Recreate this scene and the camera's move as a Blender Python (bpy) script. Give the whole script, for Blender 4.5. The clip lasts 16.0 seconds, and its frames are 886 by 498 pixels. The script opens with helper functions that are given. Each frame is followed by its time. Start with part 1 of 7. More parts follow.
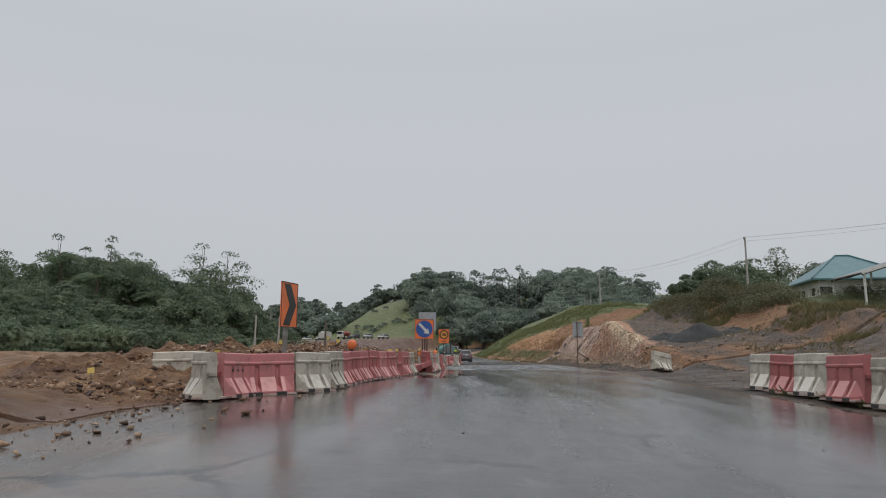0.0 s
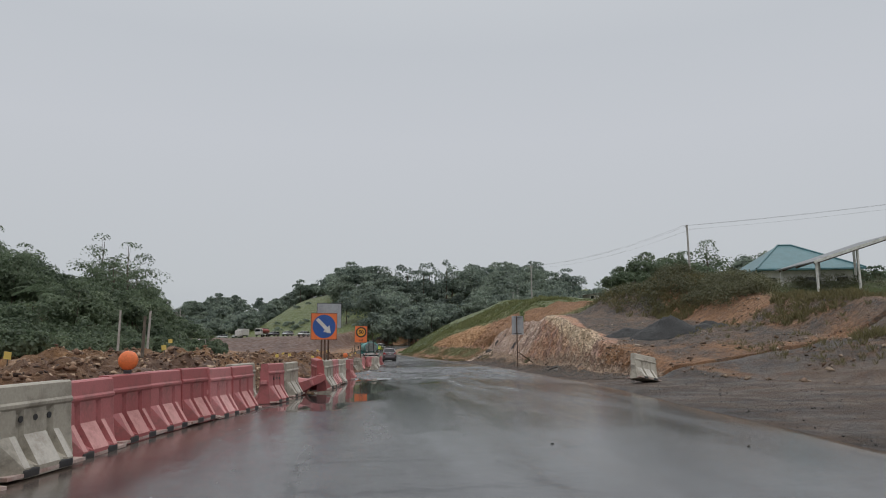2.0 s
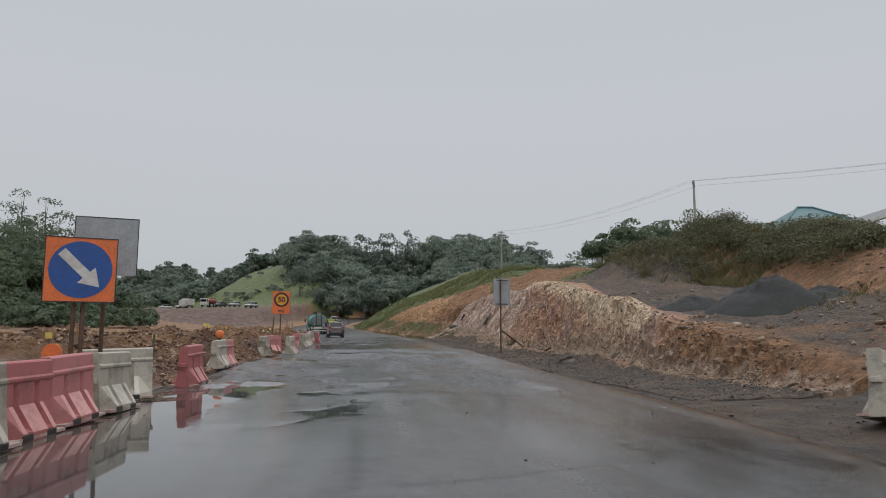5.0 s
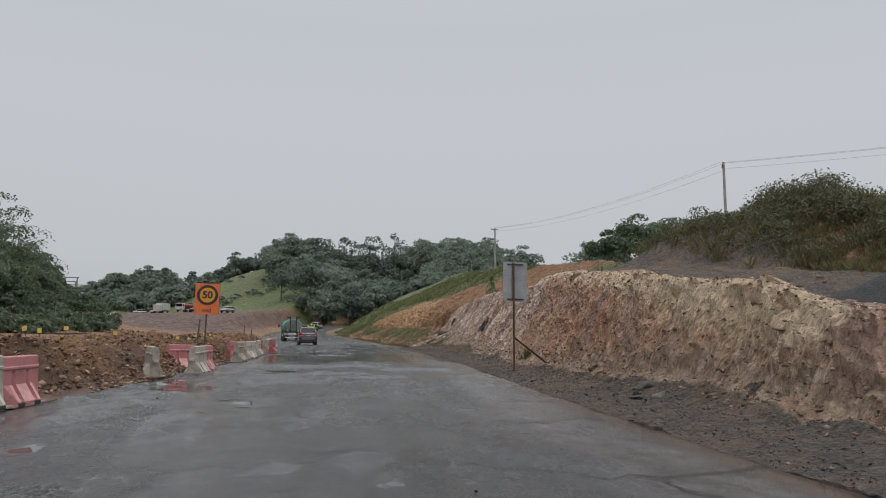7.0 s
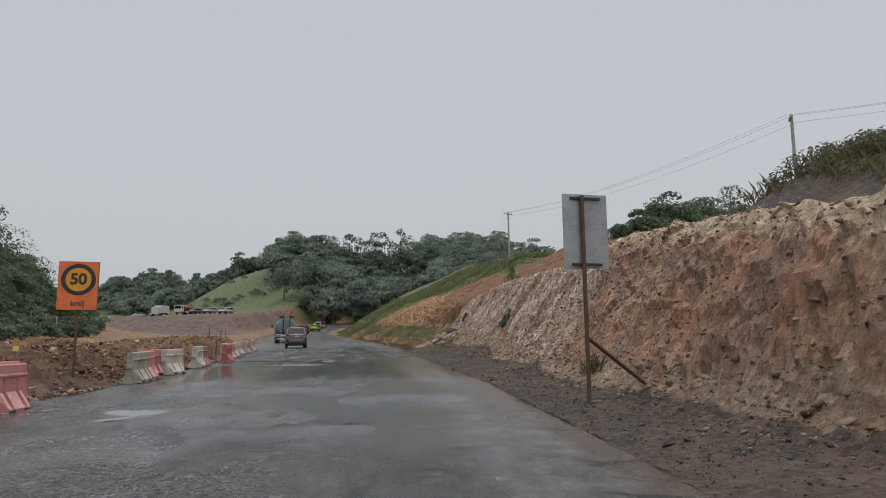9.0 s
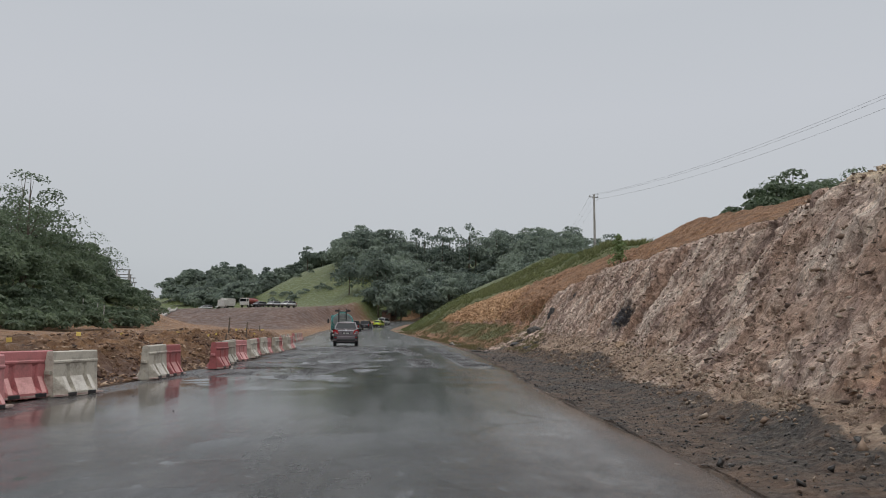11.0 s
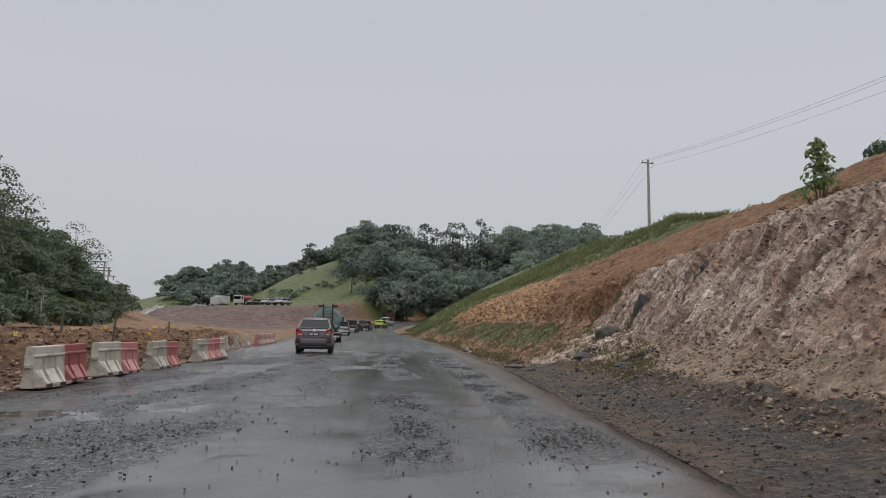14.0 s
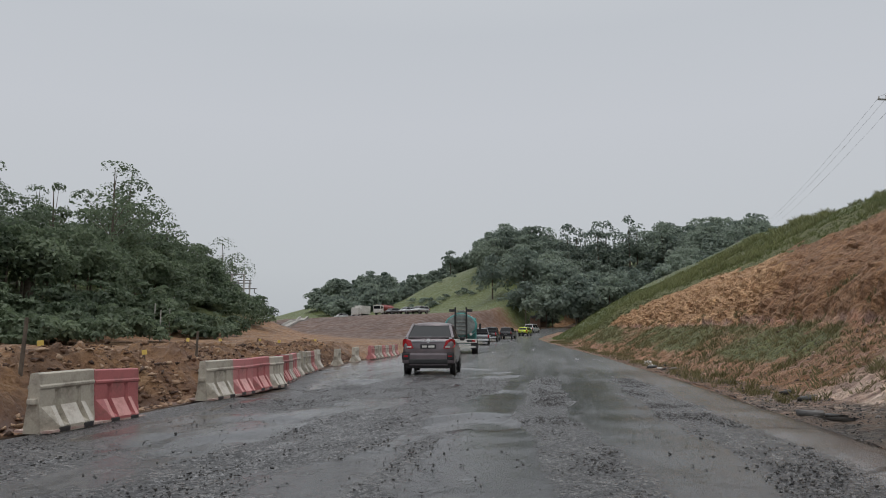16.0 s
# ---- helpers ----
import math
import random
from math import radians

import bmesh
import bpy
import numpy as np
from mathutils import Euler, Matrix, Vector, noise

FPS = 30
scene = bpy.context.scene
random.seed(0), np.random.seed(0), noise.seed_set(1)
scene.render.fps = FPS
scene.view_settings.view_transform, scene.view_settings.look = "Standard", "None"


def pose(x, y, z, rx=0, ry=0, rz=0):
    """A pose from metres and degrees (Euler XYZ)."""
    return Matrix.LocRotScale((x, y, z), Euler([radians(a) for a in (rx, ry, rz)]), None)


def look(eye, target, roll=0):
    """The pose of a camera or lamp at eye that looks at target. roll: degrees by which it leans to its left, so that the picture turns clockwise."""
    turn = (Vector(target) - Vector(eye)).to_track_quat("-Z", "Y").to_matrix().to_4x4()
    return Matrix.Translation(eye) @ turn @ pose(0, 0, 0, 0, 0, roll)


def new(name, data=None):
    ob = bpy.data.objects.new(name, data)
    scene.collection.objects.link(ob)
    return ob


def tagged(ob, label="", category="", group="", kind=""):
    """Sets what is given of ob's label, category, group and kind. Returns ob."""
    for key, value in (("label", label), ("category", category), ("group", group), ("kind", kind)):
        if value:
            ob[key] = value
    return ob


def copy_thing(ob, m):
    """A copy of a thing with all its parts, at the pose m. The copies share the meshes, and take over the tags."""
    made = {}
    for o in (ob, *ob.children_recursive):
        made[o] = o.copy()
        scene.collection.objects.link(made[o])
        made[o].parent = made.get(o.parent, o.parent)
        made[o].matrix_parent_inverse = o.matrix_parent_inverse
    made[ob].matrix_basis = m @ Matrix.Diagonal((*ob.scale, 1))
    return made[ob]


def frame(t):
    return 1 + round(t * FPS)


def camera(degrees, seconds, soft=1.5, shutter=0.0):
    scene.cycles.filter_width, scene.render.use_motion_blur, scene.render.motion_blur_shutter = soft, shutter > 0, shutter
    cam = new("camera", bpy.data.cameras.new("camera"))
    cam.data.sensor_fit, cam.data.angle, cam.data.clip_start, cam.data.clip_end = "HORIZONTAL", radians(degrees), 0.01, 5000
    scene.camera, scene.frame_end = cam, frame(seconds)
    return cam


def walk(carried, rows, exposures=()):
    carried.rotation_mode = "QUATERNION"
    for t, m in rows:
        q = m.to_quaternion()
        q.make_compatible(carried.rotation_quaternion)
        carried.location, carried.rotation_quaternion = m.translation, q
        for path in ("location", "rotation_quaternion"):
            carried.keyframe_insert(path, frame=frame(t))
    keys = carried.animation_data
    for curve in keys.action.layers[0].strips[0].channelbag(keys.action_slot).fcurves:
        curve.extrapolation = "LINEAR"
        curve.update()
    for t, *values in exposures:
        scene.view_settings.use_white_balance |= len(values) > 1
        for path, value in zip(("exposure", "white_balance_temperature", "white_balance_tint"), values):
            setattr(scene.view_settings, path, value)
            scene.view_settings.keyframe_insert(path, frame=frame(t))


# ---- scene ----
cam = camera(66.0, 16.0, 1.0)
PATH = [
    (0, (0.155, 5.435, 0.546), (0.157, 7.41, 0.862), 0.2),
    (0.5, (0.241, 7.536, 0.633), (0.308, 9.51, 0.946), 0.1),
    (1, (0.43, 9.643, 0.721), (0.561, 11.614, 1.032), -0.3),
    (1.5, (0.575, 11.57, 0.808), (0.757, 13.537, 1.124), -0.3),
    (2, (0.807, 13.408, 0.905), (1.023, 15.373, 1.209), -0.5),
    (2.5, (1.05, 15.401, 0.945), (1.296, 17.364, 1.241), -0.9),
    (3, (1.353, 17.522, 1.004), (1.618, 19.482, 1.303), -1.3),
    (3.5, (1.703, 19.751, 1.052), (1.992, 21.714, 1.309), -1.3),
    (4, (2.022, 21.952, 1.074), (2.324, 23.915, 1.308), -0.7),
    (6.5, (3.818, 33.459, 1.082), (4.164, 35.415, 1.312), 0.9),
    (7, (4.262, 35.67, 1.073), (4.623, 37.621, 1.322), 0.4),
    (7.5, (4.683, 37.928, 1.079), (5.059, 39.88, 1.306), 0.1),
    (8, (5.119, 40.218, 1.093), (5.498, 42.167, 1.333), 0.2),
    (8.5, (5.563, 42.526, 1.117), (5.94, 44.478, 1.336), 0.2),
    (9, (6.028, 44.886, 1.118), (6.365, 46.842, 1.36), -0.8),
    (9.5, (6.27, 47.288, 1.15), (6.563, 49.253, 1.378), -1.1),
    (10, (6.56, 49.73, 1.162), (6.778, 51.706, 1.387), -0.8),
    (12.5, (7.419, 61.866, 1.028), (7.527, 63.846, 1.285), 1.1),
    (13, (7.584, 64.476, 1.065), (7.694, 66.458, 1.31), 1.2),
    (13.5, (7.735, 67.086, 1.072), (7.848, 69.067, 1.32), 1.2),
    (14, (7.897, 69.732, 1.091), (8.009, 71.714, 1.334), 1.0),
    (14.5, (8.038, 72.408, 1.085), (8.136, 74.391, 1.325), 0.5),
    (15, (8.09, 75.188, 1.112), (8.104, 77.174, 1.349), -0.1),
    (15.5, (7.903, 78.109, 1.119), (7.759, 80.089, 1.364), -0.6),
    (16, (7.493, 80.854, 1.142), (7.196, 82.815, 1.404), -0.0),
]
walk(cam, [(t, look(eye, target, roll)) for t, eye, target, roll in PATH])

# ---- world and light ----
world = bpy.data.worlds.new("overcast")
scene.world = world
world.use_nodes = True
wn = world.node_tree
sky = wn.nodes.new("ShaderNodeTexSky")
sky.sky_type, sky.sun_disc = "NISHITA", False
sky.sun_elevation, sky.sun_rotation = radians(48), radians(200)
sky.air_density, sky.dust_density = 1.0, 4.0
hsv = wn.nodes.new("ShaderNodeHueSaturation")
hsv.inputs["Saturation"].default_value = 0.12
hsv.inputs["Value"].default_value = 0.6
wn.links.new(sky.outputs[0], hsv.inputs["Color"])
cloud = wn.nodes.new("ShaderNodeMix")
cloud.data_type = "RGBA"
cloud.inputs["Factor"].default_value = 0.93
wn.links.new(hsv.outputs[0], cloud.inputs["A"])
# even cloud cover, a little brighter low down than overhead
tc = wn.nodes.new("ShaderNodeTexCoord")
sep = wn.nodes.new("ShaderNodeSeparateXYZ")
wn.links.new(tc.outputs["Generated"], sep.inputs[0])
ramp = wn.nodes.new("ShaderNodeValToRGB")
ramp.color_ramp.elements[0].position, ramp.color_ramp.elements[0].color = 0.0, (4.75, 5.05, 5.35, 1)
ramp.color_ramp.elements[1].position, ramp.color_ramp.elements[1].color = 1.0, (15.5, 15.9, 16.3, 1)
for pos, col in ((0.10, (5.35, 5.65, 5.95, 1)), (0.30, (5.65, 5.9, 6.35, 1)), (0.42, (5.45, 5.75, 6.2, 1)), (0.5, (5.8, 6.1, 6.5, 1)), (0.7, (11.8, 12.1, 12.5, 1))):
    el = ramp.color_ramp.elements.new(pos)
    el.color = col
wn.links.new(sep.outputs["Z"], ramp.inputs[0])
wn.links.new(ramp.outputs[0], cloud.inputs["B"])
wn.nodes["Background"].inputs["Strength"].default_value = 0.10
wn.links.new(cloud.outputs["Result"], wn.nodes["Background"].inputs["Color"])
sun_data = bpy.data.lights.new("sun", "SUN")
sun_data.energy, sun_data.angle, sun_data.color = 0.5, radians(40), (1.0, 0.97, 0.93)
sun = new("sun", sun_data)
sun.matrix_world = look((0, 0, 60), (-12, 30, 0))

# ---- small helpers ----
def lat(ix, iy, s):
    h = np.sin(ix * 127.1 + iy * 311.7 + s * 74.7) * 43758.5453
    return h - np.floor(h)


def vnoise(x, y, s=0.0):
    ix, iy = np.floor(x), np.floor(y)
    fx, fy = x - ix, y - iy
    fx, fy = fx * fx * (3 - 2 * fx), fy * fy * (3 - 2 * fy)
    a, b = lat(ix, iy, s), lat(ix + 1, iy, s)
    c, d = lat(ix, iy + 1, s), lat(ix + 1, iy + 1, s)
    return (a * (1 - fx) + b * fx) * (1 - fy) + (c * (1 - fx) + d * fx) * fy


def fbm(x, y, octaves=4, s=0.0):
    out, amp = 0.0, 0.5
    for k in range(octaves):
        out = out + amp * (vnoise(x * 2 ** k, y * 2 ** k, s + 13 * k) * 2 - 1)
        amp *= 0.5
    return out


def crag(x, y, octaves=4, s=0.0):
    """Turned and warped layers of noise, with no lattice to be seen."""
    x = x + 0.7 * fbm(x * 0.7 + 5.2, y * 0.7, 2, s + 3)
    y = y + 0.7 * fbm(x * 0.7, y * 0.7 + 9.1, 2, s + 7)
    out, amp = 0.0, 0.5
    for k in range(octaves):
        x, y = 0.8 * x - 0.6 * y, 0.6 * x + 0.8 * y
        out = out + amp * (vnoise(x, y, s + 13 * k) * 2 - 1)
        x, y, amp = x * 2.03, y * 2.03, amp * 0.5
    return out


def smooth(a, b, v):
    k = np.clip((v - a) / (b - a), 0, 1)
    return k * k * (3 - 2 * k)


def lerp_rows(v, rows):
    return np.interp(v, [r[0] for r in rows], [r[1] for r in rows])


def mesh_object(name, verts, faces, mats, parent=None, shade=False, slots=None):
    me = bpy.data.meshes.new(name)
    me.from_pydata([tuple(v) for v in verts], [], [tuple(f) for f in faces])
    for m in (mats if isinstance(mats, (list, tuple)) else [mats]):
        me.materials.append(m)
    if slots is not None:
        me.polygons.foreach_set("material_index", np.asarray(slots, dtype=np.int32))
    if shade:
        me.polygons.foreach_set("use_smooth", np.ones(len(me.polygons), dtype=bool))
    me.update()
    ob = new(name, me)
    ob.parent = parent
    return ob


def grid_object(name, X, Y, Z, mat, attrs=None, parent=None):
    """A sheet from three arrays of one shape (rows, columns)."""
    r, c = X.shape
    v = np.stack([X.ravel(), Y.ravel(), Z.ravel()], 1).astype(np.float32)
    i = np.arange(r * c).reshape(r, c)
    q = np.stack([i[:-1, :-1], i[:-1, 1:], i[1:, 1:], i[1:, :-1]], -1).reshape(-1, 4)
    return array_object(name, v, q, mat, attrs, parent, True)


def array_object(name, v, q, mat, attrs=None, parent=None, shade=False):
    """A mesh from numpy vertices and faces of one size."""
    me = bpy.data.meshes.new(name)
    n, k = q.shape
    me.vertices.add(len(v))
    me.vertices.foreach_set("co", np.ascontiguousarray(v, dtype=np.float32).ravel())
    me.loops.add(n * k)
    me.loops.foreach_set("vertex_index", np.ascontiguousarray(q, dtype=np.int32).ravel())
    me.polygons.add(n)
    me.polygons.foreach_set("loop_start", np.arange(0, n * k, k, dtype=np.int32))
    me.polygons.foreach_set("loop_total", np.full(n, k, dtype=np.int32))
    if shade:
        me.polygons.foreach_set("use_smooth", np.ones(n, dtype=bool))
    me.materials.append(mat)
    for key, values in (attrs or {}).items():
        a = me.attributes.new(key, "FLOAT", "POINT")
        a.data.foreach_set("value", np.asarray(values, dtype=np.float32).ravel())
    me.update(calc_edges=True)
    me.validate()
    ob = new(name, me)
    ob.parent = parent
    return ob


def part(name, bm, material, parent, label="", smooth_it=False):
    me = bpy.data.meshes.new(name)
    bm.normal_update()
    bm.to_mesh(me)
    bm.free()
    me.materials.append(material)
    if smooth_it:
        me.polygons.foreach_set("use_smooth", np.ones(len(me.polygons), dtype=bool))
    ob = new(name, me)
    ob.parent = parent
    if label:
        ob["label"] = label
    return ob


def empty(name, m=None):
    ob = new(name)
    ob.empty_display_size = 0.2
    if m is not None:
        ob.matrix_world = m
    return ob


def box(bm, x, y, z, sx, sy, sz, bevel=0.0, turn=None):
    """A box of that size about a centre, its edges bevelled."""
    r = bmesh.ops.create_cube(bm, size=1.0)
    vs = r["verts"]
    m = Matrix.Translation((x, y, z)) @ (turn or Matrix.Identity(4)) @ Matrix.Diagonal((sx, sy, sz, 1))
    bmesh.ops.transform(bm, matrix=m, verts=vs)
    if bevel:
        es = list({e for v in vs for e in v.link_edges})
        bmesh.ops.bevel(bm, geom=es, offset=bevel, segments=2, affect="EDGES", profile=0.6)
    return bm


def rod(bm, a, b, r1, r2=None, seg=8):
    """A tapered round bar from a to b."""
    a, b = Vector(a), Vector(b)
    d = b - a
    m = Matrix.Translation((a + b) / 2) @ d.to_track_quat("Z", "Y").to_matrix().to_4x4()
    bmesh.ops.create_cone(bm, cap_ends=True, segments=seg, radius1=r1, radius2=r1 if r2 is None else r2, depth=d.length, matrix=m)
    return bm


def one_box(*a, **k):
    return box(bmesh.new(), *a, **k)


def one_rod(*a, **k):
    return rod(bmesh.new(), *a, **k)


# ---- materials ----
def base(name, rough=0.6, metal=0.0):
    m = bpy.data.materials.new(name)
    m.use_nodes = True
    b = m.node_tree.nodes["Principled BSDF"]
    b.inputs["Roughness"].default_value, b.inputs["Metallic"].default_value = rough, metal
    return m, m.node_tree, b


def nd(nt, kind, **inputs):
    n = nt.nodes.new("ShaderNode" + kind)
    for k, v in inputs.items():
        n.inputs[k].default_value = v
    return n


def coords(nt, where="Object"):
    if where == "World":
        return nt.nodes.new("ShaderNodeNewGeometry").outputs["Position"]
    return nt.nodes.new("ShaderNodeTexCoord").outputs[where]


def noise_of(nt, co, scale, detail=5.0, rough=0.6, stretch=None):
    n = nd(nt, "TexNoise", Scale=scale, Detail=detail, Roughness=rough)
    if stretch:
        mp = nt.nodes.new("ShaderNodeMapping")
        mp.inputs["Scale"].default_value = stretch[:3]
        if len(stretch) > 3:
            mp.vector_type = "TEXTURE"
            mp.inputs["Scale"].default_value = tuple(1 / c for c in stretch[:3])
            mp.inputs["Rotation"].default_value = stretch[3:]
        nt.links.new(co, mp.inputs["Vector"])
        co = mp.outputs[0]
    nt.links.new(co, n.inputs["Vector"])
    return n.outputs["Fac"]


def ramped(nt, fac, stops):
    r = nt.nodes.new("ShaderNodeValToRGB")
    els = r.color_ramp.elements
    while len(els) < len(stops):
        els.new(0.5)
    for el, (p, c) in zip(els, stops):
        el.position = p
        el.color = (*c, 1) if isinstance(c, (tuple, list)) else (c, c, c, 1)
    nt.links.new(fac, r.inputs[0])
    return r.outputs[0]


def mixed(nt, fac, a, b, kind="MIX"):
    n = nt.nodes.new("ShaderNodeMix")
    n.data_type, n.blend_type = "RGBA", kind
    for sock, v in (("Factor", fac), ("A", a), ("B", b)):
        if hasattr(v, "links"):
            nt.links.new(v, n.inputs[sock])
        elif sock == "Factor":
            n.inputs[sock].default_value = v
        else:
            n.inputs[sock].default_value = (*v, 1)
    return n.outputs["Result"]


def math_of(nt, op, a, b=0.0, clamp=False):
    n = nt.nodes.new("ShaderNodeMath")
    n.operation, n.use_clamp = op, clamp
    for k, v in enumerate((a, b)):
        if hasattr(v, "links"):
            nt.links.new(v, n.inputs[k])
        else:
            n.inputs[k].default_value = v
    return n.outputs[0]


def bumped(nt, bsdf, height, strength, distance):
    b = nd(nt, "Bump", Strength=strength, Distance=distance)
    nt.links.new(height, b.inputs["Height"])
    nt.links.new(b.outputs[0], bsdf.inputs["Normal"])


def paint(name, colour, dirt, rough=0.5, scale=3.0, bump=0.1, metal=0.0, amount=0.62, vary=0.0, grain=40.0):
    """Worn, dirty paint or plastic: stains in two sizes over a base colour."""
    m, nt, b = base(name, rough, metal)
    co = coords(nt)
    col = ramped(nt, noise_of(nt, co, scale, 8, 0.7), [(0.3, dirt), (amount, colour)])
    fine = ramped(nt, noise_of(nt, co, grain, 3), [(0.3, (0.82, 0.82, 0.82)), (0.7, (1, 1, 1))])
    col = mixed(nt, 1.0, col, fine, "MULTIPLY")
    if vary:
        info = nt.nodes.new("ShaderNodeObjectInfo")
        h = nt.nodes.new("ShaderNodeHueSaturation")
        nt.links.new(col, h.inputs["Color"])
        nt.links.new(math_of(nt, "ADD", math_of(nt, "MULTIPLY", info.outputs["Random"], 2 * vary), 1 - vary), h.inputs["Value"])
        nt.links.new(math_of(nt, "ADD", math_of(nt, "MULTIPLY", info.outputs["Random"], -vary), 1 + vary / 2), h.inputs["Saturation"])
        col = h.outputs[0]
    nt.links.new(col, b.inputs["Base Color"])
    if bump:
        bumped(nt, b, noise_of(nt, co, grain * 0.6, 4), bump, 0.01)
    return m


def plain(name, colour, rough=0.5, metal=0.0):
    m, nt, b = base(name, rough, metal)
    col = ramped(nt, noise_of(nt, coords(nt), 9, 6), [(0.3, tuple(c * 0.8 for c in colour)), (0.7, colour)])
    nt.links.new(col, b.inputs["Base Color"])
    return m


def leafy(name, dark, light, glow=0.4):
    """Leaves: each spray and each tree its own green, some light passing through."""
    m, nt, b = base(name, 0.55)
    b.inputs["Specular IOR Level"].default_value = 0.5
    r = nt.nodes.new("ShaderNodeNewGeometry").outputs["Random Per Island"]
    a = nt.nodes.new("ShaderNodeAttribute")
    a.attribute_name = "tint"
    big = noise_of(nt, coords(nt, "World"), 0.1, 3)
    f = math_of(nt, "ADD", math_of(nt, "MULTIPLY", r, 0.42), math_of(nt, "MULTIPLY", big, 0.45))
    f = math_of(nt, "ADD", f, a.outputs["Fac"])
    col = ramped(nt, f, [(0.1, dark), (0.9, light)])
    nt.links.new(col, b.inputs["Base Color"])
    tr = nt.nodes.new("ShaderNodeBsdfTranslucent")
    nt.links.new(col, tr.inputs["Color"])
    mx = nd(nt, "MixShader", Fac=glow)
    nt.links.new(b.outputs[0], mx.inputs[1])
    nt.links.new(tr.outputs[0], mx.inputs[2])
    nt.links.new(mx.outputs[0], nt.nodes["Material Output"].inputs["Surface"])
    return m


def terrain_material(name):
    """Earth, gravel, grass and rubble, laid where the sheet's own cover says."""
    m, nt, b = base(name, 0.85)
    co = coords(nt, "World")

    def cover(key):
        a = nt.nodes.new("ShaderNodeAttribute")
        a.attribute_name = key
        return a.outputs["Fac"]
    big, mid, fine = noise_of(nt, co, 0.25, 6), noise_of(nt, co, 1.6, 8, 0.7), noise_of(nt, co, 14.0, 6, 0.7)
    soil = ramped(nt, mid, [(0.25, (0.10, 0.052, 0.028)), (0.45, (0.22, 0.115, 0.057)), (0.58, (0.33, 0.18, 0.083)), (0.75, (0.38, 0.235, 0.12))])
    soil = mixed(nt, ramped(nt, big, [(0.45, 0.0), (0.68, 0.7)]), soil, (0.13, 0.075, 0.045))
    red = ramped(nt, noise_of(nt, co, 0.16, 6, 0.6, (1, 0.5, 0.2)), [(0.3, (0.068, 0.036, 0.024)), (0.55, (0.10, 0.052, 0.034)), (0.75, (0.135, 0.078, 0.052))])
    soil = mixed(nt, cover("red"), soil, red)
    gravel = ramped(nt, fine, [(0.3, (0.024, 0.021, 0.019)), (0.55, (0.066, 0.058, 0.052)), (0.75, (0.16, 0.14, 0.125))])
    gravel = mixed(nt, ramped(nt, mixed(nt, 0.5, mid, big), [(0.42, 0.0), (0.58, 0.85)]), gravel, (0.17, 0.112, 0.075))
    grass = ramped(nt, mixed(nt, 0.5, mid, fine), [(0.3, (0.045, 0.06, 0.018)), (0.5, (0.092, 0.115, 0.035)), (0.7, (0.145, 0.16, 0.055))])
    grass = mixed(nt, ramped(nt, big, [(0.5, 0.0), (0.75, 0.6)]), grass, (0.145, 0.14, 0.055))
    edge = math_of(nt, "MULTIPLY", math_of(nt, "SUBTRACT", mid, 0.5), 1.2)

    def mask(key):
        return ramped(nt, math_of(nt, "ADD", cover(key), edge), [(0.42, 0.0), (0.58, 1.0)])
    col = mixed(nt, mask("gravel"), soil, gravel)
    col = mixed(nt, mask("grass"), col, grass)
    nt.links.new(col, b.inputs["Base Color"])
    wet = ramped(nt, noise_of(nt, co, 0.9, 5), [(0.4, 0.5), (0.65, 0.95)])
    nt.links.new(wet, b.inputs["Roughness"])
    crumb = noise_of(nt, co, 5.5, 10, 0.72)
    relief = math_of(nt, "ADD", fine, math_of(nt, "ADD", math_of(nt, "MULTIPLY", mid, 1.5), math_of(nt, "MULTIPLY", crumb, 2.0)))
    calm = math_of(nt, "SUBTRACT", 1.0, math_of(nt, "MULTIPLY", cover("red"), 1.0))
    bumped(nt, b, math_of(nt, "MULTIPLY", relief, calm), 1.0, 0.10)
    return m


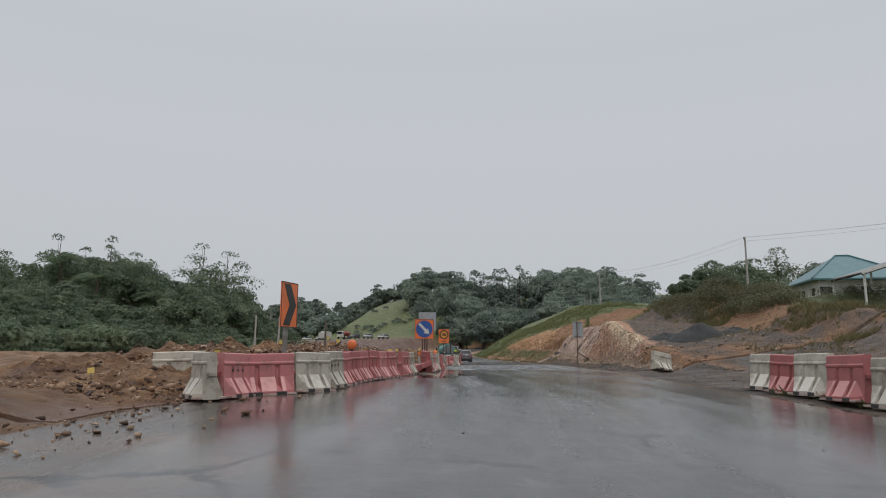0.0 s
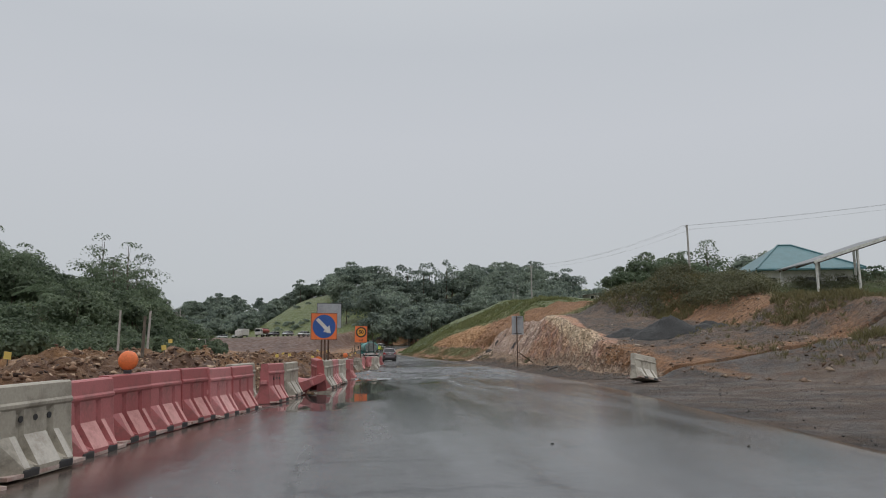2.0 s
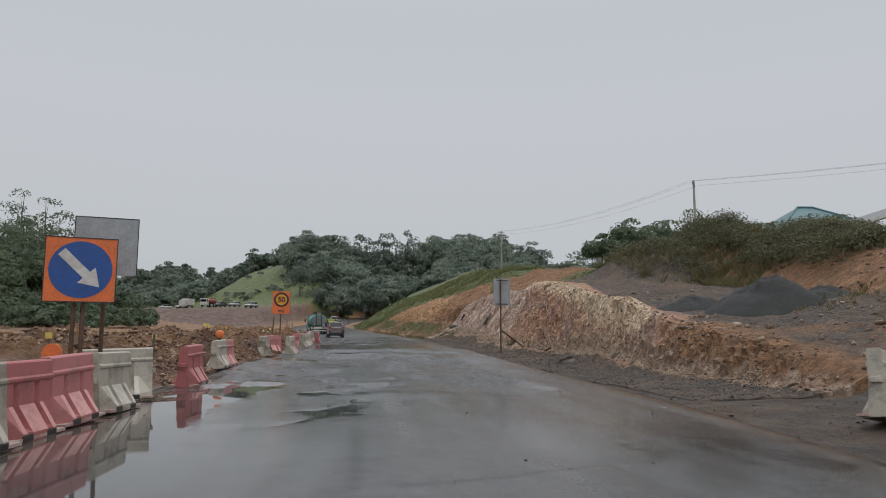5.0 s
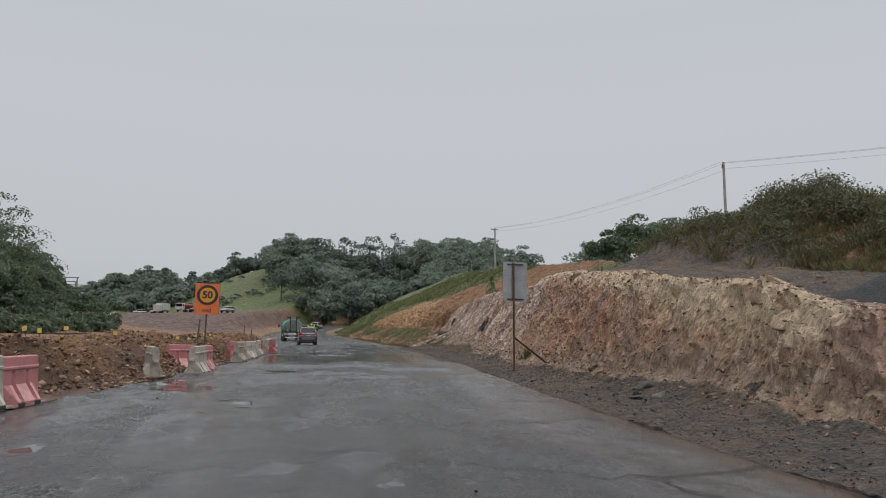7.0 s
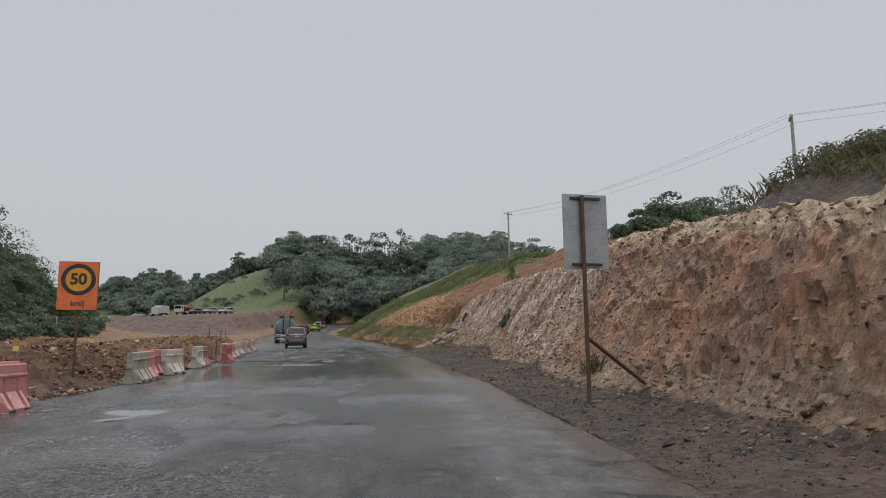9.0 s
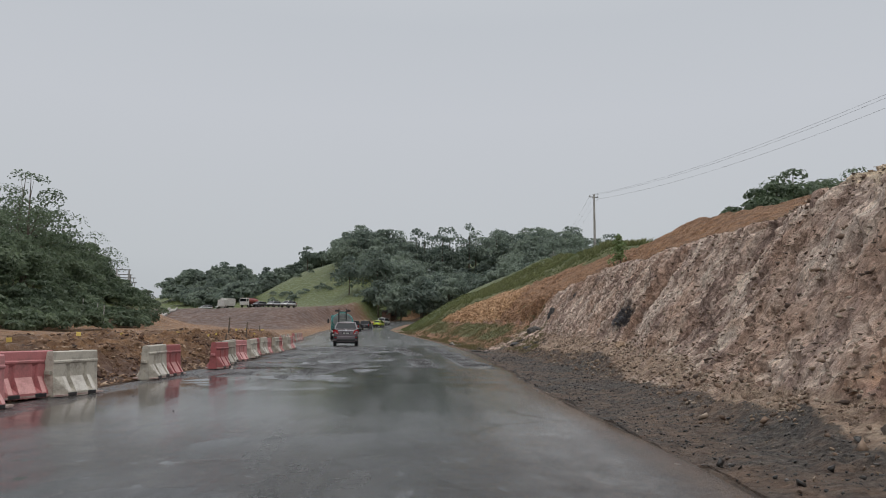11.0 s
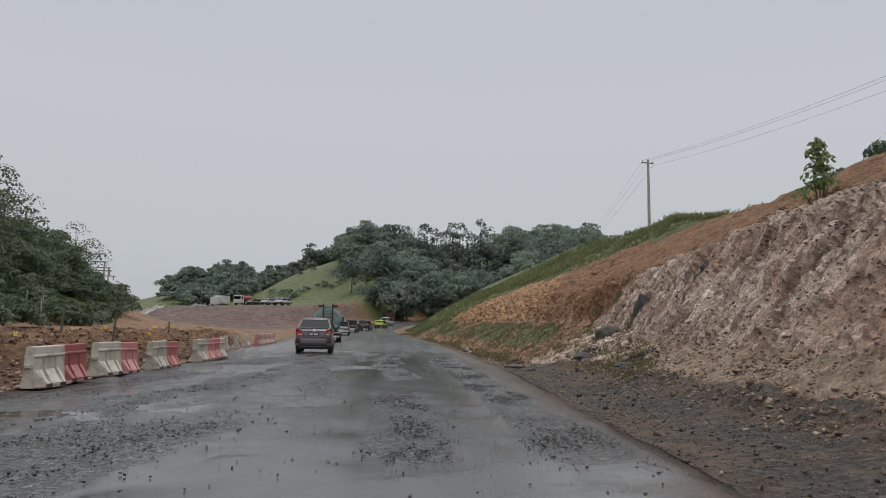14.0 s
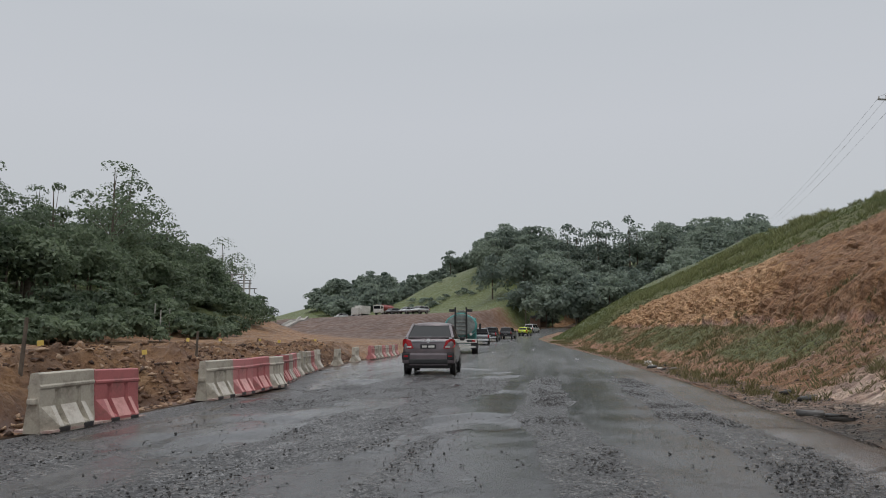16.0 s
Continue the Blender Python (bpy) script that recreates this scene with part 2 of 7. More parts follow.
def cliff_material(name):
    """Fresh-cut weathered rock: tan and cream, mauve-grey further on, in leaning streaks."""
    m, nt, b = base(name, 0.85)
    co = coords(nt, "World")

    def cover(key):
        at = nt.nodes.new("ShaderNodeAttribute")
        at.attribute_name = key
        return at.outputs["Fac"]

    def spread(key, noise, amount, lo=0.4, hi=0.6, top=1.0):
        return ramped(nt, math_of(nt, "ADD", cover(key), math_of(nt, "MULTIPLY", math_of(nt, "SUBTRACT", noise, 0.5), amount)), [(lo, 0.0), (hi, top)])
    lean = (radians(14), 0, 0)
    streak = noise_of(nt, co, 1.3, 8, 0.66, (0.45, 1.9, 0.32, *lean))
    thin = noise_of(nt, co, 3.4, 7, 0.7, (0.4, 2.2, 0.3, *lean))
    blot = noise_of(nt, co, 0.45, 5, 0.6)
    fine = noise_of(nt, co, 7.0, 8, 0.75)
    rough = noise_of(nt, co, 2.3, 8, 0.7)
    tan = ramped(nt, mixed(nt, 0.45, rough, streak), [(0.32, (0.22, 0.122, 0.076)), (0.42, (0.325, 0.19, 0.12)), (0.51, (0.415, 0.257, 0.168)), (0.6, (0.49, 0.327, 0.222)), (0.72, (0.57, 0.43, 0.315))])
    tan = mixed(nt, ramped(nt, blot, [(0.47, 0.0), (0.58, 0.8)]), tan, (0.46, 0.235, 0.15))
    tan = mixed(nt, ramped(nt, noise_of(nt, co, 0.6, 4, 0.6), [(0.5, 0.0), (0.6, 0.7)]), tan, (0.33, 0.225, 0.195))
    mauve = ramped(nt, streak, [(0.34, (0.20, 0.14, 0.12)), (0.43, (0.34, 0.245, 0.205)), (0.5, (0.50, 0.385, 0.32)), (0.57, (0.64, 0.53, 0.45)), (0.7, (0.72, 0.63, 0.54))])
    mauve = mixed(nt, 1.0, mauve, ramped(nt, thin, [(0.36, (0.66, 0.6, 0.58)), (0.48, (1, 1, 1)), (0.66, (1.15, 1.14, 1.12))]), "MULTIPLY")
    mauve = mixed(nt, ramped(nt, blot, [(0.5, 0.0), (0.62, 0.75)]), mauve, (0.42, 0.28, 0.205))
    mauve = mixed(nt, spread("coal", rough, 0.9), mauve, (0.055, 0.053, 0.058))
    col = mixed(nt, spread("far", rough, 0.5), tan, mauve)
    rill = noise_of(nt, co, 2.2, 7, 0.65, (0.7, 1.6, 0.25, radians(8), 0, 0))
    earth = ramped(nt, rill, [(0.3, (0.15, 0.076, 0.04)), (0.5, (0.245, 0.13, 0.066)), (0.7, (0.33, 0.195, 0.105))])
    earth = mixed(nt, ramped(nt, rough, [(0.45, 0.0), (0.7, 0.5)]), earth, (0.2, 0.125, 0.085))
    col = mixed(nt, spread("earth", streak, 0.9), col, earth)
    ochre = ramped(nt, mixed(nt, 0.5, rough, fine), [(0.34, (0.17, 0.09, 0.05)), (0.46, (0.33, 0.185, 0.095)), (0.58, (0.47, 0.30, 0.165)), (0.7, (0.56, 0.42, 0.27))])
    col = mixed(nt, spread("gold", streak, 0.7), col, ochre)
    scree = ramped(nt, mixed(nt, 0.6, fine, rough), [(0.32, (0.14, 0.095, 0.07)), (0.46, (0.28, 0.195, 0.14)), (0.58, (0.39, 0.295, 0.22)), (0.7, (0.5, 0.41, 0.32))])
    col = mixed(nt, spread("rubble", rough, 0.9), col, scree)
    col = mixed(nt, spread("pale", fine, 1.2, 0.42, 0.6, 0.8), col, (0.62, 0.50, 0.35))
    col = mixed(nt, spread("grass", fine, 1.0, 0.42, 0.6), col, ramped(nt, fine, [(0.3, (0.06, 0.07, 0.028)), (0.7, (0.17, 0.175, 0.07))]))
    grey = ramped(nt, noise_of(nt, co, 16, 5), [(0.3, (0.028, 0.025, 0.022)), (0.5, (0.072, 0.063, 0.056)), (0.7, (0.15, 0.132, 0.115))])
    grey = mixed(nt, ramped(nt, mixed(nt, 0.5, rough, blot), [(0.44, 0.0), (0.6, 0.8)]), grey, (0.17, 0.112, 0.078))
    col = mixed(nt, spread("gravel", fine, 0.9), col, grey)
    mp = nt.nodes.new("ShaderNodeMapping")
    mp.vector_type = "TEXTURE"
    mp.inputs["Scale"].default_value, mp.inputs["Rotation"].default_value = (0.5, 0.28, 0.55), lean
    nt.links.new(co, mp.inputs["Vector"])
    warp = nt.nodes.new("ShaderNodeVectorMath")
    warp.operation = "ADD"
    nt.links.new(mp.outputs[0], warp.inputs[0])
    nt.links.new(mixed(nt, 1.0, (0, 0, 0), rough), warp.inputs[1])
    vor = nt.nodes.new("ShaderNodeTexVoronoi")
    nt.links.new(warp.outputs[0], vor.inputs["Vector"])
    facet = ramped(nt, vor.outputs["Color"], [(0.2, (0.88, 0.87, 0.86)), (0.8, (1.1, 1.09, 1.08))])
    hue = mixed(nt, 1.0, col, ramped(nt, fine, [(0.32, (0.74, 0.7, 0.67)), (0.46, (1.05, 1.05, 1.05)), (0.7, (1.2, 1.2, 1.2))]), "MULTIPLY")
    hue = mixed(nt, 1.0, hue, facet, "MULTIPLY")
    shard = nt.nodes.new("ShaderNodeTexVoronoi")
    shard.inputs["Scale"].default_value = 2.6
    nt.links.new(warp.outputs[0], shard.inputs["Vector"])
    flake = nt.nodes.new("ShaderNodeTexVoronoi")
    flake.inputs["Scale"].default_value = 6.5
    nt.links.new(warp.outputs[0], flake.inputs["Vector"])
    chipped = math_of(nt, "ADD", math_of(nt, "MULTIPLY", shard.outputs["Color"], 0.6), math_of(nt, "MULTIPLY", flake.outputs["Color"], 0.4))
    hue = mixed(nt, 1.0, hue, ramped(nt, chipped, [(0.2, (0.78, 0.75, 0.73)), (0.5, (1.06, 1.06, 1.06)), (0.8, (1.3, 1.28, 1.26))]), "MULTIPLY")
    rift = nt.nodes.new("ShaderNodeTexVoronoi")
    rift.feature = "DISTANCE_TO_EDGE"
    rift.inputs["Scale"].default_value = 0.8
    nt.links.new(warp.outputs[0], rift.inputs["Vector"])
    gap = math_of(nt, "MULTIPLY", ramped(nt, rift.outputs["Distance"], [(0.0, 1.0), (0.035, 0.0)]), ramped(nt, noise_of(nt, co, 0.8, 4), [(0.5, 0.0), (0.62, 0.4)]))
    nt.links.new(mixed(nt, gap, hue, (0.09, 0.06, 0.045)), b.inputs["Base Color"])
    hgt = math_of(nt, "ADD", math_of(nt, "MULTIPLY", streak, 0.7), math_of(nt, "ADD", math_of(nt, "MULTIPLY", fine, 0.8), math_of(nt, "ADD", thin, math_of(nt, "MULTIPLY", vor.outputs["Distance"], -0.12))))
    hgt = math_of(nt, "SUBTRACT", hgt, math_of(nt, "MULTIPLY", gap, 0.8))
    crumb = noise_of(nt, co, 18.0, 5, 0.7)
    steps = math_of(nt, "ADD", math_of(nt, "MULTIPLY", shard.outputs["Color"], 0.8), math_of(nt, "MULTIPLY", flake.outputs["Color"], 0.45))
    hgt = math_of(nt, "ADD", hgt, math_of(nt, "SUBTRACT", steps, math_of(nt, "MULTIPLY", shard.outputs["Distance"], 0.9)))
    bumped(nt, b, math_of(nt, "ADD", hgt, math_of(nt, "MULTIPLY", crumb, 0.5)), 1.0, 0.08)
    return m


def asphalt_material(name):
    """Broken, rain-wet asphalt: worn-out stony strips, pale silt with sky reflection painted in, and standing water."""
    m, nt, b = base(name, 0.3)
    co = coords(nt, "World")

    def cover(key):
        a = nt.nodes.new("ShaderNodeAttribute")
        a.attribute_name = key
        return a.outputs["Fac"]
    grit, mid, big = noise_of(nt, co, 45, 4, 0.7), noise_of(nt, co, 2.2, 8, 0.7), noise_of(nt, co, 0.35, 5, 0.6)
    long = noise_of(nt, co, 1.0, 6, 0.65, (1.6, 0.14, 1))
    wide = noise_of(nt, co, 3.2, 8, 0.72, (1.0, 0.55, 1))
    col = ramped(nt, grit, [(0.3, (0.024, 0.024, 0.025)), (0.6, (0.058, 0.057, 0.057)), (0.8, (0.105, 0.103, 0.10))])
    col = mixed(nt, ramped(nt, long, [(0.45, 0.0), (0.65, 0.6)]), col, (0.105, 0.102, 0.10))
    col = mixed(nt, ramped(nt, big, [(0.42, 0.3), (0.55, 0.0)]), col, (0.045, 0.045, 0.046))
    col = mixed(nt, math_of(nt, "MULTIPLY", cover("track"), ramped(nt, mid, [(0.3, 0.35), (0.6, 0.8)])), col, (0.03, 0.03, 0.031))
    # Far road and right edge paled: silt, and sky reflection put into the colour.
    col = mixed(nt, math_of(nt, "MULTIPLY", cover("silt_sky_sheen"), ramped(nt, mid, [(0.35, 0.4), (0.6, 1.0)])), col, (0.18, 0.178, 0.178))
    worn = math_of(nt, "MULTIPLY", cover("broken"), ramped(nt, wide, [(0.38, 0.0), (0.66, 0.85)]))
    col = mixed(nt, worn, col, (0.024, 0.024, 0.025))
    col = mixed(nt, math_of(nt, "MULTIPLY", cover("mud"), ramped(nt, mid, [(0.3, 0.35), (0.6, 1.0)])), col, (0.125, 0.085, 0.062))
    # cracks, in stretches only
    cell = nt.nodes.new("ShaderNodeTexVoronoi")
    cell.feature = "DISTANCE_TO_EDGE"
    cell.inputs["Scale"].default_value = 0.33
    cw = nt.nodes.new("ShaderNodeVectorMath")
    cw.operation = "ADD"
    nt.links.new(co, cw.inputs[0])
    nt.links.new(mixed(nt, 1.0, (0, 0, 0), mixed(nt, 0.5, mid, big)), cw.inputs[1])
    nt.links.new(cw.outputs[0], cell.inputs["Vector"])
    crack = math_of(nt, "MULTIPLY", ramped(nt, cell.outputs["Distance"], [(0.008, 1.0), (0.018, 0.0)]), ramped(nt, big, [(0.46, 0.0), (0.52, 1.0)]))
    col = mixed(nt, crack, col, (0.012, 0.012, 0.012))
    stony = ramped(nt, math_of(nt, "ADD", cover("stony"), math_of(nt, "MULTIPLY", math_of(nt, "SUBTRACT", mid, 0.5), 1.5)), [(0.42, 0.0), (0.6, 1.0)])
    chip = nt.nodes.new("ShaderNodeTexVoronoi")
    chip.inputs["Scale"].default_value = 34.0
    nt.links.new(co, chip.inputs["Vector"])
    metal = ramped(nt, math_of(nt, "ADD", math_of(nt, "MULTIPLY", chip.outputs["Color"], 0.6), math_of(nt, "MULTIPLY", mid, 0.5)), [(0.35, (0.014, 0.014, 0.015)), (0.56, (0.05, 0.049, 0.05)), (0.70, (0.105, 0.102, 0.102)), (0.84, (0.21, 0.205, 0.203))])
    col = mixed(nt, stony, col, metal)
    nt.links.new(col, b.inputs["Base Color"])
    water = ramped(nt, math_of(nt, "ADD", cover("water"), math_of(nt, "MULTIPLY", math_of(nt, "SUBTRACT", mid, 0.5), 0.8)), [(0.36, 0.0), (0.6, 1.0)])
    film = ramped(nt, math_of(nt, "ADD", math_of(nt, "MULTIPLY", long, 0.75), math_of(nt, "MULTIPLY", mid, 0.3)), [(0.40, 0.075), (0.50, 0.14), (0.57, 0.22), (0.68, 0.33)])
    rough = mixed(nt, worn, film, (0.4, 0.4, 0.4))
    rough = mixed(nt, stony, rough, ramped(nt, math_of(nt, "ADD", math_of(nt, "MULTIPLY", chip.outputs["Color"], 0.5), math_of(nt, "MULTIPLY", mid, 0.5)), [(0.35, 0.6), (0.65, 0.22)]))
    rough = mixed(nt, math_of(nt, "MULTIPLY", cover("silt_sky_sheen"), 0.8), rough, (0.24, 0.24, 0.24))
    rough = mixed(nt, math_of(nt, "MULTIPLY", cover("sheen"), ramped(nt, long, [(0.35, 0.95), (0.7, 0.6)])), rough, (0.13, 0.13, 0.13))
    rough = mixed(nt, water, rough, (0.035, 0.035, 0.035))
    nt.links.new(rough, b.inputs["Roughness"])
    lump = noise_of(nt, co, 7.5, 6, 0.62, (0.7, 1.2, 1))
    hgt = math_of(nt, "ADD", math_of(nt, "MULTIPLY", grit, 0.3), math_of(nt, "ADD", math_of(nt, "MULTIPLY", mid, 0.5), math_of(nt, "MULTIPLY", lump, 0.9)))
    hgt = math_of(nt, "SUBTRACT", hgt, math_of(nt, "MULTIPLY", math_of(nt, "MULTIPLY", chip.outputs["Distance"], stony), 0.9))
    dry = math_of(nt, "SUBTRACT", 1.0, water)
    much = math_of(nt, "ADD", math_of(nt, "ADD", 0.05, math_of(nt, "MULTIPLY", worn, 1.3)), math_of(nt, "MULTIPLY", stony, 0.7))
    bumped(nt, b, math_of(nt, "MULTIPLY", hgt, math_of(nt, "MULTIPLY", dry, math_of(nt, "MULTIPLY", much, math_of(nt, "SUBTRACT", 1.0, math_of(nt, "MULTIPLY", cover("sheen"), 0.7))))), 0.8, 0.03)
    return m


EARTH = terrain_material("earth")
CLIFF = cliff_material("cut_rock")
ASPHALT = asphalt_material("wet_asphalt")
RED = paint("red_plastic", (0.45, 0.15, 0.15), (0.23, 0.105, 0.095), 0.5, 2.6, 0.15, amount=0.5, vary=0.25)
CREAM = paint("cream_plastic", (0.46, 0.42, 0.35), (0.17, 0.145, 0.115), 0.5, 2.6, 0.15, amount=0.52, vary=0.22)
# Paler flare slopes: sky light put into the colour, plus dusty wear.
RED_SKYLIT_WORN = paint("skylit_worn_red_plastic", (0.62, 0.31, 0.29), (0.40, 0.17, 0.155), 0.55, 3.5, 0.15, amount=0.5, vary=0.2)
CREAM_SKYLIT_WORN = paint("skylit_worn_cream_plastic", (0.58, 0.54, 0.48), (0.34, 0.29, 0.24), 0.55, 3.5, 0.15, amount=0.5, vary=0.2)
PALE = paint("scuffed_plastic", (0.52, 0.42, 0.38), (0.34, 0.2, 0.17), 0.6, 5, 0.15)
ORANGE = paint("orange_sheeting", (0.86, 0.20, 0.055), (0.6, 0.15, 0.05), 0.35, 2.5, 0.03)
YELLOW = paint("yellow_sheeting", (0.85, 0.36, 0.03), (0.6, 0.26, 0.03), 0.35, 3, 0.03)
BLACK = paint("black_film", (0.022, 0.022, 0.026), (0.05, 0.045, 0.04), 0.4, 5, 0.03)
BLUE = paint("blue_sheeting", (0.03, 0.10, 0.36), (0.03, 0.08, 0.25), 0.35, 4, 0.03)
WHITE = paint("white_paint", (0.72, 0.71, 0.68), (0.4, 0.38, 0.34), 0.45, 3, 0.05)
SIGN_BACK = paint("sign_back", (0.42, 0.44, 0.46), (0.28, 0.29, 0.30), 0.45, 2.5, 0.05, 0.3)
GALV = paint("galvanised_steel", (0.30, 0.30, 0.29), (0.16, 0.13, 0.10), 0.5, 6, 0.08, 0.6)
RUST = paint("rusty_steel", (0.13, 0.075, 0.05), (0.06, 0.035, 0.025), 0.75, 9, 0.3)
CONCRETE = paint("concrete", (0.42, 0.40, 0.37), (0.24, 0.22, 0.2), 0.8, 2, 0.3)
WIRE = plain("wire", (0.05, 0.05, 0.052), 0.6)
BARK = paint("bark", (0.16, 0.13, 0.10), (0.06, 0.045, 0.035), 0.9, 4, 0.5, grain=14)
RUBBER = plain("rubber", (0.018, 0.018, 0.018), 0.7)
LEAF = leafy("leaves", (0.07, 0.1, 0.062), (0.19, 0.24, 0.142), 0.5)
# Leaves of the farther woods, paled and blued: distance haze put in the colour.
LEAF_HAZED = leafy("hazed_hill_leaves", (0.125, 0.162, 0.137), (0.275, 0.325, 0.25), 0.52)
LEAF_LIGHT = leafy("light_leaves", (0.13, 0.19, 0.075), (0.29, 0.37, 0.16), 0.55)
BLADE = leafy("dry_grass", (0.09, 0.085, 0.036), (0.26, 0.22, 0.105))
BLADE_CREST = leafy("rank_grass", (0.12, 0.135, 0.055), (0.29, 0.3, 0.13))
BLADE_GREEN = leafy("green_grass", (0.085, 0.105, 0.034), (0.2, 0.22, 0.08))

# ---- the lie of the land ----
ROAD_Z = [(-60, -2.9), (-10, -1.25), (0, -0.76), (5.4, -0.55), (9.6, -0.38), (13.4, -0.24), (17.5, -0.12), (22, -0.04), (27, 0), (110, 0), (130, 0.12), (150, 0.5),
          (165, 0.85), (182, 1.2), (200, 1.7), (217, 2.5), (235, 3.3), (262, 4.6), (400, 9)]
LEFT = [(-60, -9), (3, -7.5), (9, -5.0), (13, -4.35), (15.6, -4.2), (16.6, -3.7), (18, -2.85), (20, -2.0), (25, -1.42), (30, -0.85), (36, -0.1), (47, 0.2), (55, 1.0), (62, 1.35), (75, 1.6),
        (80, 1.5), (90, 1.2), (97, 1.0), (104, -0.7), (112, -2.1), (124, -2.6), (140, -3.6), (165, -4.6), (182, -4.6), (200, -3), (217, -1), (235, 4), (262, 16)]
RIGHT = [(-60, 6.0), (14, 6.0), (20, 5.75), (25, 6.15), (30, 6.85), (36, 7.65), (42, 7.95), (49, 8.45), (55, 9.0), (60, 9.45), (67, 9.7), (74, 10.2), (80, 10.4), (90, 10.9), (105, 11.1), (123, 10.8), (131, 10.4), (162, 7.4),
         (182, 6), (200, 7), (217, 9.5), (235, 15), (262, 28)]
FOOT = [(-60, 12), (30, 12), (35, 10.6), (43, 10.4), (46, 10.75), (50, 10.7), (55, 10.9), (63, 11.5), (73, 12.2), (84, 12.5), (93, 12.7), (105, 12.5), (120, 12),
        (131, 11.8), (162, 9.5), (182, 8.5), (200, 10), (217, 13), (235, 20), (262, 36)]
CREST_Z = [(33, 0.05), (36, 0.35), (39, 0.8), (43.4, 1.3), (45, 1.5), (49.5, 2.1), (54, 2.8), (57, 3.1), (60, 3.3), (64, 3.7), (68, 4.2)]
CREST_W = [(36, 0.8), (43, 0.65), (46, 0.65), (50, 1.0), (54, 1.6), (57, 2.0), (60, 2.3), (64, 3.0), (68, 4.0)]
PLATEAU = [(-60, 3.0), (30, 3.6), (45, 4.6), (55, 5.3), (62, 5.2), (66, 5.2), (75, 5.9), (84, 6.35), (90, 6.7), (96, 7.15), (101, 7.6), (107, 8.15), (113, 8.8), (123, 9.6), (135, 10.2), (154, 11), (170, 9.5), (190, 7), (215, 6)]
# the later stretch of the cut: width and height of the talus, then of the rock above it
TALUS_W = [(62, 0.4), (66, 0.6), (74, 1.4), (80, 1.75), (84, 1.9), (88, 2.2), (92, 2.6), (105, 2.7), (112, 3.0), (150, 3.2), (165, 3.0)]
TALUS_H = [(62, 0.3), (66, 0.4), (74, 0.75), (84, 0.85), (88, 1.0), (92, 1.3), (97, 1.4), (112, 1.7), (150, 1.8), (165, 1.6)]
FACE_W = [(62, 2.8), (66, 3.0), (74, 3.0), (77, 3.6), (80, 4.05), (84, 3.9), (88, 3.7), (97, 3.6), (105, 3.9), (112, 5.4), (150, 5.6), (165, 5.0)]
FACE_H = [(62, 3.2), (66, 3.25), (74, 3.45), (80, 3.6), (84, 3.8), (88, 3.4), (97, 3.05), (105, 3.1), (112, 4.1), (150, 4.0), (165, 3.0)]
HILL_A = [(-260, 2), (-140, 4), (-100, 8), (-60, 10.5), (-43, 15.0), (-9, 23.0), (15, 24), (40, 25), (80, 24), (140, 20), (300, 14)]
GRASS_FROM = [(84, 14), (96, 12.5), (105, 11), (110, 9.0), (118, 8.2), (130, 7.6), (142, 6.6), (150, 4), (158, 0.6), (170, -0.4), (300, -0.6)]
HILL_B = [(-260, 0), (-170, 2), (-135, 7), (-100, 19), (-60, 14), (-37, 10), (0, 7), (60, 8), (200, 5)]


def road_z(x, y):
    return lerp_rows(y, ROAD_Z) - 0.004 * np.clip(8.0 - x, 0, 9) * smooth(30, 50, y)


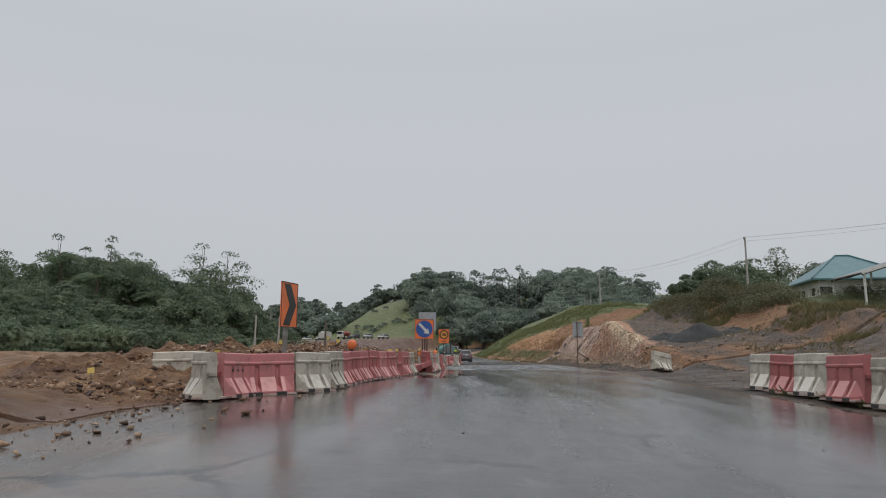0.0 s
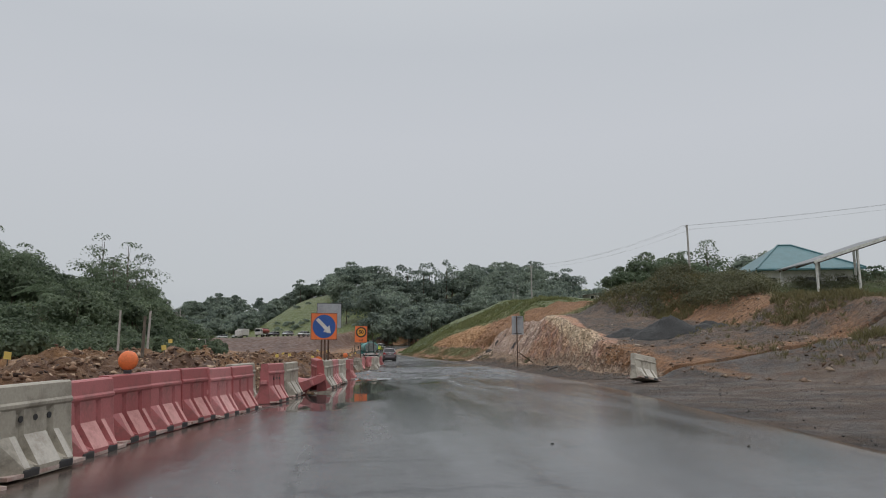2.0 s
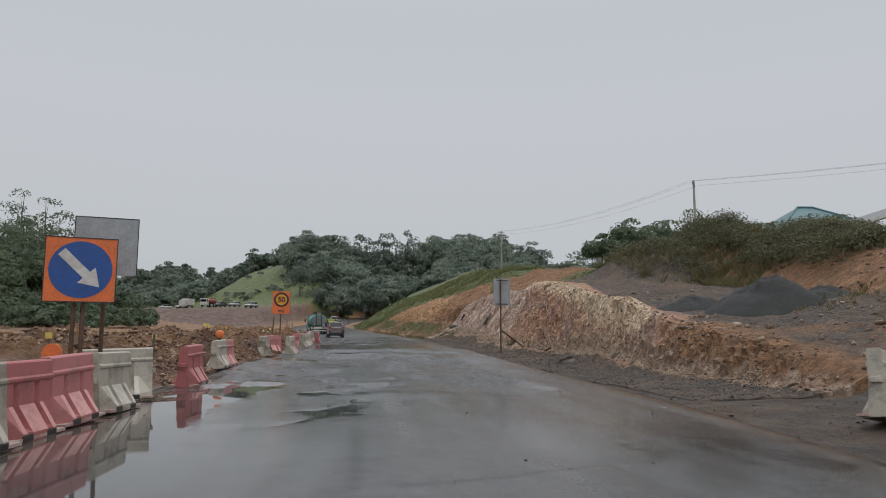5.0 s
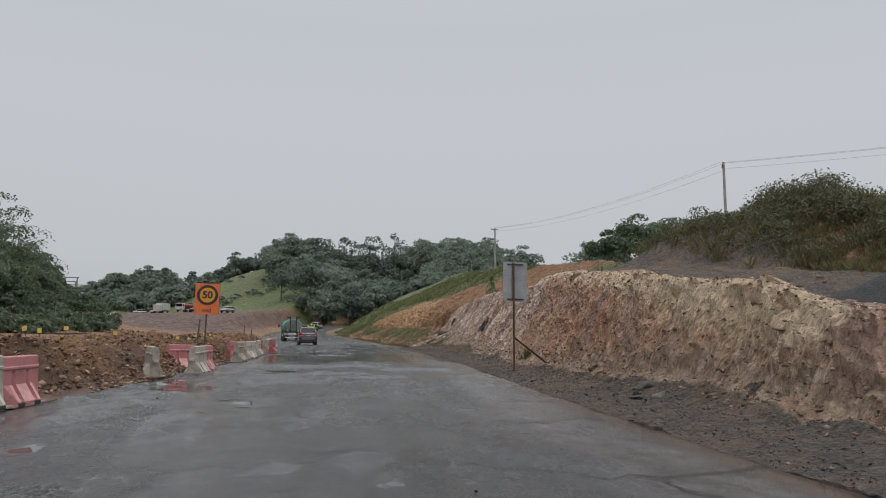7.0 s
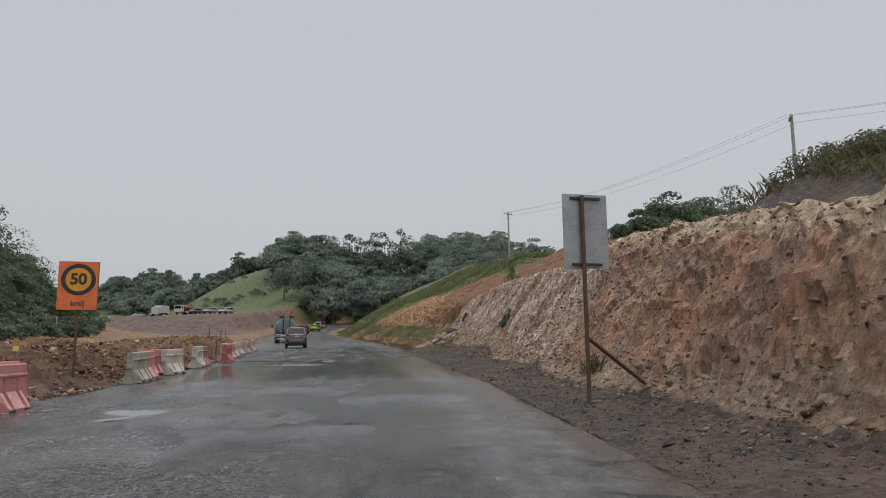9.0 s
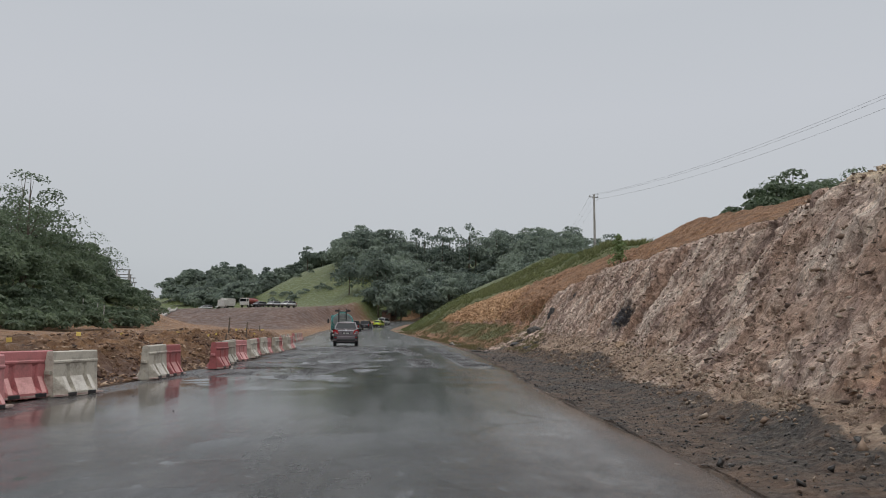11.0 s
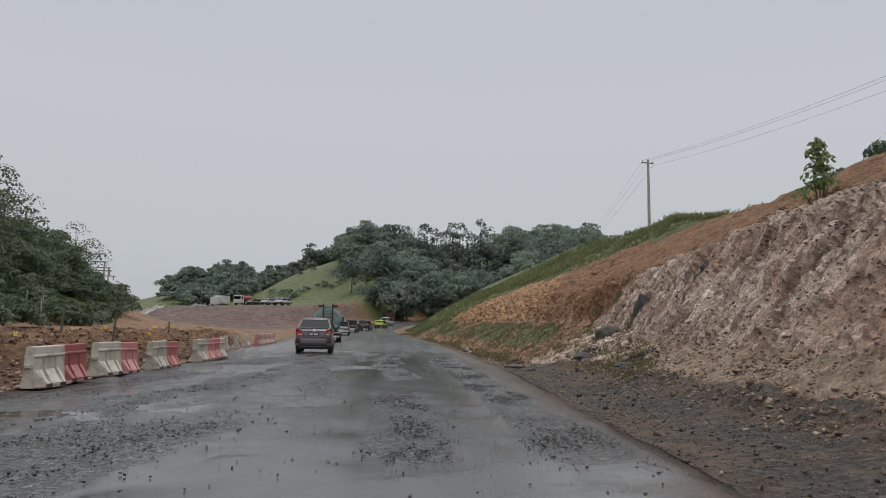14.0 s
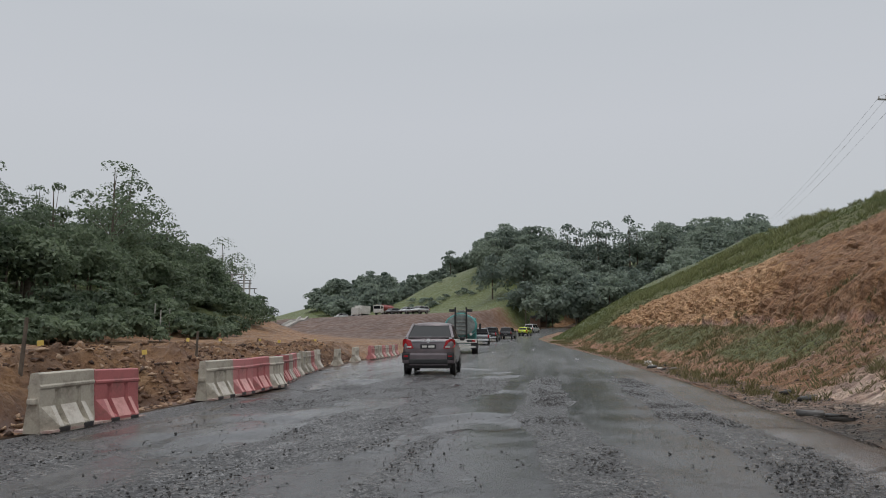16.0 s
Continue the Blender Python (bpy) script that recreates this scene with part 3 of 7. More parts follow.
def land(x, y, bumps=True):
    """Height of the ground, and its cover of red earth, gravel and grass."""
    x, y = np.asarray(x, float), np.asarray(y, float)
    zr, le, re, ft = road_z(x, y), lerp_rows(y, LEFT), lerp_rows(y, RIGHT), lerp_rows(y, FOOT)
    n1, n2 = fbm(x * 0.9, y * 0.9, 4, 3.0), fbm(x * 0.15, y * 0.15, 4, 9.0)
    n1 = n1 * (1 - 0.9 * smooth(130, 165, y))
    if not bumps:
        n1, n2 = n1 * 0, n2 * 0
    # right of the road: shoulder, cut face, shelf, hill
    d = x - ft
    plat = lerp_rows(y, PLATEAU) + 0.6 * n2
    cz, cw = lerp_rows(y, CREST_Z), lerp_rows(y, CREST_W)
    near = cz * smooth(0, 1, np.clip(d / cw, 0, 1)) + lerp_rows(y, [(40, 0.14), (50, 0.06), (64, 0.06)]) * np.clip(d - cw, 0, 6.5) + lerp_rows(y, [(42, 0.62), (52, 0.72)]) * np.clip(d - cw - 6.5, 0, 40)
    tw, th, fw, fh = (lerp_rows(y, rows) for rows in (TALUS_W, TALUS_H, FACE_W, FACE_H))
    far = th * np.clip(d / tw, 0, 1) + (fh - th) * np.clip((d - tw) / (fw - tw), 0, 1) + lerp_rows(y, [(60, 0.06), (66, 0.12), (70, 0.22), (76, 0.44), (82, 0.57)]) * np.clip(d - fw, 0, 60)
    near = near + 0.34 * smooth(-0.9, 0.5, d + 0.5 * n2) * smooth(1.6, 0.5, d) * smooth(42, 46, y)
    side = 0.42 * np.clip(d - 1.5, 0, 60) * smooth(-5, 12, d)
    k1, k2 = smooth(60, 72, y), smooth(31, 37, y)
    up = side * (1 - k2) + (near * (1 - k1) + far * k1) * k2
    turn_in = lerp_rows(y, [(45, 18), (54, 23)])
    plat = plat - 1.8 * smooth(0, 6, x - turn_in) * smooth(68, 60, y)
    plat = plat - 0.34 * np.clip(d - 8.2, 0, 5) * smooth(62, 70, y) * smooth(112, 98, y)
    plat = plat + 0.05 * np.clip(x - 30, 0, 60) * smooth(125, 90, y)
    kn = 1.0 - 0.6 * k1
    up = np.where(up > plat - kn, plat - kn * np.exp(-np.clip(up - plat + kn, 0, 50) / kn), up)
    shoulder = 0.10 * np.clip((x - re) / np.maximum(ft - re, 0.5), 0, 1) + 0.07 * n1
    right = zr - 0.05 + np.where(x > re, shoulder + up, 0.0)
    # left of the road: spoil heaps, field, wooded hill, bank of the new road
    e = le - x
    heap = 0.88 * smooth(0.45, 1.9, e) * (1 - 0.62 * smooth(4.5, 10, e)) * smooth(128, 118, y)
    heap = heap * (0.3 + 0.72 * smooth(16, 25, y) + 0.5 * n1 * smooth(0.4, 1.5, e) * smooth(14, 22, y)) + 0.3 * smooth(0.5, 4, e) * smooth(18, 10, y)
    field = 0.45 * smooth(3, 25, e) + 0.012 * np.clip(y - 120, 0, 80) * smooth(2, 30, e)
    wood = 8.5 * smooth(-34, -75, x) * smooth(40, 130, y) * smooth(330, 230, y) + 3.0 * smooth(-30, -45, x) * smooth(90, 140, y) * smooth(300, 220, y)
    s = (x + 63) * 0.725 + (y - 273) * 0.69
    wood = wood * smooth(-18, -48, s)
    bank = np.interp(s, [-31, -26, -10, -6, 18, 60], [0, 0.5, 4.1, 4.5, 5.6, 5.8]) * smooth(6, 14, e) * smooth(165, 195, y)
    low = np.clip(zr - 0.6, 0, 30) * smooth(4, 20, e) * np.maximum(smooth(330, 285, y), smooth(-30, -60, x))
    left = np.where(e > 0, zr - low - 0.05 + heap + field + wood + bank, zr - 0.05)
    z = np.where(x > (le + re) / 2, right, left)
    # the hills behind
    a, b2 = lerp_rows(x, HILL_A), lerp_rows(x, HILL_B)
    start = lerp_rows(x, [(-100, 300), (-60, 290), (-30, 266), (-12, 246), (-5, 232), (8, 236), (25, 262), (45, 262), (60, 235), (120, 220)])
    rise = (a - 5) * smooth(0, 1, (y - start) / 105) + b2 * smooth(350, 480, y)
    z = z + np.clip(rise, 0, 60) * np.maximum(smooth(8, 16, np.maximum(e, d)), smooth(252, 262, y))
    z = z + 0.8 * n2 * smooth(20, 60, np.abs(x - 4)) + 0.10 * n1 * smooth(0.8, 4, np.maximum(e, d))
    z = z + 2.3 * np.exp(-(((x - 44.5) / 9.5) ** 2 + ((y - 74) / 10) ** 2) ** 2)  # the knoll under house and shed
    z = z + 1.5 * np.exp(-(((x - 19.2) / 3.4) ** 2 + ((y - 57.6) / 4.0) ** 2) ** 2)  # scrubby hillock behind the shelf
    red = smooth(-38, -30, s) * smooth(40, 12, s) * smooth(4, 9, e) * smooth(165, 185, y)
    gravel = np.maximum(smooth(-0.4, 0.3, x - re) * smooth(2.2, 0.2, d), smooth(1.0, 1.6, d - cw + 0.8) * smooth(7.5, 5.5, d - cw) * smooth(38, 41, y) * smooth(66, 58, y))
    gravel = np.maximum(gravel, smooth(0.3, 1.2, d) * smooth(14, 9, d) * smooth(38, 32, y) * 0.62)
    gravel = np.maximum(gravel, smooth(3, 4, d) * smooth(11, 8, d) * smooth(52, 46, y) * smooth(30, 36, y) * 0.5)
    gravel = np.maximum(gravel, (0.56 + 0.5 * fbm(x * 0.35, y * 0.35, 3, 24.0)) * smooth(0, 2, d) * smooth(34, 24, d) * smooth(50, 42, y) * smooth(14, 20, y))
    gravel = gravel * (1 - 0.55 * smooth(80, 92, y))
    gravel = np.maximum(gravel, smooth(0.75, 0.1, e) * (e > -0.5) * smooth(16, 20, y))
    grass = np.maximum.reduce([smooth(6.5, 9.5, d - cw) * (y < 66) * (y > 30) * (0.46 + 0.5 * smooth(46, 58, y)), smooth(9, 13, d) * (y < 32) * 0.7, smooth(9.5, 13, d) * (y >= 66) * smooth(100, 92, y),
                               smooth(-0.8, 0.8, d - lerp_rows(y, GRASS_FROM) + 2.4 * fbm(x * 0.3, y * 0.3, 3, 34.0)) * (y > 90), smooth(-32, -42, x + 7 * fbm(x * 0.12, y * 0.12, 4, 29.0)) * (1 - smooth(-45, -30, s) * smooth(60, 30, s) * smooth(-75, -60, x)),
                               smooth(12, 40, s) * (e > 4) * (y > 200) * (1 - smooth(-68, -76, x) * smooth(-112, -100, x) * smooth(350, 335, y)), smooth(262, 285, y)])
    grass = np.maximum(grass, (0.66 + 0.6 * fbm(x * 0.5, y * 0.35, 3, 36.0)) * smooth(0.0, 1.2, d) * smooth(0.9, -0.6, d - tw) * smooth(84, 104, y))
    grass = np.maximum(grass, 0.72 * smooth(0.8, 2.4, d - fw) * smooth(58, 62, y) * smooth(77, 70, y))
    return z, red, gravel, grass


def height(x, y):
    return float(land(np.array([x]), np.array([y]))[0][0])


def spaced(rows):
    """Grid lines: (from, to, step) runs joined."""
    out = [np.arange(a, b, st) for a, b, st in rows]
    return np.concatenate(out)


def in_cut(x, y):
    return (x > lerp_rows(y, FOOT) + 0.15) & (x < lerp_rows(y, FOOT) + 12.2) & (y > 36.2) & (y < 155.8)


xs = spaced([(-3000, -400, 200), (-400, -120, 14), (-120, -40, 4), (-40, -12, 1.4), (-12, 26, 0.35), (26, 60, 1.2), (60, 160, 5), (160, 400, 16), (400, 3001, 200)])
ys = spaced([(-800, -60, 60), (-60, -8, 4), (-8, 60, 0.4), (60, 156, 0.5), (156, 270, 1.6), (270, 520, 5), (520, 1000, 40), (1000, 4200, 200)])
GX, GY = np.meshgrid(xs, ys)
GZ, g_red, g_gravel, g_grass = land(GX, GY)
GZ = np.where(in_cut(GX, GY), GZ - 0.9, GZ)
GZ = np.where((GX > lerp_rows(GY, LEFT) + 0.3) & (GX < lerp_rows(GY, RIGHT) - 0.3) & (GY > -20), GZ - 0.25, GZ)
HEAPED = (GX < lerp_rows(GY, LEFT) - 0.5) & (GX > lerp_rows(GY, LEFT) - 7.4) & (GY > 14.4) & (GY < 117.4)
GZ = np.where(HEAPED, GZ - 0.55, GZ)
tagged(grid_object("ground", GX, GY, GZ, EARTH, {"red": g_red, "gravel": g_gravel, "grass": g_grass}), kind="structure")

# ---- the road ----
ry = spaced([(-30, 8, 0.6), (8, 125, 0.22), (125, 262.5, 1.0)])
across = np.linspace(0, 1, 60)
RY = np.repeat(ry[:, None], 60, 1)
le, re = lerp_rows(ry, LEFT)[:, None], lerp_rows(ry, RIGHT)[:, None]
RX = le - 0.25 + (re - le + 0.5) * across[None, :] + 0.16 * fbm(RY * 0.8, RY * 0 + across[None, :] * 3, 3, 5.0) * (np.abs(across[None, :] * 2 - 1) > 0.97)
RZ = road_z(RX, RY)
u = (RX - le) / np.maximum(re - le, 1)
hole = fbm(RX * 0.62, RY * 0.42, 5, 21.0)
rough_run = smooth(37, 42, RY) * smooth(62, 56, RY) + smooth(66, 72, RY) * smooth(120, 100, RY)
pit = smooth(0.10, 0.24, hole) * rough_run * smooth(0.75, 0.5, u + 0.25 * fbm(RY * 0.2, RX * 0.2, 2, 4.0))
strip = np.maximum(smooth(0.07, 0.02, np.abs(u - 0.79 - 0.02 * np.sin(RY * 0.3))), 0.9 * smooth(0.09, 0.03, np.abs(u - 0.45)))
strip = np.maximum(strip, 0.85 * smooth(0.06, 0.02, np.abs(u - 0.2)))
stony = np.clip(0.9 * pit + strip * smooth(71, 77, RY) * smooth(112, 100, RY) * (0.55 + 0.5 * vnoise(RX * 0.7, RY * 0.3, 2.0)), 0, 1)
stony = np.maximum(stony, smooth(0.13, 0.06, u) * smooth(68, 72, RY) * smooth(86, 80, RY))
field_ = fbm(RX * 0.55, RY * 0.3, 4, 55.0)


def strewn(x, y):
    """Cover of loose stone on the later stretch: two strips and a torn-up left side."""
    wob = 0.25 * fbm(y * 0.5, x * 0.5, 3, 91.0)
    c = 0.95 * smooth(0.62, 0.3, np.abs(x - 9.65 + wob)) * smooth(74.5, 77, y)
    c = np.maximum(c, 0.9 * smooth(0.55, 0.3, np.abs(x - np.interp(y, [84, 86, 91], [7.98, 7.86, 7.45]) + wob)) * (smooth(75, 76.5, y) * smooth(83, 81, y) + smooth(84.5, 86.5, y)))
    edge = np.interp(y, [71, 77, 81, 86, 92], [4.9, 6.1, 7.1, 7.0, 6.5])
    torn = smooth(edge + 0.3, edge - 0.4, x + 1.2 * wob) * smooth(70.8, 71.8, y + wob)
    c = np.maximum(c, torn * (0.22 + 0.7 * smooth(-0.12, 0.12, fbm(x * 1.3, y * 0.3, 4, 55.0))))
    return c * smooth(108, 96, y)


later = smooth(62, 65, RY) * smooth(112, 104, RY)
stony = stony * (1 - later) + later * strewn(RX, RY)
stony = np.maximum(stony, 0.9 * smooth(0.05, 0.2, field_) * smooth(44, 47, RY) * smooth(56, 52, RY) * smooth(0.5, 0.3, u))
stony = np.maximum(stony, 0.9 * smooth(1.0, 0.35, RX - le + 0.5 * fbm(RY * 0.5, RX * 0.5, 3, 58.0)) * smooth(34, 38, RY) * smooth(112, 104, RY))
water = 0.9 * smooth(0.36, 0.12, u + 0.12 * fbm(RX * 0.5, RY * 0.25, 3, 33.0)) * smooth(25, 28, RY) * smooth(47, 38, RY)
water = np.maximum(water, 0.5 * smooth(0.45, 0.15, u) * smooth(61, 63.5, RY) * smooth(73, 70, RY))
water = np.maximum(water, 0.72 * smooth(0.10, 0.26, -hole) * smooth(0.6, 0.35, u) * np.maximum(0.9 * rough_run * smooth(66, 62, RY), smooth(24, 26, RY) * smooth(48, 40, RY)))
water = np.maximum(water, 0.33 * smooth(0.30, 0.05, u) * smooth(28, 20, RY))
water = np.maximum(water, 0.7 * smooth(0.16, 0.24, -fbm(RX * 0.55, RY * 0.9, 4, 55.0)) * smooth(5.6, 4.8, RX) * smooth(74, 75, RY) * smooth(82, 80, RY))
patchy = 0.95 * smooth(-0.1, 0.04, fbm(RX * 0.55, RY * 0.28, 4, 81.0)) * smooth(35, 40, RY) * smooth(65, 58, RY) + 0.85 * smooth(-0.02, 0.1, fbm(RX * 0.55, RY * 0.1, 4, 83.0)) * smooth(38, 34, RY)
sheen = patchy + later * (1 - stony) * (1 - 0.7 * smooth(84, 98, RY)) * (1 - 0.55 * smooth(83, 88, RY) * smooth(7.0, 5.8, RX)) * (1 - 0.6 * smooth(6.2, 5.4, RX) * smooth(75, 76.5, RY))
mud = np.maximum(smooth(0.2, 0.0, u) * 0.8, smooth(0.95, 1.0, u) * (0.35 + 0.65 * smooth(72, 62, RY))) * (0.4 + 0.6 * vnoise(RX, RY * 0.5, 8.0))
mud = np.maximum(mud, 0.85 * smooth(0.42, 0.2, u) * smooth(17, 12, RY) * smooth(0.35, 0.6, vnoise(RX * 0.8, RY * 0.8, 6.0)))
plate = smooth(0.02, 0.05, fbm(RX * 0.55, RY * 0.45, 4, 77.0)) * smooth(36, 41, RY) * smooth(64, 58, RY) * smooth(0.98, 0.85, u)
RZ = RZ + 0.045 * plate
RZ = RZ - 0.06 * pit + 0.02 * fbm(RX * 1.2, RY * 1.2, 3, 30.0) * (rough_run + 0.12) * (1 - water) - 0.012 * water
RZ = RZ - 0.09 * (np.abs(across[None, :] * 2 - 1) > 0.999)
from_edge = lerp_rows(RY, RIGHT) - RX + 0.25 * fbm(RY * 0.25, RX * 0.25, 3, 17.0)
# Pale right edge strip, part sealed shoulder, part sky reflection put into the colour.
edge_strip = 0.85 * smooth(1.55, 1.15, from_edge) * smooth(0.1, 0.35, from_edge) * smooth(33, 40, RY) * smooth(125, 110, RY) * (0.6 + 0.5 * vnoise(RX * 1.3, RY * 0.25, 18.0))
wheel_tracks = sum(k * smooth(wd, wd * 0.4, np.abs(from_edge - a)) for a, wd, k in ((1.85, 0.42, 0.9), (3.45, 0.5, 0.65), (5.2, 0.6, 0.5))) * smooth(46, 52, RY) * smooth(120, 100, RY) * (0.35 + 0.75 * vnoise(RX * 0.8, RY * 0.2, 19.0))
tagged(grid_object("road", RX, RY, RZ, ASPHALT, {"stony": stony, "water": water, "sheen": sheen, "silt_sky_sheen": np.maximum(edge_strip, smooth(92, 112, RY) * smooth(0.02, 0.12, u) * (0.45 + 0.5 * vnoise(RX * 0.9, RY * 0.12, 12.0))), "mud": mud, "track": np.maximum(smooth(0.06, 0.02, np.abs(u - 0.72)), 0.8 * smooth(0.07, 0.03, np.abs(u - 0.9))) * smooth(46, 36, RY) + wheel_tracks, "broken": np.clip(smooth(37, 42, RY) * smooth(63, 58, RY) + 0.35 * smooth(74, 78, RY) * smooth(90, 84, RY) + 0.12, 0, 1)}), kind="structure")


def ribbon(name, x0, y0, x1, y1, width, mat, steps=40):
    t = np.linspace(0, 1, steps)
    cx, cy = x0 + (x1 - x0) * t, y0 + (y1 - y0) * t
    off = np.array([-0.5, 0.5]) * width
    X = cx[:, None] + off[None, :] + 0.012 * np.sin(cy * 9)[:, None]
    Y = np.repeat(cy[:, None], 2, 1)
    return grid_object(name, X, Y, road_z(X, Y) + 0.012, mat)


LINE = paint("worn_road_paint", (0.36, 0.33, 0.28), (0.09, 0.085, 0.08), 0.45, 1.6, 0.1, amount=0.6)
tagged(ribbon("edge_line", 5.45, 6, 5.42, 13.5, 0.10, LINE), kind="structure")

# ---- the cut face beside the road ----
def chunks(u, v, seed):
    """Broken faces: each cell of a jittered net has its own set-back and tilt. Also how near the joint is."""
    iu, iv = np.floor(u), np.floor(v)
    best, second = np.full(u.shape, 9.0), np.full(u.shape, 9.0)
    out = np.zeros(u.shape)
    for a in (-1, 0, 1):
        for b in (-1, 0, 1):
            cu, cv = iu + a, iv + b
            du = u - cu - 0.1 - 0.8 * lat(cu, cv, seed)
            dv = v - cv - 0.1 - 0.8 * lat(cu, cv, seed + 1.7)
            r = np.abs(du) * 0.5 + np.abs(dv) * 0.5 + 0.7 * np.sqrt(du * du + dv * dv)
            mine = (lat(cu, cv, seed + 3.1) - 0.5) + 1.1 * (lat(cu, cv, seed + 5.3) - 0.5) * du + 1.1 * (lat(cu, cv, seed + 7.9) - 0.5) * dv
            near_it = r < best
            second = np.where(near_it, best, np.minimum(second, r))
            out = np.where(near_it, mine, out)
            best = np.where(near_it, r, best)
    return out, second - best


cy = spaced([(36, 100, 0.09), (100, 156.1, 0.18)])
cd = spaced([(-2.6, 0, 0.11), (0, 4.6, 0.06), (4.6, 7.0, 0.13), (7.0, 12.7, 0.3)])
CD, CY = np.meshgrid(cd, cy)
CX = lerp_rows(CY, FOOT) + CD
CZ, _, _, c_grass = land(CX, CY)
w = lerp_rows(CY, CREST_W)
tw, fw = lerp_rows(CY, TALUS_W), lerp_rows(CY, FACE_W)
near_cut = smooth(68, 62, CY)
far_cut = 1 - near_cut
face = near_cut * smooth(-0.1, 0.35, CD) * smooth(0.9, -0.2, CD - w) * smooth(36, 39, CY) + far_cut * smooth(-0.3, 0.25, CD - tw) * smooth(1.2, -0.2, CD - fw) * (1 - 0.2 * smooth(95, 100, CY))
upper = far_cut * smooth(-0.3, 0.8, CD - fw) * smooth(0.5, -0.5, CD - lerp_rows(CY, GRASS_FROM))
apron = near_cut * smooth(-1.0, -0.2, CD) * smooth(0.7, 0.1, CD) + far_cut * smooth(-0.5, 0.3, CD) * smooth(0.4, -0.2, CD - tw)
run = CZ + 0.55 * CD
wu, wv = 0.5 * fbm(CY * 0.8, run * 0.8, 3, 61.0), 0.5 * fbm(CY * 0.8 + 7, run * 0.8, 3, 63.0)
lean = 0.35 * run
big, _ = chunks((CY + lean) / 0.9 + wu, run / 1.2 + wv, 41.0)
mid_, j2 = chunks((CY + lean) / 0.42 + 1.4 * wu, run / (0.5 + 0.25 * far_cut) + 1.4 * wv, 47.0)
small, _ = chunks(CY / 0.22 + 2 * wu, run / 0.24 + 2 * wv, 53.0)
ribs = 1 - np.abs(crag(CY * 0.9 + lean, run * 0.22, 4, 49.0)) * 2.2
rills = 1 - np.abs(crag(CY * 1.4, run * 0.22, 4, 71.0)) * 2.2
grit = crag(CY * 7, run * 7, 2, 66.0)
fins = 1 - np.abs(crag(CY * 2.3 + 2.2 * lean, run * 0.3, 4, 50.0)) * 2.2
push = face * ((1 - 0.35 * far_cut) * (0.10 * big + 0.11 * mid_ + 0.085 * small) + 0.06 * grit - 0.03 * smooth(0.08, 0.0, j2) + (0.16 - 0.06 * far_cut) * crag(CY * 0.7, run * 0.7, 4, 44.0) + far_cut * (0.36 * (ribs - 0.5) + 0.17 * (fins - 0.5)))
push = push + upper * (0.16 * (rills - 0.5) + 0.09 * mid_ + 0.05 * small + 0.04 * grit) + face * smooth(95, 101, CY) * 0.45 * (rills - 0.5)
beds = 1 - np.abs(crag(CY * 0.45 + run * 0.8, run * 1.3 - CY * 0.3, 4, 73.0)) * 2.2
push = push + smooth(103, 108, CY) * np.maximum(face, 0.8 * upper) * (0.34 * (beds - 0.5) + 0.14 * big)
heapy = 0.16 * np.abs(fbm(CY * 1.3, CD * 1.3, 4, 60.0)) + 0.07 * small + 0.06 * grit
CX2 = CX - push * 0.85
CZ2 = CZ + push * 0.35 + apron * heapy + 0.05 * fbm(CY * 2.5, CX * 2.5, 4, 60.0) * smooth(-0.3, 0.3, CD) + 0.012
verge = smooth(-2.6, -2.2, CD) * smooth(0.2, -0.6, CD)
CZ2 = CZ2 + verge * (0.07 * np.abs(fbm(CX * 2.2, CY * 1.4, 4, 64.0)) + 0.022 * crag(CX * 9, CY * 9, 2, 65.0))
lip = np.exp(-((CD - w) / 0.5) ** 2) * (CY < 66) * smooth(38, 42, CY)
CZ2 = CZ2 + lip * 0.22 * np.maximum(0, fbm(CY * 1.3, CD, 3, 70.0))
under_road = CX < lerp_rows(CY, RIGHT) + 0.12
edge = (np.minimum(CD + 2.6, 12.6 - CD) < 0.2) | (CY < 36.2) | (CY > 155.7)
CZ2 = np.where(edge | under_road, CZ2 - 0.45, CZ2)
wob = 0.7 * fbm(CY * 0.35, CD * 0.35, 3, 72.0)
earth = np.clip(smooth(0.1, 0.7, CD - fw + 0.8 * wob) * smooth(67, 72, CY) + smooth(93, 97, CY + 2 * wob + 1.5 * (CD - tw)) * smooth(0.2, 0.8, CD - tw + 0.4), 0, 1)
shelf = smooth(0.5, 1.2, CD - w) * smooth(7.2, 6.0, CD - w) * smooth(67, 60, CY) * smooth(38, 41, CY)
earth = np.maximum(np.maximum(earth, smooth(44, 40, CY)), 0.55 * smooth(89, 97, CY) * smooth(0.4, -0.3, CD - tw))
strew = smooth(46, 42, CY) * (0.5 + 0.5 * fbm(CX * 0.5, CY * 0.5, 3, 25.0)) * smooth(0.6, 1.4, CD)
earth = np.maximum(earth, smooth(0.9, 1.6, CD - w) * (CY < 66) * smooth(38, 42, CY))
gold = 0.8 * smooth(105, 112, CY + 3 * wob) * smooth(158, 148, CY) * smooth(-0.4, 0.4, CD - tw) * smooth(0.6, -0.4, CD - fw - 3.0 * smooth(110, 122, CY) + 1.6 * wob)
coal = sum(np.exp(-(((CY - a) / ry_) ** 2 + ((CD - c) / rc) ** 2)) for a, c, ry_, rc in ((76.0, 2.1, 0.6, 0.4), (90.6, 3.0, 0.6, 0.5), (87.0, 3.1, 0.25, 0.4)))
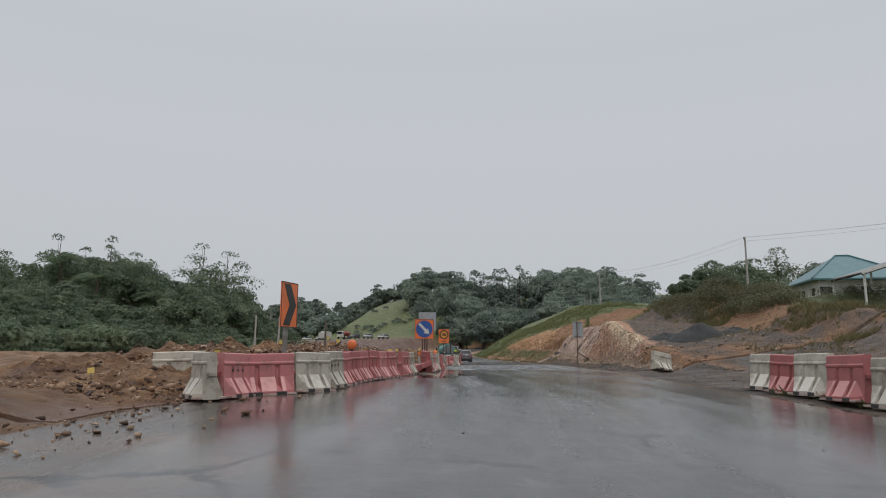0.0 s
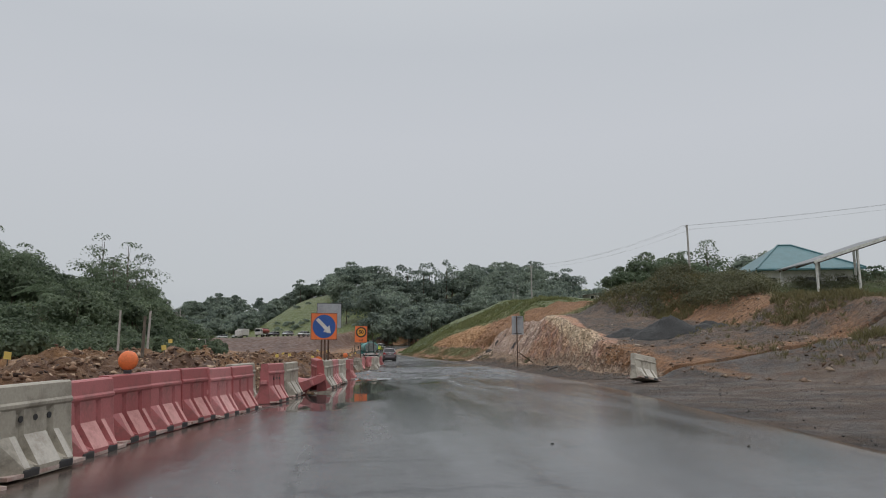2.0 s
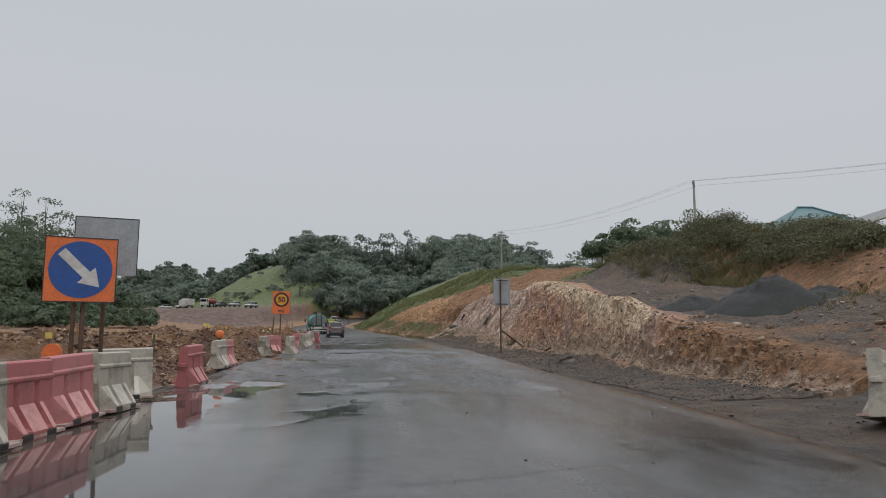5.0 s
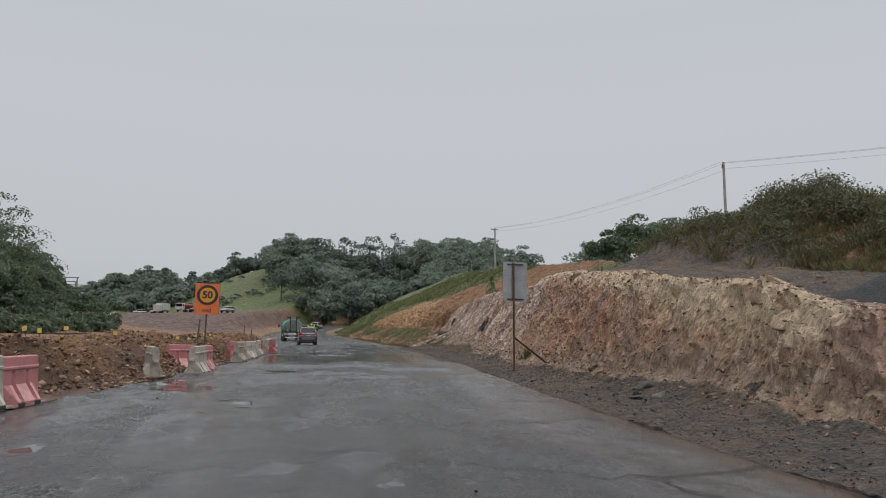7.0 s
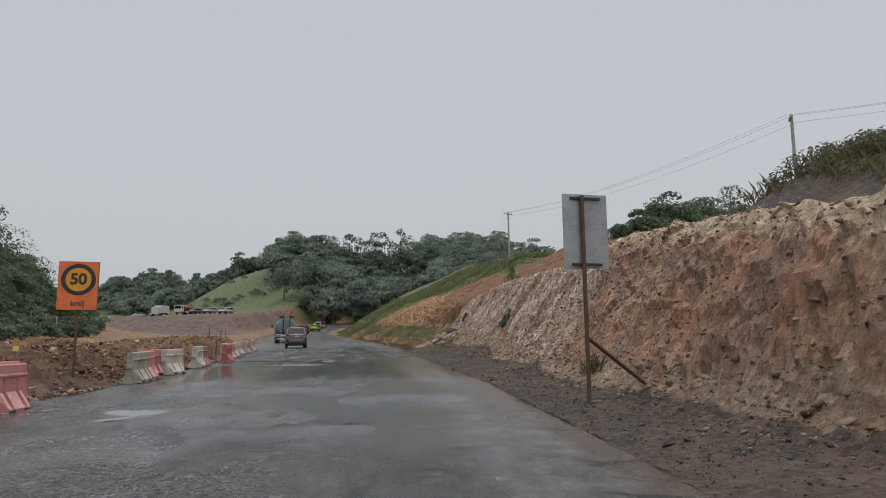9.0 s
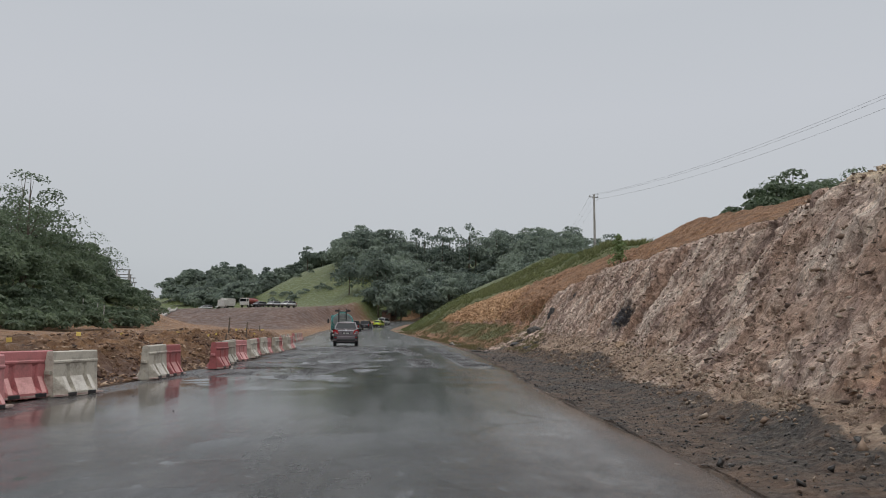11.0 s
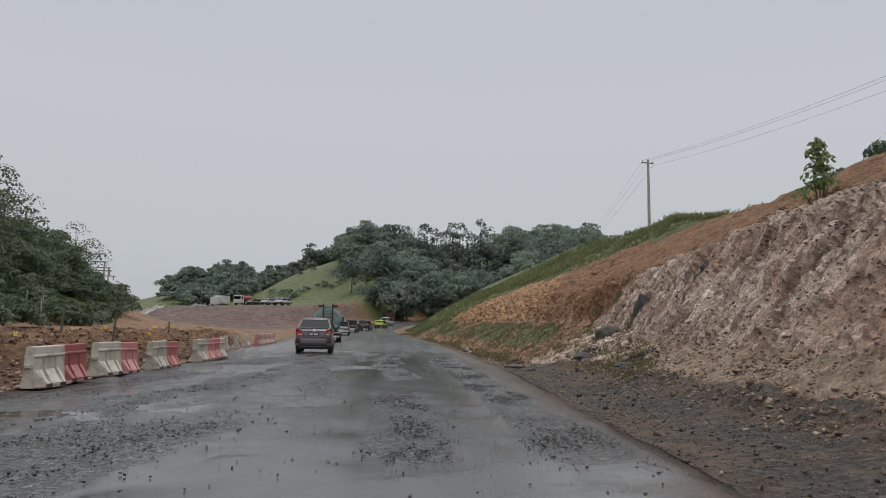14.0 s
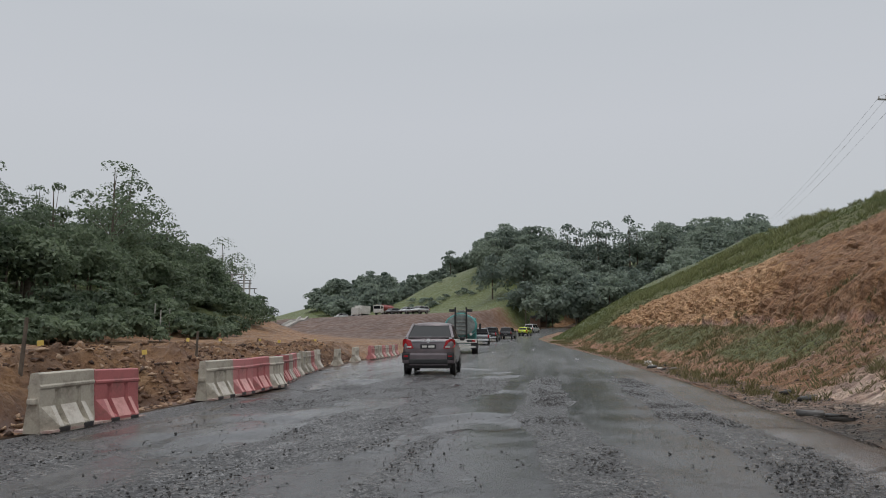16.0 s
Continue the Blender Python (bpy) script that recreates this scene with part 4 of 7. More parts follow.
CUT = grid_object("cut_slope", CX2, CY, CZ2, CLIFF, {"earth": earth * (1 - 0.6 * gold), "gold": gold, "pale": 0.9 * lip * smooth(41, 45, CY) * (CD < w + 0.5), "grass": c_grass, "far": smooth(57, 66, CY) * smooth(99, 93, CY), "coal": 0.72 * coal,
                                                     "rubble": 0.62 * apron * (1 - smooth(86, 94, CY)), "gravel": np.maximum(np.maximum(strew, 0.72 * shelf), smooth(0.1, -0.5, CD - 0.9 * smooth(66, 74, CY) * smooth(96, 88, CY) + 0.4 * wob) * (1 - 0.5 * smooth(84, 96, CY)))})
tagged(CUT, kind="structure")
CUT.data.polygons.foreach_set("use_smooth", np.zeros(len(CUT.data.polygons), dtype=bool))

# ---- loose stones and rubble ----
STONE_V = np.array([(1, 0.3, 0.2), (-1, -0.2, 0.3), (0.2, 1, -0.3), (-0.3, -1, 0.1), (0.4, 0.1, 1), (-0.2, 0.3, -1)], float)
STONE_F = np.array([(4, 0, 2), (4, 2, 1), (4, 1, 3), (4, 3, 0), (5, 2, 0), (5, 1, 2), (5, 3, 1), (5, 0, 3)])
rng = np.random.default_rng(7)


def stones(name, px, py, pz, size, mat, flat=0.7):
    """Angular broken stones, each a knocked-about block lying its own way."""
    n = len(px)
    v = STONE_V[None] * (0.6 + 0.6 * rng.random((n, 6, 1))) + rng.normal(0, 0.22, (n, 6, 3))
    v = v * (size[:, None, None] * (0.6 + 0.8 * rng.random((n, 1, 3))))
    ax = rng.normal(size=(n, 3))
    ax /= np.linalg.norm(ax, axis=1, keepdims=True)
    th = rng.random(n)[:, None, None] * math.tau
    k = ax[:, None, :]
    v = v * np.cos(th) + np.cross(np.broadcast_to(k, v.shape), v) * np.sin(th) + k * (v * k).sum(-1, keepdims=True) * (1 - np.cos(th))
    v = v * np.array([1, 1, flat]) + np.stack([px, py, pz], -1)[:, None, :]
    f = (STONE_F[None] + (np.arange(n) * 6)[:, None, None]).reshape(-1, 3)
    return array_object(name, v.reshape(-1, 3), f, mat)


def stone_material(name, stops, rough=0.85):
    m, nt, b = base(name, rough)
    r = nt.nodes.new("ShaderNodeNewGeometry").outputs["Random Per Island"]
    col = ramped(nt, r, stops)
    fine = ramped(nt, noise_of(nt, coords(nt, "World"), 18, 6), [(0.3, (0.55, 0.5, 0.46)), (0.65, (1, 1, 1))])
    nt.links.new(mixed(nt, 1.0, col, fine, "MULTIPLY"), b.inputs["Base Color"])
    return m


CLOD = stone_material("spoil_rock", [(0.0, (0.05, 0.03, 0.022)), (0.35, (0.14, 0.078, 0.05)), (0.65, (0.30, 0.185, 0.115)), (1.0, (0.50, 0.37, 0.26))])
RUBBLE = stone_material("cut_rubble", [(0.0, (0.10, 0.072, 0.058)), (0.4, (0.25, 0.168, 0.118)), (0.8, (0.36, 0.275, 0.20)), (1.0, (0.46, 0.385, 0.31))])
CHIP = stone_material("road_metal", [(0.0, (0.016, 0.015, 0.014)), (0.6, (0.052, 0.049, 0.046)), (1.0, (0.17, 0.16, 0.15))], 0.45)

# the heaps behind the barriers: a crumbled sheet, and broken rock all over it
def heap_z(x, y):
    ee = lerp_rows(y, LEFT) - x
    lump = np.abs(fbm(x * 1.5, y * 1.5, 4, 101.0)) * 0.34 + np.abs(fbm(x * 4.5, y * 4.5, 3, 103.0)) * 0.24 - 0.24
    return land(x, y)[0] + lump * smooth(0.35, 1.0, ee) * smooth(14, 19, y) + 0.02


hy = spaced([(14, 60, 0.085), (60, 118, 0.11)])
he = spaced([(0.3, 3.4, 0.085), (3.4, 8.0, 0.2)])
HE, HY = np.meshgrid(he[::-1], hy)
HX = lerp_rows(HY, LEFT) - HE
HZ = heap_z(HX, HY)
HZ = np.where((HE < 0.36) | (HE > 7.75) | (HY < 14.1) | (HY > 117.8), HZ - 0.5, HZ)
# Foot of the heap's front darkened: shade put into the colour, besides random patches.
heaps = tagged(grid_object("spoil_heap", HX, HY, HZ, EARTH, {"red": np.clip(0.95 * smooth(1.7, 0.7, HE + 0.8 * fbm(HX * 0.7, HY * 0.7, 3, 105.0)) + 0.6 * smooth(0.0, 0.3, fbm(HX * 0.35, HY * 0.35, 3, 106.0)), 0, 1), "gravel": land(HX, HY)[2], "grass": HX * 0}), "long heap of orange-brown earth behind the barriers", "earth heap", kind="stuff")
heaps.data.polygons.foreach_set("use_smooth", np.zeros(len(heaps.data.polygons), dtype=bool))
n = 50000
py = 16 + 104 * rng.random(n) ** 1.25
e = 0.45 + 5.0 * rng.random(n) ** 1.8
px = lerp_rows(py, LEFT) - e
size = 0.02 + 0.055 * rng.random(n) ** 2.2 + 0.06 * rng.random(n) ** 16
keep = (rng.random(n) < np.where(py < 20, 0.4, 1.0)) & (fbm(px * 0.8, py * 0.8, 3, 111.0) > -0.25)
px, py, size = px[keep], py[keep], size[keep]
tagged(stones("spoil_rocks", px, py, heap_z(px, py) + size * 0.2, size, CLOD), "orange-brown broken rocks lying on the earth heaps", "rubble", kind="stuff")
# clods at the edge of the soil near the start
n = 450
py, px = 6 + 12 * rng.random(n), -5.8 + 3.4 * rng.random(n)
px = lerp_rows(py, LEFT) + rng.normal(0.2, 0.7, n)
size = 0.012 + 0.05 * rng.random(n) ** 3
tagged(stones("soil_clods", px, py, np.maximum(land(px, py)[0], road_z(px, py)) + size * 0.3, size, CLOD), "small brown clods scattered from the soil onto asphalt", "clods", kind="stuff")
# rubble lying on the talus along the toe of the cut
fi, fj = np.nonzero((apron > 0.25) & (CY < 118))
pick = rng.choice(len(fi), 42000, replace=True)
fi, fj = fi[pick], fj[pick]
keep = rng.random(len(fi)) < apron[fi, fj] * (0.35 + 0.8 * smooth(-0.2, 0.3, fbm(CY[fi, fj] * 0.7, CD[fi, fj] * 0.9, 3, 37.0))) * (1 - 0.9 * smooth(86, 98, CY[fi, fj]))
fi, fj = fi[keep], fj[keep]
size = 0.009 + 0.034 * rng.random(len(fi)) ** 3 + 0.06 * rng.random(len(fi)) ** 30
tagged(stones("cut_rubble", CX2[fi, fj] + rng.normal(0, 0.05, len(fi)), CY[fi, fj] + rng.normal(0, 0.05, len(fi)), CZ2[fi, fj] + size * 0.25, size, RUBBLE), "pale broken rock fallen along the foot of the cut slope", "rubble", kind="stuff")
# loose rock strewn over the bank by the track mouth
n = 5000
py, d = 30 + 20 * rng.random(n), 0.5 + 13 * rng.random(n)
px = lerp_rows(py, FOOT) + d
ok = fbm(px * 0.6, py * 0.6, 3, 26.0) > 0.0
px, py = px[ok], py[ok]
size = 0.015 + 0.09 * rng.random(len(px)) ** 5
tagged(stones("bank_rocks", px, py, land(px, py)[0] + size * 0.2 + 0.02, size, RUBBLE), "broken rock strewn over the gravel bank", "rubble", kind="stuff")
# crumbling fragments on the cut face itself
fi, fj = np.nonzero((face > 0.5) & (CY < 96) & (CD < 4.4))
pick = rng.choice(len(fi), 15000, replace=False)
fi, fj = fi[pick], fj[pick]
size = 0.012 + 0.05 * rng.random(15000) ** 3.5
tagged(stones("face_fragments", CX2[fi, fj], CY[fi, fj] + rng.normal(0, 0.04, 15000), CZ2[fi, fj], size, RUBBLE), "loose broken fragments lodged in the cut rock face", "rubble", kind="stuff")
# dark gravel of the shoulder, with paler bits of rock in it
fi, fj = np.nonzero((verge > 0.3) & ~under_road & (CY < 125))
for name, count, mat, top, label in (("shoulder_gravel", 20000, CHIP, 0.017, "dark wet gravel along the road shoulder"), ("shoulder_stones", 4000, RUBBLE, 0.010, "pale stone bits among the shoulder gravel")):
    pick = rng.choice(len(fi), count)
    a, b = fi[pick], fj[pick]
    size = 0.005 + top * rng.random(count) ** 2.5 + 0.04 * rng.random(count) ** 60
    tagged(stones(name, CX2[a, b] + rng.normal(0, 0.05, count), CY[a, b] + rng.normal(0, 0.05, count), CZ2[a, b] + size * 0.35, size, mat), label, "gravel", kind="stuff")
n = 2500
py = 8 + 30 * rng.random(n)
px = lerp_rows(py, RIGHT) + (lerp_rows(py, FOOT) - lerp_rows(py, RIGHT)) * rng.random(n) ** 1.4
size = 0.005 + 0.022 * rng.random(n) ** 4
tagged(stones("track_gravel", px, py, land(px, py)[0] + size * 0.4 + 0.01, size, CHIP), "dark wet gravel around the track mouth", "gravel", kind="stuff")
# stones loosened from the worn strips of the road
n = 300000
chips = np.random.default_rng(61)
py = 70.5 + 36 * chips.random(n) ** 1.3
px = 1.0 + 9.6 * chips.random(n)
ok = chips.random(n) < np.where(px > 7.3, 0.9, 0.34) * strewn(px, py) ** 1.5 * smooth(-0.25, 0.2, fbm(px * 2.5, py * 1.2, 3, 57.0)) + 0.012
ok &= px > lerp_rows(py, LEFT) + 0.1
px, py = px[ok], py[ok]
size = 0.005 + 0.013 * chips.random(len(px)) ** 2.2
tagged(stones("loose_chippings", px, py, road_z(px, py) + size * 0.3, size, CHIP), "loose stone chippings in strips on the wet road", "gravel", kind="stuff")
n = 500
py, uu = 12 + 90 * rng.random(n), rng.random(n)
px = lerp_rows(py, LEFT) + uu * (lerp_rows(py, RIGHT) - lerp_rows(py, LEFT))
size = 0.004 + 0.018 * rng.random(n) ** 4
tagged(stones("stray_pebbles", px, py, road_z(px, py) + size * 0.2, size, CHIP), "stray pebbles on the wet asphalt", "pebbles", kind="stuff")

# ---- trees, shrubs and grass ----
def leaf_cards(centres, normals, size, long=1.6):
    """One small bent leaf spray for each centre."""
    n = len(centres)
    t = np.cross(normals, rng.normal(size=(n, 3)))
    t /= np.linalg.norm(t, axis=1, keepdims=True) + 1e-6
    b = np.cross(normals, t)
    s = (size * (0.6 + 0.8 * rng.random(n)))[:, None]
    tip = centres + t * s * long * 0.5
    tail = centres - t * s * long * 0.5
    lift = normals * s * 0.18
    v = np.stack([tail, centres + b * s * 0.42 + lift, tip, centres - b * s * 0.42 + lift], 1).reshape(-1, 3)
    return v, np.arange(4 * n).reshape(-1, 4)


def blob_leaves(blobs, per, size):
    """Leaf sprays over a set of clumps (x, y, z, rx, rz)."""
    blobs = np.asarray(blobs, float)
    k = len(blobs) * per
    d = rng.normal(size=(k, 3))
    d /= np.linalg.norm(d, axis=1, keepdims=True)
    d[:, 2] = np.where(d[:, 2] < -0.35, -d[:, 2], d[:, 2])
    b = np.repeat(blobs, per, 0)
    r = (0.55 + 0.5 * rng.random((k, 1)) ** 0.6)
    c = b[:, :3] + d * r * np.stack([b[:, 3], b[:, 3], b[:, 4]], 1)
    nrm = d + rng.normal(scale=0.55, size=(k, 3)) + np.array([0, 0, 0.35])
    nrm /= np.linalg.norm(nrm, axis=1, keepdims=True)
    return leaf_cards(c, nrm, np.full(k, size))


def crown_blobs(x, y, z0, h, w, clumps, spread=1.0):
    """Clumps of one rounded, uneven crown between half height and the top."""
    out = []
    for i in range(clumps):
        a = rng.random() * 6.283
        f = rng.random() ** 0.6
        r = w * 0.55 * f * spread
        zz = z0 + h * (0.22 + 0.68 * (1 - 0.5 * f) * (0.35 + 0.65 * rng.random()))
        s = w * (0.17 + 0.16 * rng.random())
        out.append((x + r * math.cos(a), y + r * math.sin(a), zz, s, s * (0.7 + 0.4 * rng.random())))
    out.append((x, y, z0 + h * 0.9, w * 0.24, h * 0.09))
    return out


def trunk_mesh(bm, x, y, z0, h, r, limbs):
    lean = Vector((random.uniform(-0.05, 0.05), random.uniform(-0.05, 0.05), 1)) * h
    foot = Vector((x, y, z0 - 0.3))
    rod(bm, foot, foot + lean * 0.55, r, r * 0.7, 7)
    rod(bm, foot + lean * 0.55, foot + lean, r * 0.7, r * 0.2, 6)
    for bx, by, bz, *_ in limbs:
        f = min(0.9, max(0.3, (bz - z0) / h * random.uniform(0.62, 0.85)))
        rod(bm, foot + lean * f, (bx, by, bz), r * 0.32, r * 0.08, 5)


def tree(name, x, y, h, w, clumps, per, size, label, mat, spread=1.0, r=None, sparse=False):
    """A single tree: tapered trunk with limbs, and a crown of leaf sprays in clumps."""
    z0 = height(x, y)
    top = empty(name, pose(x, y, z0))
    blobs = crown_blobs(0, 0, 0, h, w, clumps, spread)
    if sparse:
        blobs = [(bx, by, bz, s * 0.85, sz * 0.7) for bx, by, bz, s, sz in blobs]
    bm = bmesh.new()
    trunk_mesh(bm, 0, 0, 0, h * 0.93, r or h * 0.017, blobs)
    part("trunk", bm, BARK, top)
    v, q = blob_leaves(blobs, per, size)
    array_object("crown", v, q, mat, parent=top)
    return tagged(top, label, "tree")


def wood(name, spots, label, mat, per=42, leaf=0.75, clumps=9, stems=True):
    """Many trees that no one could count, joined into one mass."""
    blobs, tint, bm = [], [], bmesh.new()
    for x, y, h, w in spots:
        z0 = height(x, y)
        mine = crown_blobs(x, y, z0, h, w, clumps)
        if rng.random() < 0.5:
            mine += [(x + rng.normal(0, w * 0.3), y - w * 0.25, z0 + h * (0.18 + 0.2 * rng.random()), w * 0.32, h * 0.16) for _ in range(2)]
        blobs += mine
        own = rng.normal(0.0, 0.14)
        tint += [own + rng.normal(0, 0.05) for _ in mine]
        if stems:
            rod(bm, (x, y, z0 - 0.5), (x, y, z0 + h * 0.8), 0.02 * h, 0.006 * h, 5)
    v, q = blob_leaves(blobs, per, leaf)
    ob = tagged(array_object(name, v, q, mat, {"tint": np.repeat(tint, per * 4)}), label, "trees", kind="stuff")
    if stems:
        st = part("trunks", bm, BARK, ob)
    else:
        bm.free()
    return ob


def scatter(n, test, box4, hmin, hmax, wide=(0.55, 0.8)):
    out = []
    x0, x1, y0, y1 = box4
    tries = 0
    while len(out) < n and tries < n * 60:
        tries += 1
        x, y = x0 + (x1 - x0) * rng.random(), y0 + (y1 - y0) * rng.random()
        if test(x, y):
            h = hmin + (hmax - hmin) * rng.random()
            out.append((x, y, h, h * (wide[0] + (wide[1] - wide[0]) * rng.random())))
    return out


def left_wood_edge(y):
    return float(np.interp(y, [100, 135, 150, 190, 243, 260], [-42, -40, -40, -49, -71, -80]))


spots = scatter(200, lambda x, y: x < left_wood_edge(y) - 2 and x > -0.62 * y - 25, (-135, -36, 118, 258), 5.5, 10, (0.75, 1.1))
spots += [(left_wood_edge(y) - 1.5 - 4 * rng.random(), y, 5 + 4.5 * rng.random(), 6.5) for y in np.arange(118, 250, 3.2)]
wood("left_wood", spots, "dense dark green rainforest edge on a low hill", LEAF, 120, 0.32, 12)
fringe = [(left_wood_edge(y) + 1 + 2.5 * rng.random(), y, 2.2 + 2.5 * rng.random(), 3.6) for y in np.arange(112, 240, 1.5)]
fringe += [(left_wood_edge(y) + 3 + 10 * rng.random(), y, 1.0 + 2.0 * rng.random(), 3.2) for y in np.arange(104, 160, 0.8)]
fringe += [(-42 - 75 * rng.random(), 92 + 30 * rng.random(), 1.5 + 2.5 * rng.random(), 4.5) for _ in range(270)]
fringe += [(-29 - 70 * rng.random(), 60 + 42 * rng.random(), 1.0 + 1.8 * rng.random(), 4.2) for _ in range(220)]
fringe += [(-34 - 26 * rng.random(), 175 + 70 * rng.random(), 2.0 + 2.5 * rng.random(), 4.5) for _ in range(190)]
fringe = [f for f in fringe if (f[0] + 63) * 0.725 + (f[1] - 273) * 0.69 < -30 or f[1] < 165]
fringe = [f for f in fringe if f[1] < 140 or (f[0] - 7.5) / (f[1] - 80.9) < -0.435]
wood("left_scrub", fringe, "low dark green scrub at the foot of the wood", LEAF, 60, 0.3, 6, False)

for x, y, top_z, w, sp in ((-65.3, 189, 32.0, 11, True), (-96.7, 175, 32.0, 8, True), (-92.6, 181, 29.5, 7, True), (-88, 185, 33.3, 8, True), (-83.8, 190, 29.5, 9, True),
                           (-49.7, 163.6, 25.8, 11, True), (-47.5, 150, 19.4, 3.4, True), (-58, 176, 24.0, 9, True), (-72, 240, 26.8, 12, False), (-55, 186, 21, 8, True)):
    z0 = height(x, y)
    tree("tall_tree", x, y, top_z - z0, w, 7 if w < 4 else 19 if sp else 20, 40 if w < 4 else 75, 0.34, "tall thin-crowned rainforest tree standing above the wood", LEAF, 1.15, 0.22, sp)


def palm(x, y, h, label):
    """Oil palm: stout trunk and arching fronds with leaflets on both sides."""
    z0 = height(x, y)
    top = empty("oil_palm", pose(x, y, z0))
    part("trunk", one_rod((0, 0, -0.3), (0.1, 0, h), 0.35, 0.28, 9), BARK, top)
    vs = []
    for k in range(24):
        a, up = k * 2.4, 0.25 + 0.9 * rng.random()
        ln = 3.6 + 1.2 * rng.random()
        dx, dy = math.cos(a), math.sin(a)
        for i in range(14):
            f = (i + 1) / 14
            px, pz = ln * f, h + ln * (up * f - (0.35 + up * 0.6) * f * f)
            c = np.array([dx * px, dy * px, pz])
            for s in (-1, 1):
                side = np.array([-dy * s, dx * s, -0.45])
                le = 0.85 * math.sin(math.pi * (0.15 + 0.8 * f)) + 0.15
                along = np.array([dx, dy, 0.0])
                vs += [c, c + side * le * 0.5 + along * 0.12 + (0, 0, 0.07), c + side * le + along * 0.35, c + side * le * 0.5 - along * 0.06]
    v = np.array(vs)
    array_object("fronds", v, np.arange(len(v)).reshape(-1, 4), LEAF, {"tint": np.full(len(v), 0.05)}, top)
    return tagged(top, label, "palm tree", "oil palms")


for x, y, h in ((-45, 132, 4.0), (-50, 126, 4.8), (-43, 141, 4.2), (-56, 133, 5.5), (-62, 128, 5.0), (-47.5, 149, 5.0), (-70, 130, 6.0)):
    palm(x, y, h, "dark green oil palm at the edge of the wood")


def on_centre_hill(x, y):
    lo = float(np.interp(x, [-30, -12, 0, 10, 20, 40, 80], [330, 305, 262, 240, 244, 240, 215]))
    return y > lo and y < 352


spots = scatter(190, on_centre_hill, (-16, 85, 222, 350), 8.5, 13, (0.7, 1.0))
for k in range(26):
    x = -12 + 3.4 * k
    y = 326 + 8 * math.sin(k * 2.1) - 0.35 * max(0, x - 30)
    top_z = float(np.interp(x, [-12, 1.6, 12, 22, 35, 45, 55, 75], [38.5, 42.0, 40.5, 42.5, 43.5, 41, 36.5, 34])) - 2.2 * (k % 3 == 1) - 1.0 * (k % 2)
    h = max(6, top_z - height(x, y))
    spots.append((x, y, h, min(h, 8.5 + 3.5 * rng.random())))
spots += [(-8 + 9 * k + rng.normal(0, 1.5), 268 - 3.2 * k + rng.normal(0, 2), 11 + 3 * rng.random(), 9) for k in range(4)]
spots += [(2 + 4.2 * k + rng.normal(0, 1), 247 + rng.normal(0, 3), 9 + 4 * rng.random(), 8) for k in range(7)]
low = [(-6 + 62 * rng.random(), 226 + 30 * rng.random(), 2.0 + 2.5 * rng.random(), 5.0) for _ in range(150)]
low = [p for p in low if not (-4 < p[0] < 14 and p[1] < 252) and p[1] > np.interp(p[0], [-10, 0, 12, 22, 40, 60], [262, 250, 239, 242, 236, 226]) and (p[0] < np.interp(p[1], [217, 235, 262], [-4, 1, 12]) or p[0] > np.interp(p[1], [217, 235, 262], [13, 20, 34]))]
wood("hill_undergrowth", low, "dark green undergrowth along the foot of the hill wood", LEAF_HAZED, 60, 0.4, 7, False)
wood("hill_wood", spots, "dense green broadleaf wood covering the hillside", LEAF_HAZED, 60, 0.66, 13)
spots = scatter(70, lambda x, y: True, (-135, -20, 420, 500), 7, 11, (0.7, 1.0))
spots += scatter(60, lambda x, y: True, (-135, -20, 400, 440), 4, 7.5, (0.9, 1.3))
spots += [(-36.6, 396, 13, 9), (-30, 400, 8, 6), (-24, 398, 7, 6), (-101, 493, 14, 12), (-92, 490, 11, 10)]
spots += scatter(90, lambda x, y: y > 300 - 0.5 * (x + 42), (-115, -44, 292, 400), 4, 8, (0.9, 1.3))
spots = [p for p in spots if (p[0] - 7.5) / (p[1] - 80.9) > -0.35]
wood("far_wood", spots, "distant dark treeline along the skyline", LEAF_HAZED, 46, 1.05, 10)


spots = [p for p in scatter(30, lambda x, y: fbm(np.array([x * 0.08]), np.array([y * 0.08]), 3, 31.0)[0] > 0.0, (-40, -6, 282, 335), 0.8, 1.6, (1.6, 2.2))]
wood("hill_bushes", spots, "low scrub scattered over the grassy hill", LEAF_HAZED, 18, 0.34, 5, False)


def right_line(x, y):
    return x > float(np.interp(y, [95, 110, 130, 180, 230, 300], [66, 62, 60, 42, 36, 60])) and x < 30 + 0.34 * y


spots = scatter(95, right_line, (34, 130, 100, 300), 5.0, 8.0, (0.8, 1.1))
wood("ridge_wood", spots, "green trees along the ridge behind the cut slope", LEAF_HAZED, 70, 0.45, 11)
spots = scatter(22, lambda x, y: y > 96 - 0.1 * x, (48, 95, 88, 112), 3.5, 5.5, (0.9, 1.3))
wood("house_wood", spots, "dark trees behind the house with the blue roof", LEAF, 90, 0.28, 10)

for x, y, top_z, w in ((43.4, 113.6, 16.2, 5.0), (40.6, 112, 14.4, 4.0), (37.6, 110, 13.4, 3.5), (47.5, 117, 15.8, 5.5), (52, 122, 17.4, 6), (56, 127, 18.6, 6), (63.7, 133.6, 21.8, 7), (54.6, 139.3, 19.3, 6)):
    h = max(2.5, top_z - height(x, y))
    tree("ridge_tree", x, y, h, w, 14, 90, 0.3, "dark green broadleaf tree on top of the slope", LEAF, 1.1)


SCRUB = leafy("scrub_leaves", (0.07, 0.075, 0.042), (0.17, 0.165, 0.085), 0.45)


